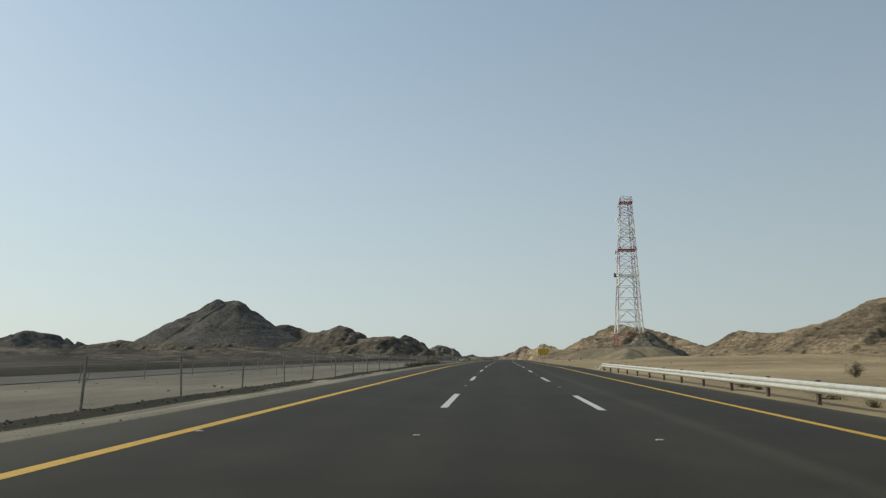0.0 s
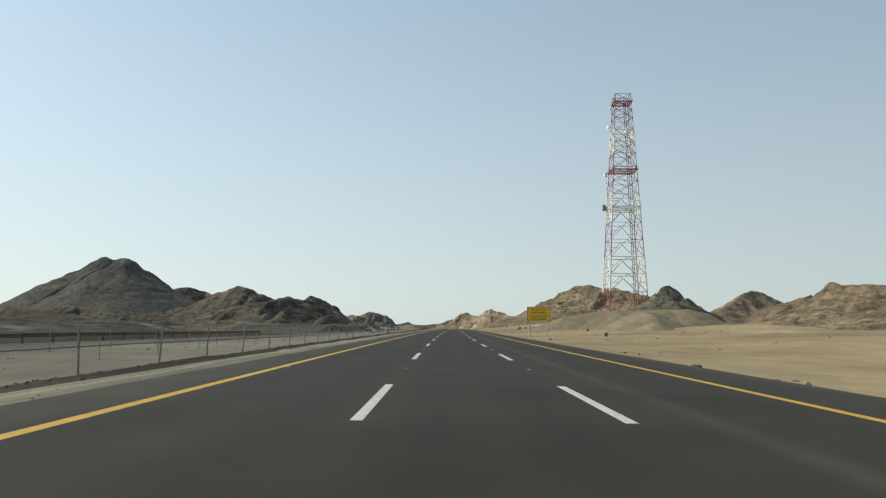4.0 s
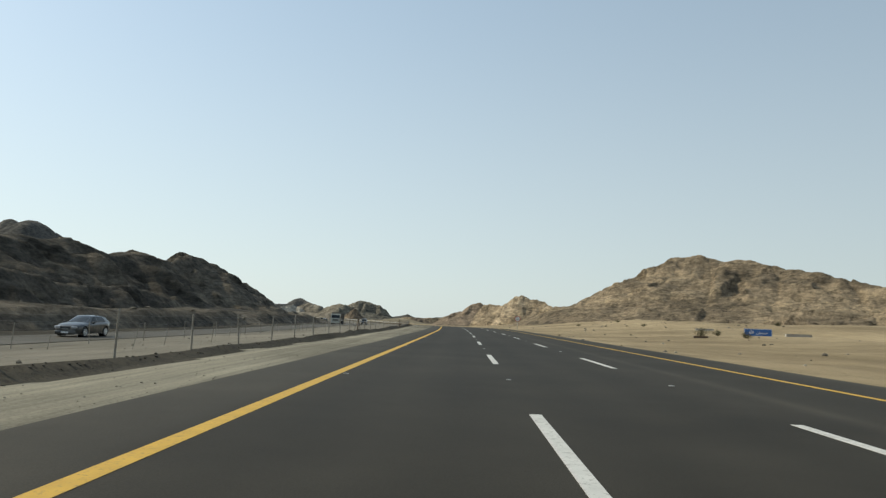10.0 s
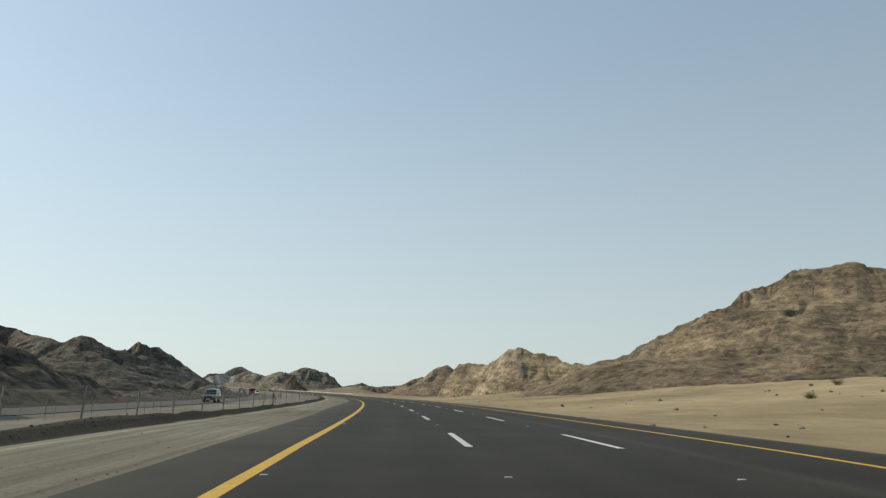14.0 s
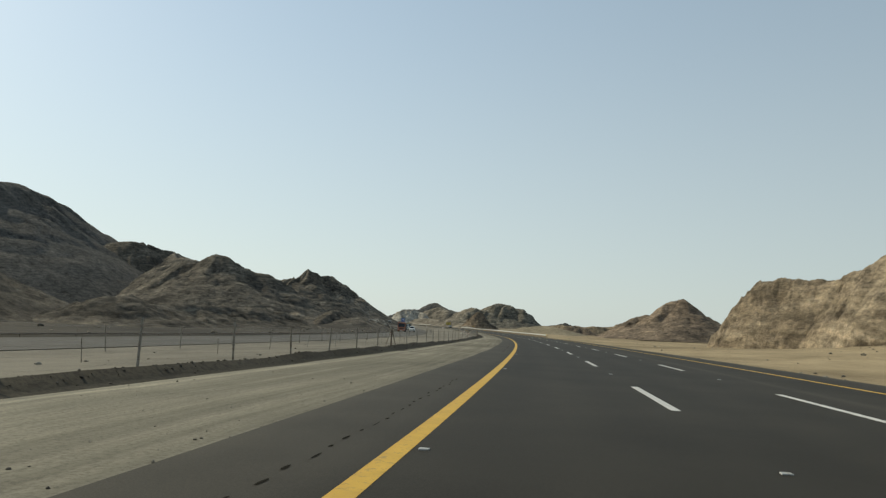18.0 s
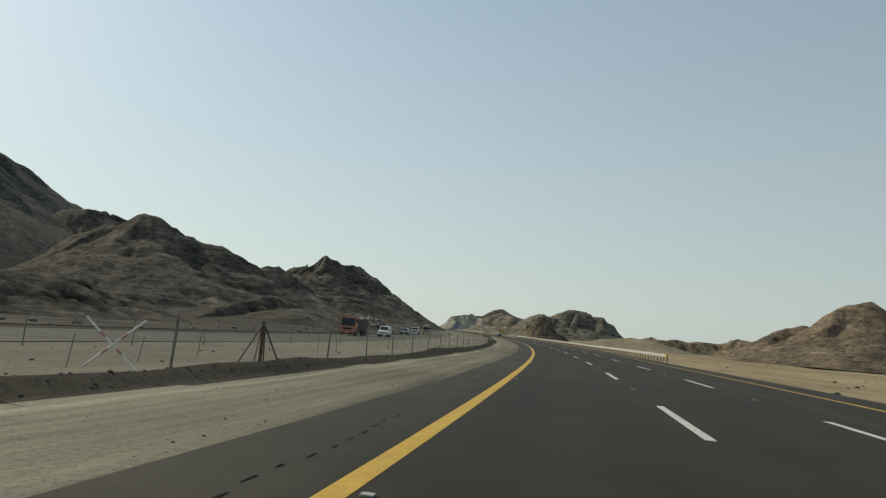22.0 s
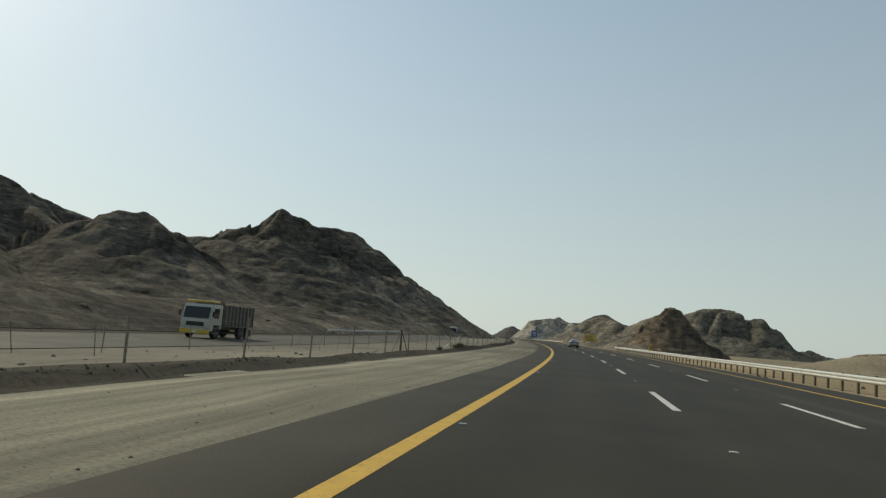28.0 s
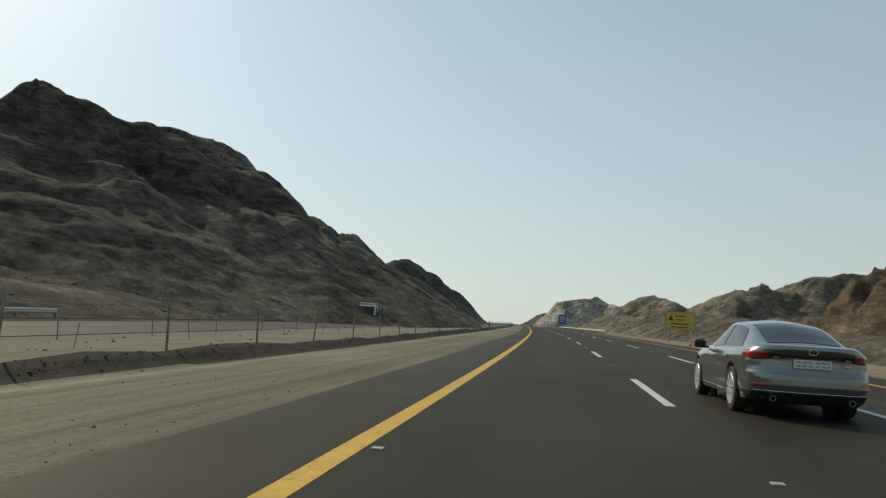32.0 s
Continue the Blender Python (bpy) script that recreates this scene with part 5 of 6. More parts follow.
def wheel(parent, x, y, r, w, rim=0.72, spokes=10, rim_mat=None):
    side = 1 if x > 0 else -1
    wh = part("wheel", lathe("wheel", RUBBER, [(-w / 2, r * rim), (-w / 2, r * 0.93), (-w * 0.42, r * 0.985), (-w * 0.3, r), (w * 0.3, r), (w * 0.42, r * 0.985), (w / 2, r * 0.93), (w / 2, r * rim)]), parent, "black tyre", pose(x, y, r))
    rm = rim_mat or ALLOY
    part("rim", lathe("rim", rm, [(side * w * 0.48, r * rim * 1.01), (side * w * 0.53, r * rim * 0.97), (side * w * 0.34, r * rim * 0.92), (side * w * 0.2, r * 0.02), (side * w * 0.2, 0.001)]), wh, "metal rim")
    bm = bmesh.new()
    for k in range(spokes):
        a_ = 2 * math.pi * k / spokes
        box_bm(bm, side * w * 0.46, 0, r * rim * 0.5, w * 0.12, r * 0.1, r * rim * 0.98, 0.0, Matrix.Rotation(a_, 4, "X"))
    rod_bm(bm, (side * w * 0.3, 0, 0), (side * w * 0.5, 0, 0), r * 0.16, None, 12)
    part("spokes", bm_mesh("spokes", bm, rm), wh)
    return wh


def curve_of(table):
    xs, ys = zip(*table)
    def f(v):
        v = np.asarray(v, float)
        k = 0.06
        return (np.interp(v - k, xs, ys) + 2 * np.interp(v, xs, ys) + np.interp(v + k, xs, ys)) / 4
    return f


def far_pose(s, o):
    return road_pose(s, o, -float(far_drop(s)), 180)


def build_car(name, label, category, m, paint, sp):
    car = thing(name, label, category, m)
    W, D, B, L = (curve_of(sp[k]) for k in ("width", "deck", "belt", "low"))
    y0, y1, base, R = sp["rear"], sp["front"], sp["wheelbase"], sp["tyre"]
    ys = np.unique(np.concatenate([np.linspace(y0, y0 + 0.2, 9), np.arange(y0 + 0.2, y1 - 0.2, 0.045), np.linspace(y1 - 0.2, y1, 9)]))
    rows = []
    arch_r = R + sp.get("gap", 0.06)
    for y in ys:
        w, zt, zb, zl = float(np.interp(y, *zip(*sp["width"]))) if y < y0 + 0.05 else float(W(y)), float(D(y)), float(B(y)), float(L(y))
        arch = max([math.sqrt(max(0, arch_r ** 2 - (y - c) ** 2)) + R * 0.98 if abs(y - c) < arch_r else 0 for c in (0, base)])
        zb = min(zb, zt)
        lo = max(zl, arch)
        crease = 0.55 * zb + 0.45 * zl
        half = [(0, zl), (w * 0.8, zl if lo == zl else lo), (w * 0.96, lo + 0.01), (w * 0.985, max(lo + 0.015, zl + 0.14)), (w, max(lo + 0.02, crease)), (w * 0.992, max(lo + 0.03, zb - 0.14)), (w * 0.965, max(lo + 0.04, zb - 0.045)), (w * 0.915, max(zb, lo + 0.05)), (w * 0.8, max(lo + 0.06, zb + 0.45 * (zt - zb))), (w * 0.55, max(lo + 0.06, zb + 0.85 * (zt - zb))), (0, max(zt, lo + 0.06))]
        rows.append([(-x, y, z) for x, z in half[::-1]] + [(x, y, z) for x, z in half[1:]])
    V = np.array(rows)
    me = grid_mesh("body", V, paint)
    bm = bmesh.new()
    bm.from_mesh(me)
    bmesh.ops.remove_doubles(bm, verts=bm.verts[:], dist=0.0005)
    bmesh.ops.holes_fill(bm, edges=[e_ for e_ in bm.edges if e_.is_boundary], sides=60)
    bmesh.ops.recalc_face_normals(bm, faces=bm.faces[:])
    body = part("body", bm_mesh("body", bm, paint, 38), car)
    # cabin
    RZ, RW, BW = curve_of(sp["roof"]), curve_of(sp["roof_width"]), curve_of(sp["cab_width"])
    c0, c1 = sp["roof"][0][0], sp["roof"][-1][0]
    def cab(y, v):
        """v 0 to 1 up the side, 1 to 2 over the roof to the middle."""
        y, v = np.asarray(y, float), np.asarray(v, float)
        zb, zr, wr, wb = np.minimum(B(y), RZ(y)) - 0.015, RZ(y), RW(y), BW(y)
        side = np.clip(v, 0, 1)
        top = np.clip(v - 1, 0, 1)
        x = np.where(v <= 1, wb + (wr - wb) * side + 0.035 * np.sin(side * np.pi) * 0.8, wr * (1 - top))
        ze = zr - 0.055 * np.clip((zr - zb) / 0.3, 0, 1)
        z = np.where(v <= 1, zb + (ze - zb) * side, ze + (zr - ze) * np.sin(top * np.pi / 2))
        return x, z
    cy = np.linspace(c0, c1, 60)
    vv = np.concatenate([np.linspace(0, 1, 8), np.linspace(1.06, 2, 8)])
    YY, VV = np.meshgrid(cy, vv, indexing="ij")
    X_, Z_ = cab(YY, VV)
    right = np.stack([X_, YY, Z_], -1)
    left = np.stack([-X_, YY, Z_], -1)[:, ::-1]
    part("cabin_shell", grid_mesh("cabin_shell", np.concatenate([right, left[:, 1:]], 1)[:, ::-1], paint), body, "painted roof and pillars")
    def pane(nm, ya, yb, va, vb, sides=(1,), push=0.006, material=TINT, lab="tinted glass"):
        for s_ in sides:
            Yp, Vp = np.meshgrid(np.linspace(0, 1, 14), np.linspace(0, 1, 9), indexing="ij")
            lo_, hi_ = ya(Vp) if callable(ya) else ya, yb(Vp) if callable(yb) else yb
            Yq = lo_ + (hi_ - lo_) * Yp
            Vq = va + (vb - va) * Vp
            xx, zz = cab(Yq, Vq)
            P_ = np.stack([s_ * (xx + push), Yq, zz + push * 0.5], -1)
            bm_ = bmesh.new()
            bm_.from_mesh(grid_mesh(nm, P_ if s_ < 0 else P_[:, ::-1], material))
            bmesh.ops.solidify(bm_, geom=bm_.faces[:], thickness=0.004)
            part(nm, bm_mesh(nm, bm_, material, 40), car, lab)
    for nm, ya, yb in sp["side_glass"]:
        pane(nm, ya, yb, 0.1, 0.9, (1, -1))
    def across(nm, ya, yb, frac):
        Yp, Fp = np.meshgrid(np.linspace(ya, yb, 16), np.linspace(-1, 1, 17), indexing="ij")
        xx, zz = cab(Yp, 2 - np.abs(Fp) * frac)
        P_ = np.stack([np.sign(Fp) * xx, Yp, zz + 0.007], -1)
        bm_ = bmesh.new()
        bm_.from_mesh(grid_mesh(nm, P_, TINT))
        bmesh.ops.solidify(bm_, geom=bm_.faces[:], thickness=0.004)
        part(nm, bm_mesh(nm, bm_, TINT, 40), car, "tinted glass")
    across("rear_window", *sp["rear_glass"])
    across("windshield", *sp["front_glass"])
    for x in (-1, 1):
        for c in (0, base):
            wheel(car, x * sp["track"] / 2, c, R, sp.get("tyre_width", 0.215))
            bm = bmesh.new()
            bmesh.ops.create_cone(bm, cap_ends=True, segments=24, radius1=arch_r, radius2=arch_r, depth=0.03, matrix=Matrix.Translation((x * (sp["track"] / 2 - 0.2), c, R)) @ Matrix.Rotation(math.pi / 2, 4, "Y"))
            part("wheel_well", bm_mesh("wheel_well", bm, BLACK), body)
        my = sp["mirror"]
        mw = float(W(my))
        mr = part("mirror", bm_mesh("mirror", box_bm(bmesh.new(), x * (mw + 0.12), my, sp["mirror_z"], 0.22, 0.11, 0.15, 0.045), sp.get("mirror_mat", BLACK), 50), car, "door mirror")
        part("mirror_arm", box("mirror_arm", BLACK, x * (mw + 0.01), my + 0.03, sp["mirror_z"] - 0.06, 0.12, 0.05, 0.035, 0.01), mr)
        for hy in sp["handles"]:
            part("door_handle", bm_mesh("door_handle", box_bm(bmesh.new(), x * (float(W(hy)) * 0.993 + 0.014), hy, float(B(hy)) - 0.15, 0.028, 0.2, 0.032, 0.011), sp.get("handle_mat", paint), 50), car)
        for sy in sp["seams"]:
            V2 = np.array([[(x * (float(W(sy)) * k + 0.0025), sy + d, z) for d in (-0.004, 0.004)] for k, z in ((0.986, float(L(sy)) + 0.16), (1.0, 0.55 * float(B(sy)) + 0.45 * float(L(sy))), (0.993, float(B(sy)) - 0.14), (0.966, float(B(sy)) - 0.045))])
            part("door_seam", grid_mesh("door_seam", V2, BLACK), body)
    part("floor_pan", box("floor_pan", BLACK, 0, (y0 + y1) / 2, float(L(0.5)) + 0.02, float(W(1.0)) * 1.5, (y1 - y0) * 0.86, 0.08, 0.02), body)
    part("seats", bm_mesh("seats", box_bm(box_bm(bmesh.new(), 0, c0 + 0.95, 0.75, 1.25, 0.22, 0.62, 0.06), 0, c0 + 1.9, 0.78, 1.2, 0.2, 0.62, 0.06), BLACK), car, "dark seats")
    return car


SEDAN = dict(width=[(-0.95, 0.7), (-0.7, 0.83), (-0.4, 0.902), (0.0, 0.918), (1.4, 0.915), (2.83, 0.91), (3.25, 0.88), (3.5, 0.8), (3.68, 0.62), (3.76, 0.35), (3.78, 0.02)],
             deck=[(-0.95, 1.06), (-0.7, 1.075), (-0.3, 1.1), (0.4, 1.02), (2.2, 1.02), (2.5, 1.02), (3.0, 0.96), (3.4, 0.86), (3.65, 0.74), (3.78, 0.6)],
             belt=[(-0.95, 0.94), (-0.7, 0.965), (-0.2, 0.995), (0.5, 0.975), (1.4, 0.95), (2.3, 0.92), (3.0, 0.86), (3.4, 0.76), (3.78, 0.56)],
             low=[(-0.95, 0.3), (-0.5, 0.24), (3.2, 0.2), (3.78, 0.26)],
             roof=[(-0.8, 1.08), (-0.55, 1.155), (-0.25, 1.265), (0.05, 1.355), (0.4, 1.42), (0.8, 1.45), (1.15, 1.448), (1.45, 1.41), (1.8, 1.3), (2.2, 1.12), (2.42, 1.0)],
             roof_width=[(-0.8, 0.6), (-0.3, 0.575), (0.3, 0.555), (1.0, 0.555), (1.6, 0.575), (2.42, 0.66)], cab_width=[(-0.8, 0.78), (0.0, 0.8), (1.4, 0.805), (2.42, 0.78)],
             rear=-0.95, front=3.78, wheelbase=2.83, tyre=0.345, tyre_width=0.225, track=1.61, side_glass=[("side_window", lambda v: -0.14 + 0.3 * v * v, 0.98), ("side_window", 1.04, lambda v: 2.02 - 0.52 * v)],
             rear_glass=(-0.68, 0.28, 0.9), front_glass=(1.5, 2.36, 0.92), mirror=2.0, mirror_z=0.985, handles=(0.36, 1.4), seams=(1.01, 0.08, 2.12))
sedan = build_car("silver_sedan", "silver four-door saloon in the middle lane", "car", road_pose(1163.5, 5.58, 0.0) @ Matrix.Diagonal((1, 1, 1.045, 1)), SILVER, SEDAN)


TAIL_IN = [(0.25, 0.16), (0.3, 0.1), (0.36, 0.055), (0.41, 0.015), (0.5, 0.0), (0.6, 0.004), (0.665, 0.022), (0.69, 0.055), (0.75, 0.082), (0.86, 0.09), (0.91, 0.085), (0.94, 0.06), (1.0, 0.035), (1.04, 0.03), (1.062, 0.045), (1.08, 0.1), (1.092, 0.22), (1.1, 0.5)]
SIDE_IN = [(0.25, 0.1), (0.3, 0.05), (0.38, 0.015), (0.5, 0.0), (0.7, 0.0), (0.82, 0.006), (0.9, 0.022), (0.97, 0.05), (1.03, 0.1), (1.06, 0.15), (1.08, 0.22), (1.1, 0.5)]


def tail(a, z, push=0.0):
    """Place on the rounded tail: a runs round it from one flank (0) to the other (pi)."""
    c, s_ = math.cos(a), math.sin(a)
    e_ = 2 / 3.4
    rx = 0.906 - float(np.interp(z, *zip(*SIDE_IN))) + push
    ry = 0.7 - float(np.interp(z, *zip(*TAIL_IN))) + push
    return (rx * math.copysign(abs(c) ** e_, c), -0.42 - ry * abs(s_) ** e_, z)


def tail_angle(x, z=0.6):
    rx = 0.906 - float(np.interp(z, *zip(*SIDE_IN)))
    return math.acos(math.copysign(min(1, abs(x) / rx) ** 1.7, x))


def tail_patch(nm, material, a0, a1, edge, push, parent, lab="", na=17, nz=9, thick=0.012, smooth=40):
    """A piece wrapped on the tail between two angles; edge gives its lower and upper height by fraction across."""
    V2 = []
    for f in np.linspace(0, 1, na):
        lo_, hi_ = edge(f)
        V2.append([tail(a0 + f * (a1 - a0), lo_ + g * (hi_ - lo_), push * (0.4 + 0.6 * math.sin(math.pi * min(max(g, 0.02), 0.98)) ** 0.5)) for g in np.linspace(0, 1, nz)])
    bm_ = bmesh.new()
    bm_.from_mesh(grid_mesh(nm, np.array(V2), material))
    bmesh.ops.recalc_face_normals(bm_, faces=bm_.faces[:])
    if thick:
        bmesh.ops.solidify(bm_, geom=bm_.faces[:], thickness=thick)
        bmesh.ops.recalc_face_normals(bm_, faces=bm_.faces[:])
    return part(nm, bm_mesh(nm, bm_, material, smooth), parent, lab)


zs = np.unique(np.concatenate([np.linspace(0.39, 1.1, 46), [1.055, 1.07, 1.085, 1.095]]))
ang = np.linspace(0, math.pi, 65)
part("rear_quarter", grid_mesh("rear_quarter", np.array([[tail(a, z) for z in zs] for a in ang]), SILVER), sedan, "silver rounded tail")
VALANCE = paint_material("matt_black_valance", (0.012, 0.012, 0.012), 0.95)
tail_patch("lower_valance", VALANCE, 0.12, math.pi - 0.12, lambda f: (0.25, 0.395 - 0.02 * math.sin(math.pi * f)), 0.004, sedan, "black lower bumper", 33)
k_ = tail_angle(0.62)
tail_patch("trunk_lid", SILVER, k_, math.pi - k_, lambda f: (0.675 - 0.02 * math.sin(math.pi * f), 1.05), 0.004, sedan, "boot lid", 25, 18)
k_ = tail_angle(0.4)
tail_patch("trim_strip", BLACK, k_, math.pi - k_, lambda f: (0.9, 0.925), 0.014, sedan, "dark trim strip")
k_ = tail_angle(0.8)
tail_patch("bumper_strip", CHROME, k_, math.pi - k_, lambda f: (0.405, 0.417), 0.008, sedan, "thin bright bumper edge")
for q in (1, -1):
    s_a = lambda x: tail_angle(x * q, 0.9)
    inner, mid_a, outer = s_a(0.34), s_a(0.6), 0.035 if q > 0 else math.pi - 0.035
    tl = tail_patch("tail_light", RED_LAMP, outer, mid_a, lambda f: (float(np.interp(f, [0, 0.15, 0.6, 1], [0.945, 0.885, 0.845, 0.855])), float(np.interp(f, [0, 0.3, 1], [0.96, 0.985, 0.962]))), 0.02, sedan, "red tail light", 25)
    tail_patch("reversing_light", DARK_LAMP, mid_a, inner, lambda f: (0.862 + 0.03 * f, 0.962 - 0.04 * f), 0.018, tl, "smoked inner lens", 15)
    tail_patch("reversing_lens", CLEAR, s_a(0.53), s_a(0.45), lambda f: (0.88, 0.905), 0.026, tl, "clear lens", 5)
    tail_patch("reflector", RED_LAMP, tail_angle(0.82 * q), tail_angle(0.64 * q), lambda f: (0.475, 0.51), 0.01, sedan, "red bumper reflector", 7)
    part("exhaust", lathe("exhaust", CHROME, [(0.0, 0.04), (0.14, 0.046), (0.14, 0.034), (0.0, 0.03)], 18), sedan, "chrome exhaust tip", pose(0.55 * q, -0.93, 0.31, 0, 0, -90))
    part("head_light", bm_mesh("head_light", box_bm(bmesh.new(), 0.62 * q, 3.45, 0.66, 0.34, 0.3, 0.12, 0.04), CLEAR, 40), sedan)
    part("model_mark", box("model_mark", CHROME, 0.5 * q, -1.055, 0.815, 0.13, 0.006, 0.014, 0.0), sedan, "small bright mark")
pl = part("number_plate", box("number_plate", PLATE, 0, -1.06, 0.815, 0.54, 0.012, 0.125, 0.006), sedan, "white number plate")
for k, (x, w_) in enumerate(((-0.2, 0.06), (-0.115, 0.06), (-0.03, 0.05), (0.07, 0.05), (0.15, 0.06), (0.22, 0.04))):
    for z in (0.79, 0.843):
        part("plate_bar", box("plate_bar", PLATE_BAR, x, -1.067, z, w_, 0.004, 0.022), pl)
bm = bmesh.new()
for k in range(20):
    a0, a1 = 2 * math.pi * k / 20, 2 * math.pi * (k + 1) / 20
    rod_bm(bm, (0.062 * math.cos(a0), -1.092, 0.99 + 0.042 * math.sin(a0)), (0.062 * math.cos(a1), -1.092, 0.99 + 0.042 * math.sin(a1)), 0.006, None, 6)
part("badge", bm_mesh("badge", bm, CHROME), sedan, "chrome ring badge")
for q in (-1, 1):
    part("sill_trim", box("sill_trim", CHROME, 0.912 * q, 1.42, 0.3, 0.008, 1.9, 0.016, 0.003), sedan, "thin bright sill strip")
bm = bmesh.new()
box_bm(bm, 0.0, 0.62, 1.47, 0.02, 0.12, 0.04, 0.008)
part("aerial", bm_mesh("aerial", bm, SILVER), sedan)

SUV = dict(width=[(-1.1, 0.6), (-1.05, 0.85), (-0.8, 0.93), (0, 0.96), (2.85, 0.95), (3.4, 0.92), (3.75, 0.86), (3.85, 0.75)], deck=[(-1.1, 1.12), (0.5, 1.16), (2.2, 1.16), (2.4, 1.17), (3.2, 1.12), (3.75, 1.02), (3.85, 0.9)], belt=[(-1.1, 1.1), (0, 1.14), (2.2, 1.12), (3.4, 1.04), (3.85, 0.9)],
           low=[(-1.1, 0.5), (-0.6, 0.38), (3.2, 0.36), (3.85, 0.45)], roof=[(-1.08, 1.14), (-1.0, 1.5), (-0.85, 1.82), (-0.4, 1.9), (0.6, 1.93), (1.5, 1.88), (1.8, 1.74), (2.2, 1.4), (2.45, 1.16)], roof_width=[(-1.08, 0.74), (0, 0.7), (1.5, 0.7), (2.45, 0.8)], cab_width=[(-1.08, 0.86), (0, 0.89), (2.45, 0.87)],
           rear=-1.1, front=3.85, wheelbase=2.85, tyre=0.39, track=1.64, tyre_width=0.27, side_glass=[("quarter_window", -0.85, -0.1), ("side_window", 0.0, 0.85), ("side_window", 0.95, lambda v: 2.2 - 0.6 * v)], rear_glass=(-1.02, -0.86, 0.9), front_glass=(1.6, 2.4, 0.94), mirror=2.0, mirror_z=1.25, handles=(0.3, 1.3), seams=(0.9, -0.1, 2.1))
HATCH = dict(SEDAN, roof=[(-0.95, 1.06), (-0.8, 1.2), (-0.5, 1.38), (0.0, 1.47), (0.8, 1.52), (1.3, 1.49), (1.8, 1.3), (2.42, 1.0)], rear_glass=(-0.88, -0.45, 0.9))


def face_details(car, w, z, y, paint, grille=BLACK):
    part("grille", box("grille", grille, 0, y, z, w * 0.9, 0.06, 0.22, 0.03), car, "dark grille")
    part("front_bumper", bm_mesh("front_bumper", box_bm(bmesh.new(), 0, y - 0.02, z - 0.32, w * 1.75, 0.14, 0.26, 0.05), paint, 40), car)
    part("number_plate", box("number_plate", PLATE, 0, y + 0.06, z - 0.3, 0.5, 0.012, 0.11), car)
    for q in (-1, 1):
        part("head_light", bm_mesh("head_light", box_bm(bmesh.new(), q * w * 0.72, y - 0.08, z + 0.05, 0.36, 0.22, 0.17, 0.05), CLEAR, 40), car)


dark_car = build_car("dark_car", "dark hatchback on the opposite carriageway", "car", far_pose(507.6, -24.0), DARK_PAINT, HATCH)
face_details(dark_car, 0.8, 0.62, 3.74, DARK_PAINT)
suv_w = build_car("white_suv", "large white four-wheel-drive estate on the opposite carriageway", "car", far_pose(967.0, -25.5), WHITE_PAINT, SUV)
face_details(suv_w, 0.88, 0.82, 3.84, WHITE_PAINT, CHROME)
suv_d = build_car("dark_suv", "dark estate car on the opposite carriageway", "car", far_pose(694.0, -21.5), DARK_PAINT, SUV)
face_details(suv_d, 0.88, 0.82, 3.84, DARK_PAINT)
PICKUP = dict(SUV, roof=[(0.0, 1.14), (0.1, 1.5), (0.25, 1.72), (0.6, 1.78), (1.5, 1.74), (1.8, 1.6), (2.2, 1.32), (2.45, 1.16)], rear_glass=(0.04, 0.2, 0.85), side_glass=[("side_window", 0.3, 0.9), ("side_window", 0.98, lambda v: 2.15 - 0.55 * v)])
pick = build_car("pickup", "dark grey pickup on the opposite carriageway", "car", far_pose(1027.0, -29.0), DARK_PAINT, PICKUP)
face_details(pick, 0.88, 0.82, 3.84, DARK_PAINT, CHROME)


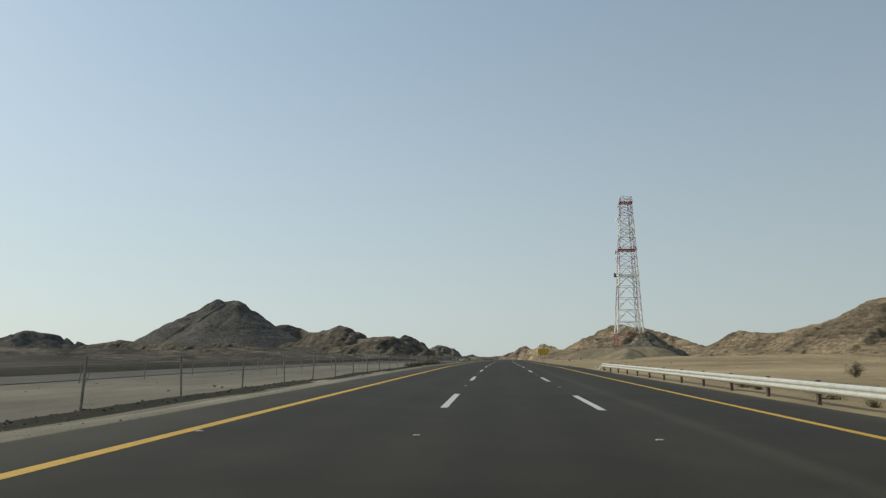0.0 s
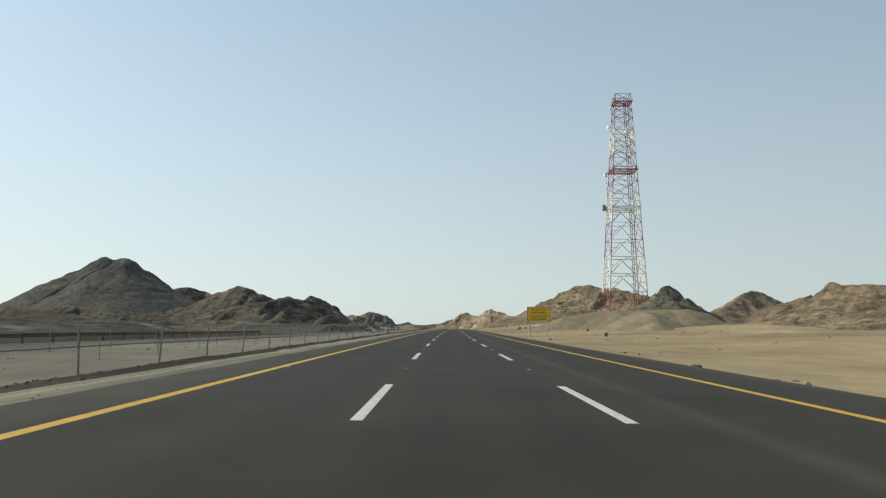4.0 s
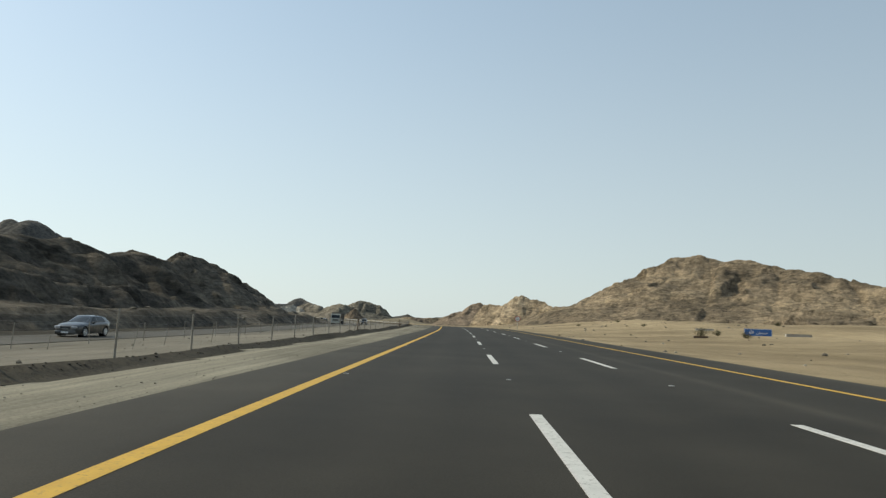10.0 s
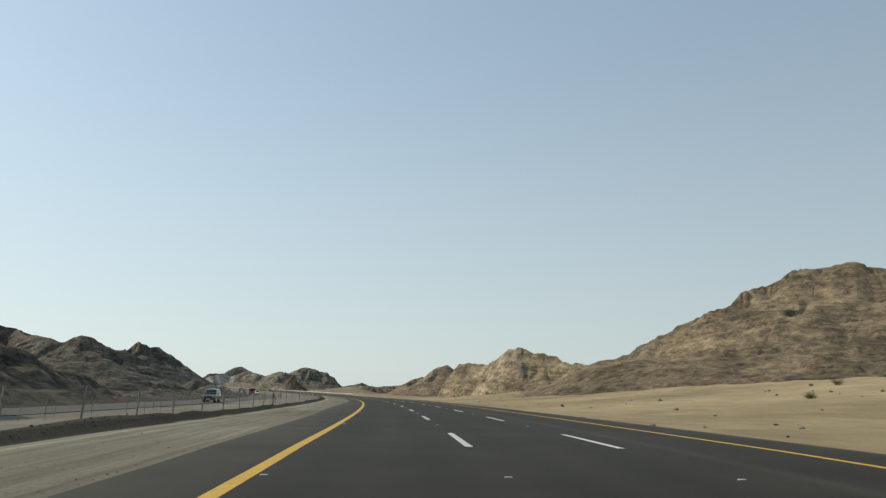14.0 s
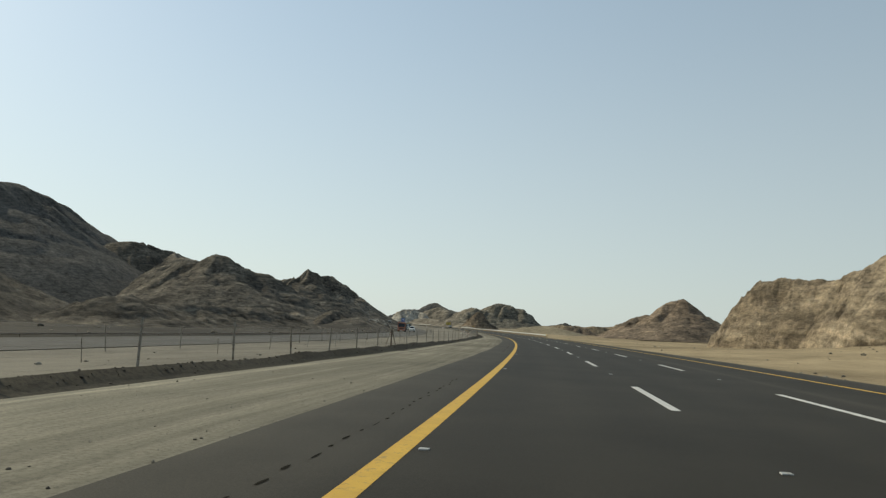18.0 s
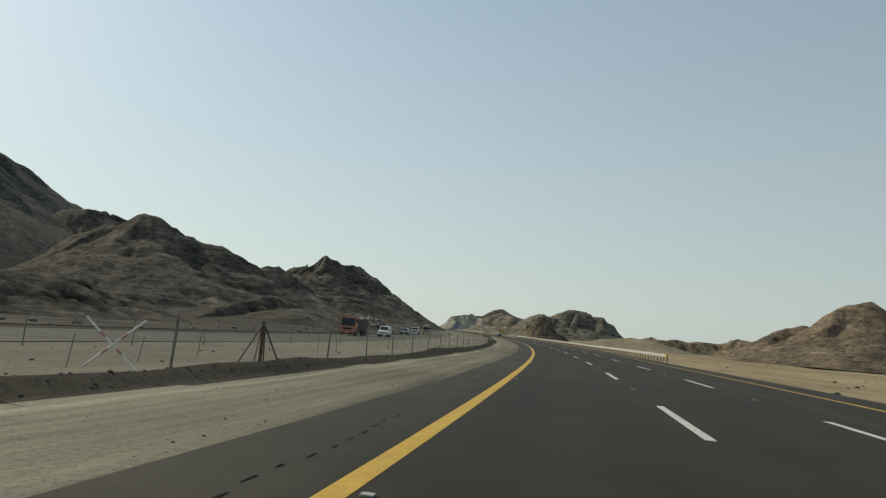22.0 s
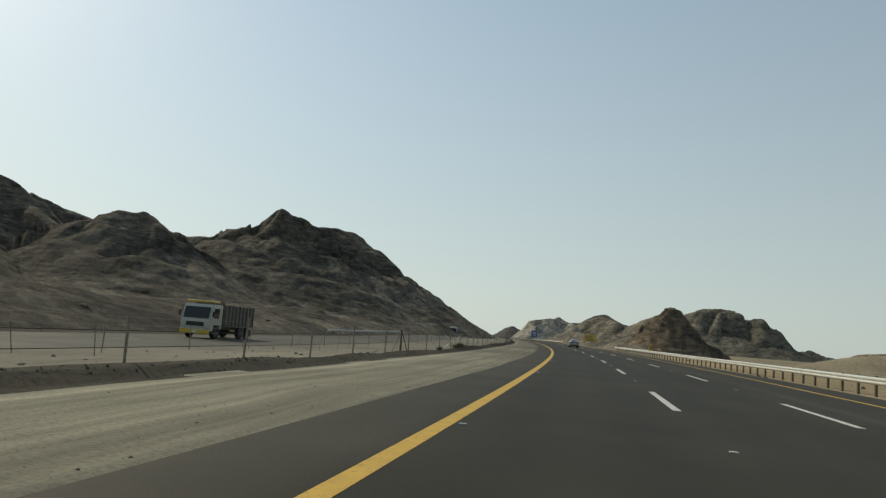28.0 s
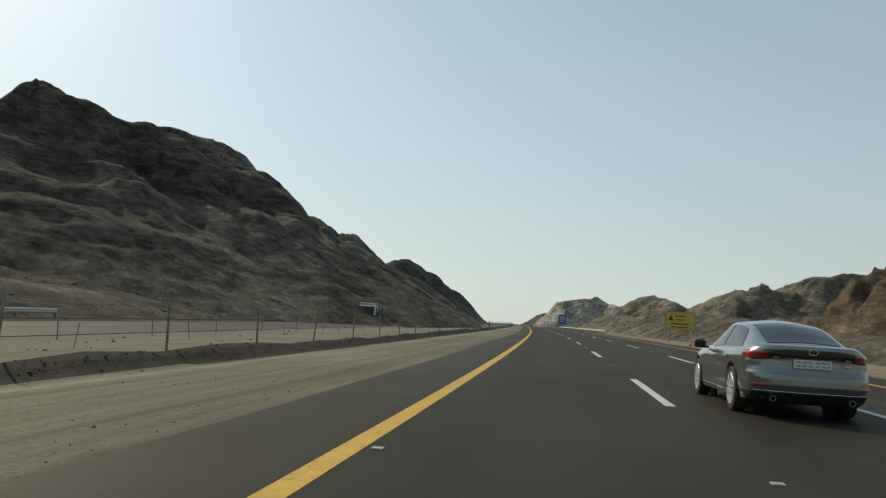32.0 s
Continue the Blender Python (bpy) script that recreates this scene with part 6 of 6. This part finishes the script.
def truck(name, label, m, paint, cab_w, cab_h, length, load, roof_paint=None, axles=3, r=0.5):
    """Cab-over lorry; its nose is at y = 0 and it stretches back."""
    tk = thing(name, label, "truck", m)
    cl = 1.9
    bm = bmesh.new()
    hw = cab_w / 2
    prof = [(0.0, 0.55), (0.04, 1.25), (-0.02, 1.45), (-0.32, cab_h - 0.15), (-0.45, cab_h), (-cl, cab_h), (-cl, 0.7), (-1.75, 0.7), (-1.6, 1.05), (-0.65, 1.05), (-0.5, 0.55)]
    a_ = [bm.verts.new((-hw, y, z)) for y, z in prof]
    b_ = [bm.verts.new((hw, y, z)) for y, z in prof]
    bm.faces.new(a_)
    bm.faces.new(b_[::-1])
    for i in range(len(prof)):
        j = (i + 1) % len(prof)
        bm.faces.new((a_[j], a_[i], b_[i], b_[j]))
    bmesh.ops.recalc_face_normals(bm, faces=bm.faces[:])
    bmesh.ops.bevel(bm, geom=[e_ for e_ in bm.edges if e_.calc_face_angle(0) > 0.5], offset=0.05, segments=2, affect="EDGES")
    cabp = part("cab", bm_mesh("cab", bm, paint, 35), tk)
    part("windshield", box("windshield", TINT, 0, -0.155, (1.48 + cab_h - 0.2) / 2, cab_w * 0.86, 0.012, cab_h - 1.72, 0, Matrix.Translation((0, -0.155, (1.48 + cab_h - 0.2) / 2)) @ Matrix.Rotation(math.atan(0.3 / (cab_h - 1.6)), 4, "X") @ Matrix.Translation((0, 0.155 + 0.03, -(1.48 + cab_h - 0.2) / 2))), cabp, "tinted glass")
    for q in (-1, 1):
        part("side_window", box("side_window", TINT, q * (hw + 0.003), -0.95, 1.5 + (cab_h - 1.75) / 2, 0.012, 0.8, (cab_h - 1.75) * 0.85, 0), cabp, "tinted glass")
        part("head_light", box("head_light", CLEAR, q * hw * 0.72, 0.03, 0.78, 0.36, 0.06, 0.2, 0.02), cabp)
        mr = part("mirror", box("mirror", BLACK, q * (hw + 0.17), -0.08, cab_h - 0.75, 0.16, 0.08, 0.42, 0.03), tk)
        part("mirror_arm", rod("mirror_arm", BLACK, (q * hw * 0.98, -0.2, cab_h - 0.55), (q * (hw + 0.17), -0.08, cab_h - 0.55), 0.02), mr)
        part("step", box("step", BLUEGREY, q * hw * 0.97, -0.55, 0.45, 0.12, 0.5, 0.08, 0.015), tk)
    part("front_bumper", box("front_bumper", roof_paint or paint, 0, 0.02, 0.5, cab_w * 1.0, 0.14, 0.32, 0.04), tk)
    part("grille", box("grille", BLACK, 0, 0.045, 1.08, cab_w * 0.6, 0.03, 0.3, 0.01), cabp, "dark grille")
    part("number_plate", box("number_plate", PLATE, 0, 0.1, 0.5, 0.5, 0.012, 0.11), tk)
    if roof_paint:
        part("wind_deflector", bm_mesh("wind_deflector", box_bm(bmesh.new(), 0, -1.0, cab_h + 0.2, cab_w * 0.92, 1.1, 0.16, 0.06), roof_paint, 40), cabp)
    for q in (-0.4, 0.4):
        part("chassis_rail", box("chassis_rail", BLUEGREY, q, -length / 2, 0.82, 0.12, length * 0.95, 0.22, 0.01), tk)
    ax = [-1.12] + [-length + 0.9 + 1.3 * k for k in range(axles - 1)]
    for y in ax:
        for q in (-1, 1):
            wheel(tk, q * (hw - 0.18), y, r, 0.3, 0.55, 6, BLUEGREY)
        part("axle", rod("axle", BLUEGREY, (-hw + 0.2, y, r), (hw - 0.2, y, r), 0.07, None, 8), tk)
    y0, y1 = -cl - 0.15, -length
    if load == "tipper":
        bm = bmesh.new()
        box_bm(bm, 0, (y0 + y1) / 2, 1.02, cab_w, y0 - y1, 0.12)
        for q in (-1, 1):
            box_bm(bm, q * (cab_w / 2 - 0.03), (y0 + y1) / 2, 1.85, 0.06, y0 - y1, 1.6)
        box_bm(bm, 0, y0 - 0.03, 1.95, cab_w, 0.06, 1.8)
        box_bm(bm, 0, y1 + 0.03, 1.7, cab_w, 0.06, 1.3)
        bed = part("tipper_body", bm_mesh("tipper_body", bm, BLUEGREY), tk, "dark dusty steel tipping body")
        for k in range(9):
            for q in (-1, 1):
                part("rib", box("rib", BLUEGREY, q * (cab_w / 2 + 0.045), y0 - 0.2 - k * (y0 - y1 - 0.4) / 8, 1.85, 0.09, 0.12, 1.6, 0.015), bed)
    elif load == "flatbed":
        bed = part("load_bed", box("load_bed", BLUEGREY, 0, (y0 + y1) / 2, 0.98, cab_w, y0 - y1, 0.1, 0.01), tk)
        for q in (-1, 1):
            part("side_board", box("side_board", paint, q * (cab_w / 2 - 0.02), (y0 + y1) / 2, 1.25, 0.04, y0 - y1, 0.44, 0.01), bed)
        part("head_board", box("head_board", BLUEGREY, 0, y0 - 0.03, 1.75, cab_w, 0.05, 1.5, 0.01), bed)
        part("tail_board", box("tail_board", paint, 0, y1 + 0.02, 1.25, cab_w, 0.04, 0.44, 0.01), bed)
    else:
        bm = bmesh.new()
        bmesh.ops.create_cone(bm, cap_ends=True, segments=28, radius1=0.98, radius2=0.98, depth=y0 - y1, matrix=Matrix.Translation((0, (y0 + y1) / 2, 1.95)) @ Matrix.Rotation(math.pi / 2, 4, "X"))
        tank = part("tank", bm_mesh("tank", bm, CREAM_PAINT, 40), tk, "pale round tank")
        for k in range(4):
            part("band", lathe("band", BLUEGREY, [(-0.03, 0.99), (-0.03, 1.02), (0.03, 1.02), (0.03, 0.99)], 28), tank, "", pose(0, y0 - 0.5 - k * (y0 - y1 - 1) / 3, 1.95, 0, 0, 90))
        part("walkway", box("walkway", BLUEGREY, 0, (y0 + y1) / 2, 2.98, 0.5, (y0 - y1) * 0.8, 0.06, 0.01), tank)
    for q in (-1, 1):
        part("mudflap", box("mudflap", BLACK, q * (hw - 0.2), -length + 0.25, 0.55, 0.4, 0.02, 0.5), tk)
    return tk


truck("tipper_truck", "orange-cabbed tipper truck on the opposite carriageway", far_pose(948.0, -28.5), ORANGE_PAINT, 2.5, 2.95, 9.6, "tipper", ORANGE_PAINT, 4)
truck("flatbed_truck", "small white flatbed truck on the opposite carriageway", far_pose(1046.0, -28.1), WHITE_PAINT, 2.0, 2.25, 5.6, "flatbed", None, 2, 0.4)
truck("tipper_truck", "yellow-roofed cream tipper truck on the opposite carriageway", far_pose(1075.0, -26.5), CREAM_PAINT, 2.4, 2.6, 7.6, "tipper", YELLOW_PAINT, 3, 0.48)
truck("tipper_truck", "dusty cream truck with a dark tipping body on the opposite carriageway", far_pose(623.5, -24.0), CREAM_PAINT, 2.2, 2.5, 7.6, "tipper", None, 3, 0.45)
truck("tanker_truck", "white-cabbed tanker truck on the opposite carriageway", far_pose(1255.0, -24.0), WHITE_PAINT, 2.5, 2.9, 10.5, "tank", WHITE_PAINT, 4)


# ---- loose stones, soil clods and plants ----
ICO = bmesh.new()
bmesh.ops.create_icosphere(ICO, subdivisions=1, radius=1.0)
ICO_V = np.array([v.co[:] for v in ICO.verts])
ICO_F = np.array([[v.index for v in f.verts] for f in ICO.faces])
ICO.free()


def scatter(name, label, category, places, sizes, material, seed, flat=0.65):
    """Many small broken stones as one joined mesh, sunk a little into what they lie on."""
    g = np.random.default_rng(seed)
    n = len(places)
    V = ICO_V[None] * g.uniform(0.6, 1.25, (n, len(ICO_V), 1)) * np.stack([np.ones(n), g.uniform(0.55, 1.0, n), flat * g.uniform(0.6, 1.2, n)], 1)[:, None]
    a = g.uniform(0, 2 * np.pi, n)
    c, s_ = np.cos(a)[:, None], np.sin(a)[:, None]
    V = np.stack([V[..., 0] * c - V[..., 1] * s_, V[..., 0] * s_ + V[..., 1] * c, V[..., 2]], -1) * np.asarray(sizes)[:, None, None]
    V += np.asarray(places)[:, None] + np.stack([0 * a, 0 * a, 0.25 * np.asarray(sizes) * flat], 1)[:, None]
    F = (ICO_F[None] + len(ICO_V) * np.arange(n)[:, None, None]).reshape(-1, 3)
    me = bpy.data.meshes.new(name)
    me.vertices.add(V.size // 3)
    me.vertices.foreach_set("co", V.astype(np.float32).ravel())
    me.loops.add(F.size)
    me.loops.foreach_set("vertex_index", F.astype(np.int32).ravel())
    me.polygons.add(len(F))
    me.polygons.foreach_set("loop_start", np.arange(0, F.size, 3, dtype=np.int32))
    me.materials.append(material)
    me.polygons.foreach_set("use_smooth", [False] * len(F))
    me.update(calc_edges=True)
    return tagged(new(name, me), label, category, kind="stuff")


def ground_height(s, o):
    """Height above the asphalt of the ground sheet, by its grid."""
    i = np.clip(np.searchsorted(gs, s) - 1, 0, len(gs) - 2)
    j = np.clip(np.searchsorted(go, o) - 1, 0, len(go) - 2)
    u, v = (s - gs[i]) / (gs[i + 1] - gs[i]), (o - go[j]) / (go[j + 1] - go[j])
    return H[i, j] * (1 - u) * (1 - v) + H[i + 1, j] * u * (1 - v) + H[i, j + 1] * (1 - u) * v + H[i + 1, j + 1] * u * v


def strew(name, label, category, n, s0, s1, offsets, lo, hi, material, seed, flat=0.65, power=3.0):
    g = np.random.default_rng(seed)
    s = g.uniform(s0, s1, n)
    o = offsets(s, g)
    size = lo + (hi - lo) * g.uniform(0, 1, n) ** power
    return scatter(name, label, category, at(s, o, ground_height(s, o)), size, material, seed + 1, flat)


def stone_material(name, dark, light):
    m, n, l, b = mat(name, 0.95)
    geo = n.new("ShaderNodeNewGeometry")
    c = ramp(n, l, geo.outputs["Random Per Island"], [(0.0, dark), (0.75, tuple((a + b_) / 2 for a, b_ in zip(dark, light))), (1.0, light)])
    c = mix(n, l, 0.6, c, ramp(n, l, noise_tex(n, l, 9.0, 5, 0.7), [(0.3, (0.6, 0.6, 0.6)), (0.7, (1.2, 1.2, 1.2))]), "MULTIPLY")
    l.new(c, b.inputs["Base Color"])
    return m


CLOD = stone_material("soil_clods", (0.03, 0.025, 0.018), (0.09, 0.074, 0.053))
PEBBLE = stone_material("pebbles", (0.07, 0.06, 0.046), (0.36, 0.32, 0.25))
BOULDER = stone_material("boulders", (0.08, 0.068, 0.05), (0.3, 0.255, 0.19))
PALE_STONE = stone_material("pale_rubble", (0.12, 0.108, 0.088), (0.42, 0.39, 0.33))

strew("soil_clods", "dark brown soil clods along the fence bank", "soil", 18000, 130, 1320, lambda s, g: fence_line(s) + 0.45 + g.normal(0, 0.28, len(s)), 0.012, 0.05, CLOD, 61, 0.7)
strew("gravel", "loose pebbles strewn over the gravel shoulder", "gravel", 13000, 130, 1260, lambda s, g: -1.9 - (np.abs(fence_line(s)) - 2.6) * g.uniform(0, 1, len(s)) ** 1.5, 0.008, 0.03, PEBBLE, 63, power=4)
strew("stones", "scattered stones on the roadside sand", "stones", 1800, 130, 1350, lambda s, g: 13.6 + 46 * g.uniform(0, 1, len(s)) ** 2.2, 0.02, 0.2, PEBBLE, 65, power=5)
strew("stones", "scattered stones in the median sand", "stones", 2500, 130, 1350, lambda s, g: fence_line(s) - 0.8 - (fence_line(s) - far_road(s) - 2) * g.uniform(0, 1, len(s)), 0.02, 0.12, PEBBLE, 67, power=4)
strew("rubble", "broken stones lying on the gravel embankment", "rubble", 350, 380, 480, lambda s, g: 30 + 26 * g.uniform(0, 1, len(s)), 0.03, 0.22, BOULDER, 68, power=3)
strew("stones", "brown stones strewn down the sandy slope", "stones", 350, 575, 800, lambda s, g: 20 + 42 * g.uniform(0, 1, len(s)) ** 0.8, 0.03, 0.38, BOULDER, 70, power=4)
strew("boulders", "pale broken boulders lying beyond the opposite carriageway", "boulders", 600, 480, 1330, lambda s, g: far_road(s) - far_width(s) - 2.5 - 26 * g.uniform(0, 1, len(s)) ** 1.4, 0.08, 0.5, BOULDER, 69, power=3.5)
g_ = np.random.default_rng(71)
hs = g_.normal(0, 1, (420, 2)) * (7.5, 2.6)
hz = 2.1 * np.exp(-(hs[:, 0] / 11) ** 2 - (hs[:, 1] / 4.2) ** 2) * g_.uniform(0.6, 1.0, 420)
scatter("rubble_heap", "heap of pale broken rubble beyond the opposite carriageway", "rubble", at(1044 + hs[:, 0], -40 + hs[:, 1], ground_height(1044 + hs[:, 0], -40 + hs[:, 1]) + hz), g_.uniform(0.2, 0.75, 420), PALE_STONE, 72)

# dark broken tar marks and grooves on the paved shoulder
TAR = paint_material("tar_mark", (0.03, 0.027, 0.022), 1.0)
TAR.node_tree.nodes["Principled BSDF"].inputs["Specular IOR Level"].default_value = 0.0
ts_ = np.array([s for s in np.arange(330, 1195, 0.62) if hash2(np.floor(s / 9), 3.0, 8) > 0.55])
g_ = np.random.default_rng(73)
verts, faces = [], []
for s in ts_:
    w, d, o = g_.uniform(0.02, 0.055), g_.uniform(0.03, 0.09), -0.7 + g_.normal(0, 0.03)
    k0 = len(verts)
    for q in range(7):
        r = g_.uniform(0.6, 1.1)
        verts.append(at(s + 2.6 * d * r * math.cos(q * 0.9), o + w * 0.6 * r * math.sin(q * 0.9), 0.0045))
    faces.append(tuple(range(k0, k0 + 7))[::-1])
tagged(part("tar_mark", mesh_of("tar_mark", verts, faces, TAR), road, "dark broken tar marks"), kind="stuff")

LEAF = stone_material("dry_leaves", (0.05, 0.051, 0.024), (0.14, 0.127, 0.066))
TWIG = paint_material("dry_twig", (0.13, 0.1, 0.065), 0.9)


def shrub(name, label, s, o, wide, tall, seed, blades=220):
    """A low desert plant: twigs from one root and many small pointed leaves."""
    g = np.random.default_rng(seed)
    ob = thing(name, label, "shrub" if name == "shrub" else "grass", road_pose(s, o, float(ground_height(np.array(s), np.array(o))) - 0.02), group="desert plants")
    bm = bmesh.new()
    verts, faces = [], []
    for k in range(14):
        a, lean = g.uniform(0, 6.28), g.uniform(0.15, 1.0)
        tip = Vector((wide * 0.5 * lean * math.cos(a), wide * 0.5 * lean * math.sin(a), tall * g.uniform(0.6, 1.0) * (1.15 - 0.45 * lean)))
        rod_bm(bm, (0, 0, 0), tip, 0.012, 0.004, 4)
        for q in range(blades // 14):
            f = g.uniform(0.25, 1.0)
            c = np.array(tip) * f + g.normal(0, 0.1, 3) * wide * (0.4 + 0.6 * f)
            c[2] = max(0.0, c[2])
            d = g.normal(0, 1, 3) + (0, 0, 1.0 if name == "shrub" else 2.2)
            d /= np.linalg.norm(d)
            e_ = np.cross(d, g.normal(0, 1, 3))
            e_ /= np.linalg.norm(e_) + 1e-6
            ln, wd = g.uniform(0.04, 0.1) * max(1.0, wide / 2), g.uniform(0.004, 0.009) * (2.2 if name == "shrub" else 1.0) * max(1.0, wide)
            k0 = len(verts)
            verts += [c - e_ * wd, c + e_ * wd, c + d * ln]
            faces.append((k0, k0 + 1, k0 + 2))
    part("twigs", bm_mesh("twigs", bm, TWIG), ob)
    part("leaves", mesh_of("leaves", verts, faces, LEAF), ob)


g_ = random.Random(81)
for k in range(16):
    s = 195.5 + k * 2.1 + g_.uniform(-0.6, 0.6)
    shrub("grass_tuft", "low olive-brown grass tuft growing on the soil bank", s, float(fence_line(s)) + g_.uniform(0.3, 0.75), g_.uniform(1.1, 1.9), g_.uniform(0.1, 0.2), 80 + k, 900)
for k, (s, o, w, h) in enumerate(((1069.0, -6.7, 0.6, 0.2), (1076.5, -6.8, 0.9, 0.2), (1078.0, -6.8, 0.8, 0.22), (1080.0, -6.9, 0.9, 0.2))):
    shrub("grass_tuft", "dry olive grass tuft growing on the soil bank", s, o, w, h, 110 + k, 700)
for k, (s, o, w, h) in enumerate(((541.5, 31.0, 2.2, 1.1), (543.0, 33.5, 1.4, 0.7), (537.0, 34.5, 1.6, 0.7), (470.0, 62.0, 2.4, 0.9), (344.6, 24.0, 0.5, 0.6), (401.0, 32.0, 0.8, 0.5), (172.0, 26.5, 1.4, 1.0), (612.0, 44.0, 1.6, 0.7), (640.0, 36.0, 1.2, 0.5), (585.0, 60.0, 2.0, 0.8), (660.0, 52.0, 1.8, 0.7))):
    shrub("shrub", "small dry grey-green desert shrub on the sand", s, o, w, h, 95 + k, 900)

for k in range(7):
    shrub("grass_tuft", "dry straw-coloured grass tuft behind the guardrail", 141 + 3.1 * k + g_.uniform(-1, 1), g_.uniform(14.9, 16.8), g_.uniform(0.7, 1.3), g_.uniform(0.12, 0.25), 140 + k, 500)
shrub("shrub", "low dark green bush at the foot of the rocky hill", 1196.0, -52.0, 2.4, 0.9, 131, 2000)

# fallen slabs and low concrete culvert ends on the sand
def slab(label, s, o, sx, sy, sz, turn, material, seed):
    g = random.Random(seed)
    bm = box_bm(bmesh.new(), 0, 0, sz * 0.4, sx, sy, sz, 0.04)
    for v in bm.verts:
        v.co += Vector((g.uniform(-0.06, 0.06), g.uniform(-0.06, 0.06), g.uniform(-0.03, 0.03)))
    ob = new("slab", bm_mesh("slab", bm, material, 30))
    ob.matrix_world = road_pose(s, o, float(ground_height(np.array(s), np.array(o))), turn)
    tagged(ob, label, "slab")


slab("dark flat broken slab lying on the sand", 512.8, 45.0, 2.6, 1.1, 0.35, 20, RUST, 1)
slab("dark flat broken slab lying on the sand", 538.5, 30.0, 1.5, 0.8, 0.25, -15, RUST, 2)
slab("low pale concrete culvert end in the sand", 547.0, 45.0, 3.4, 0.5, 0.35, 8, CONCRETE, 3)
slab("low pale concrete culvert end in the sand", 566.0, 40.0, 2.6, 0.5, 0.3, -6, CONCRETE, 4)

# ---- compound at the foot of the lattice tower ----
cabin = thing("equipment_cabin", "small white equipment cabin with a dark window", "cabin", pose(86.5, 512.5, 2.3, 0, 0, 12))
part("body", box("body", SIGN_WHITE, 0, 0, 1.25, 3.0, 2.4, 2.5, 0.03), cabin)
part("roof", box("roof", GALV, 0, 0, 2.56, 3.3, 2.7, 0.12, 0.02), cabin)
part("door", box("door", GALV, -0.7, -1.215, 1.05, 0.9, 0.04, 2.0, 0.01), cabin, "grey steel door")
part("window", box("window", SIGN_BLACK, 0.7, -1.215, 1.6, 0.8, 0.04, 0.7, 0.01), cabin, "dark window")
part("plinth", box("plinth", CONCRETE, 0, 0, -0.4, 3.6, 3.0, 0.8, 0.03), cabin)
MESHY = paint_material("chain_link_grey", (0.4, 0.39, 0.37), 0.6, 0.2, 0.5)
comp = thing("chain_link_fence", "grey chain-link fence on steel posts round the tower foot", "fence")
ring = [(74.5, 514), (79, 512), (84, 509.5), (96, 507), (108, 510), (110, 530), (96, 535), (82, 530), (74.5, 514)]
for (x0, y0), (x1, y1) in zip(ring, ring[1:]):
    n_ = max(1, round(math.hypot(x1 - x0, y1 - y0) / 2.5))
    for k in range(n_):
        a_, b_ = [Vector((x0 + (x1 - x0) * f / n_, y0 + (y1 - y0) * f / n_, 2.0)) for f in (k, k + 1)]
        part("post", rod("post", MESHY, a_ + Vector((0, 0, -1.2)), a_ + Vector((0, 0, 2.1)), 0.05, None, 6), comp)
        bm = bmesh.new()
        rod_bm(bm, a_ + Vector((0, 0, 2.0)), b_ + Vector((0, 0, 2.0)), 0.03, None, 4)
        for q in range(12):
            f = q / 12
            rod_bm(bm, a_.lerp(b_, f), a_.lerp(b_, min(1, f + 0.35)) + Vector((0, 0, 2.0 * min(1, (1 - f) / 0.35))), 0.004, None, 3)
            rod_bm(bm, a_.lerp(b_, f) + Vector((0, 0, 2.0)), a_.lerp(b_, min(1, f + 0.35)) + Vector((0, 0, 2.0 - 2.0 * min(1, (1 - f) / 0.35))), 0.004, None, 3)
        part("mesh_panel", bm_mesh("mesh_panel", bm, MESHY), comp)
tank = thing("fuel_tank", "orange steel fuel tank on a frame by the fence", "tank", pose(76.0, 515.0, 2.0, 0, 0, 25))
ORANGE = paint_material("orange_paint", (0.62, 0.14, 0.05), 0.55, 0.15)
part("tank", box("tank", ORANGE, 0, 0, 1.85, 1.3, 1.0, 1.0, 0.12), tank)
for x in (-0.5, 0.5):
    for y in (-0.35, 0.35):
        part("leg", box("leg", GALV, x, y, 0.3, 0.08, 0.08, 2.2, 0.01), tank)

# ---- roadside cabinet, marker and pole ----
cab = thing("utility_cabinet", "white steel utility cabinet on a concrete plinth", "cabinet", road_pose(471.0, -18.3, float(ground_height(np.array(471.0), np.array(-18.3))) - 0.05, 5) @ Matrix.Diagonal((0.7, 0.7, 0.62, 1)))
part("body", box("body", SIGN_WHITE, 0, 0, 1.2, 1.1, 0.7, 1.5, 0.03), cab)
part("door", box("door", SIGN_WHITE, 0, -0.362, 1.2, 0.95, 0.03, 1.35, 0.01), cab)
part("roof", box("roof", GALV, 0, 0, 1.98, 1.25, 0.85, 0.06, 0.01), cab)
part("plinth", box("plinth", CONCRETE, 0, 0, 0.1, 1.3, 0.9, 0.7, 0.02), cab)
mk = thing("hazard_marker", "black and yellow striped hazard marker on a post", "road sign", road_pose(1137.0, 15.3, -0.1, -4))
part("post", rod("post", GALV, (0, 0.03, -0.2), (0, 0.03, 1.5), 0.03, None, 8), mk)
part("board", box("board", SIGN_YELLOW, 0, 0, 1.25, 0.32, 0.02, 0.95, 0.004), mk)
for k in range(4):
    part("stripe", box("stripe", SIGN_BLACK, 0, 0, 0, 0.3, 0.008, 0.1, 0.0, Matrix.Translation((0, -0.015, 0.95 + 0.2 * k)) @ Matrix(((1, 0, 0, 0), (0, 1, 0, 0), (0.55, 0, 1, 0), (0, 0, 0, 1)))), mk)
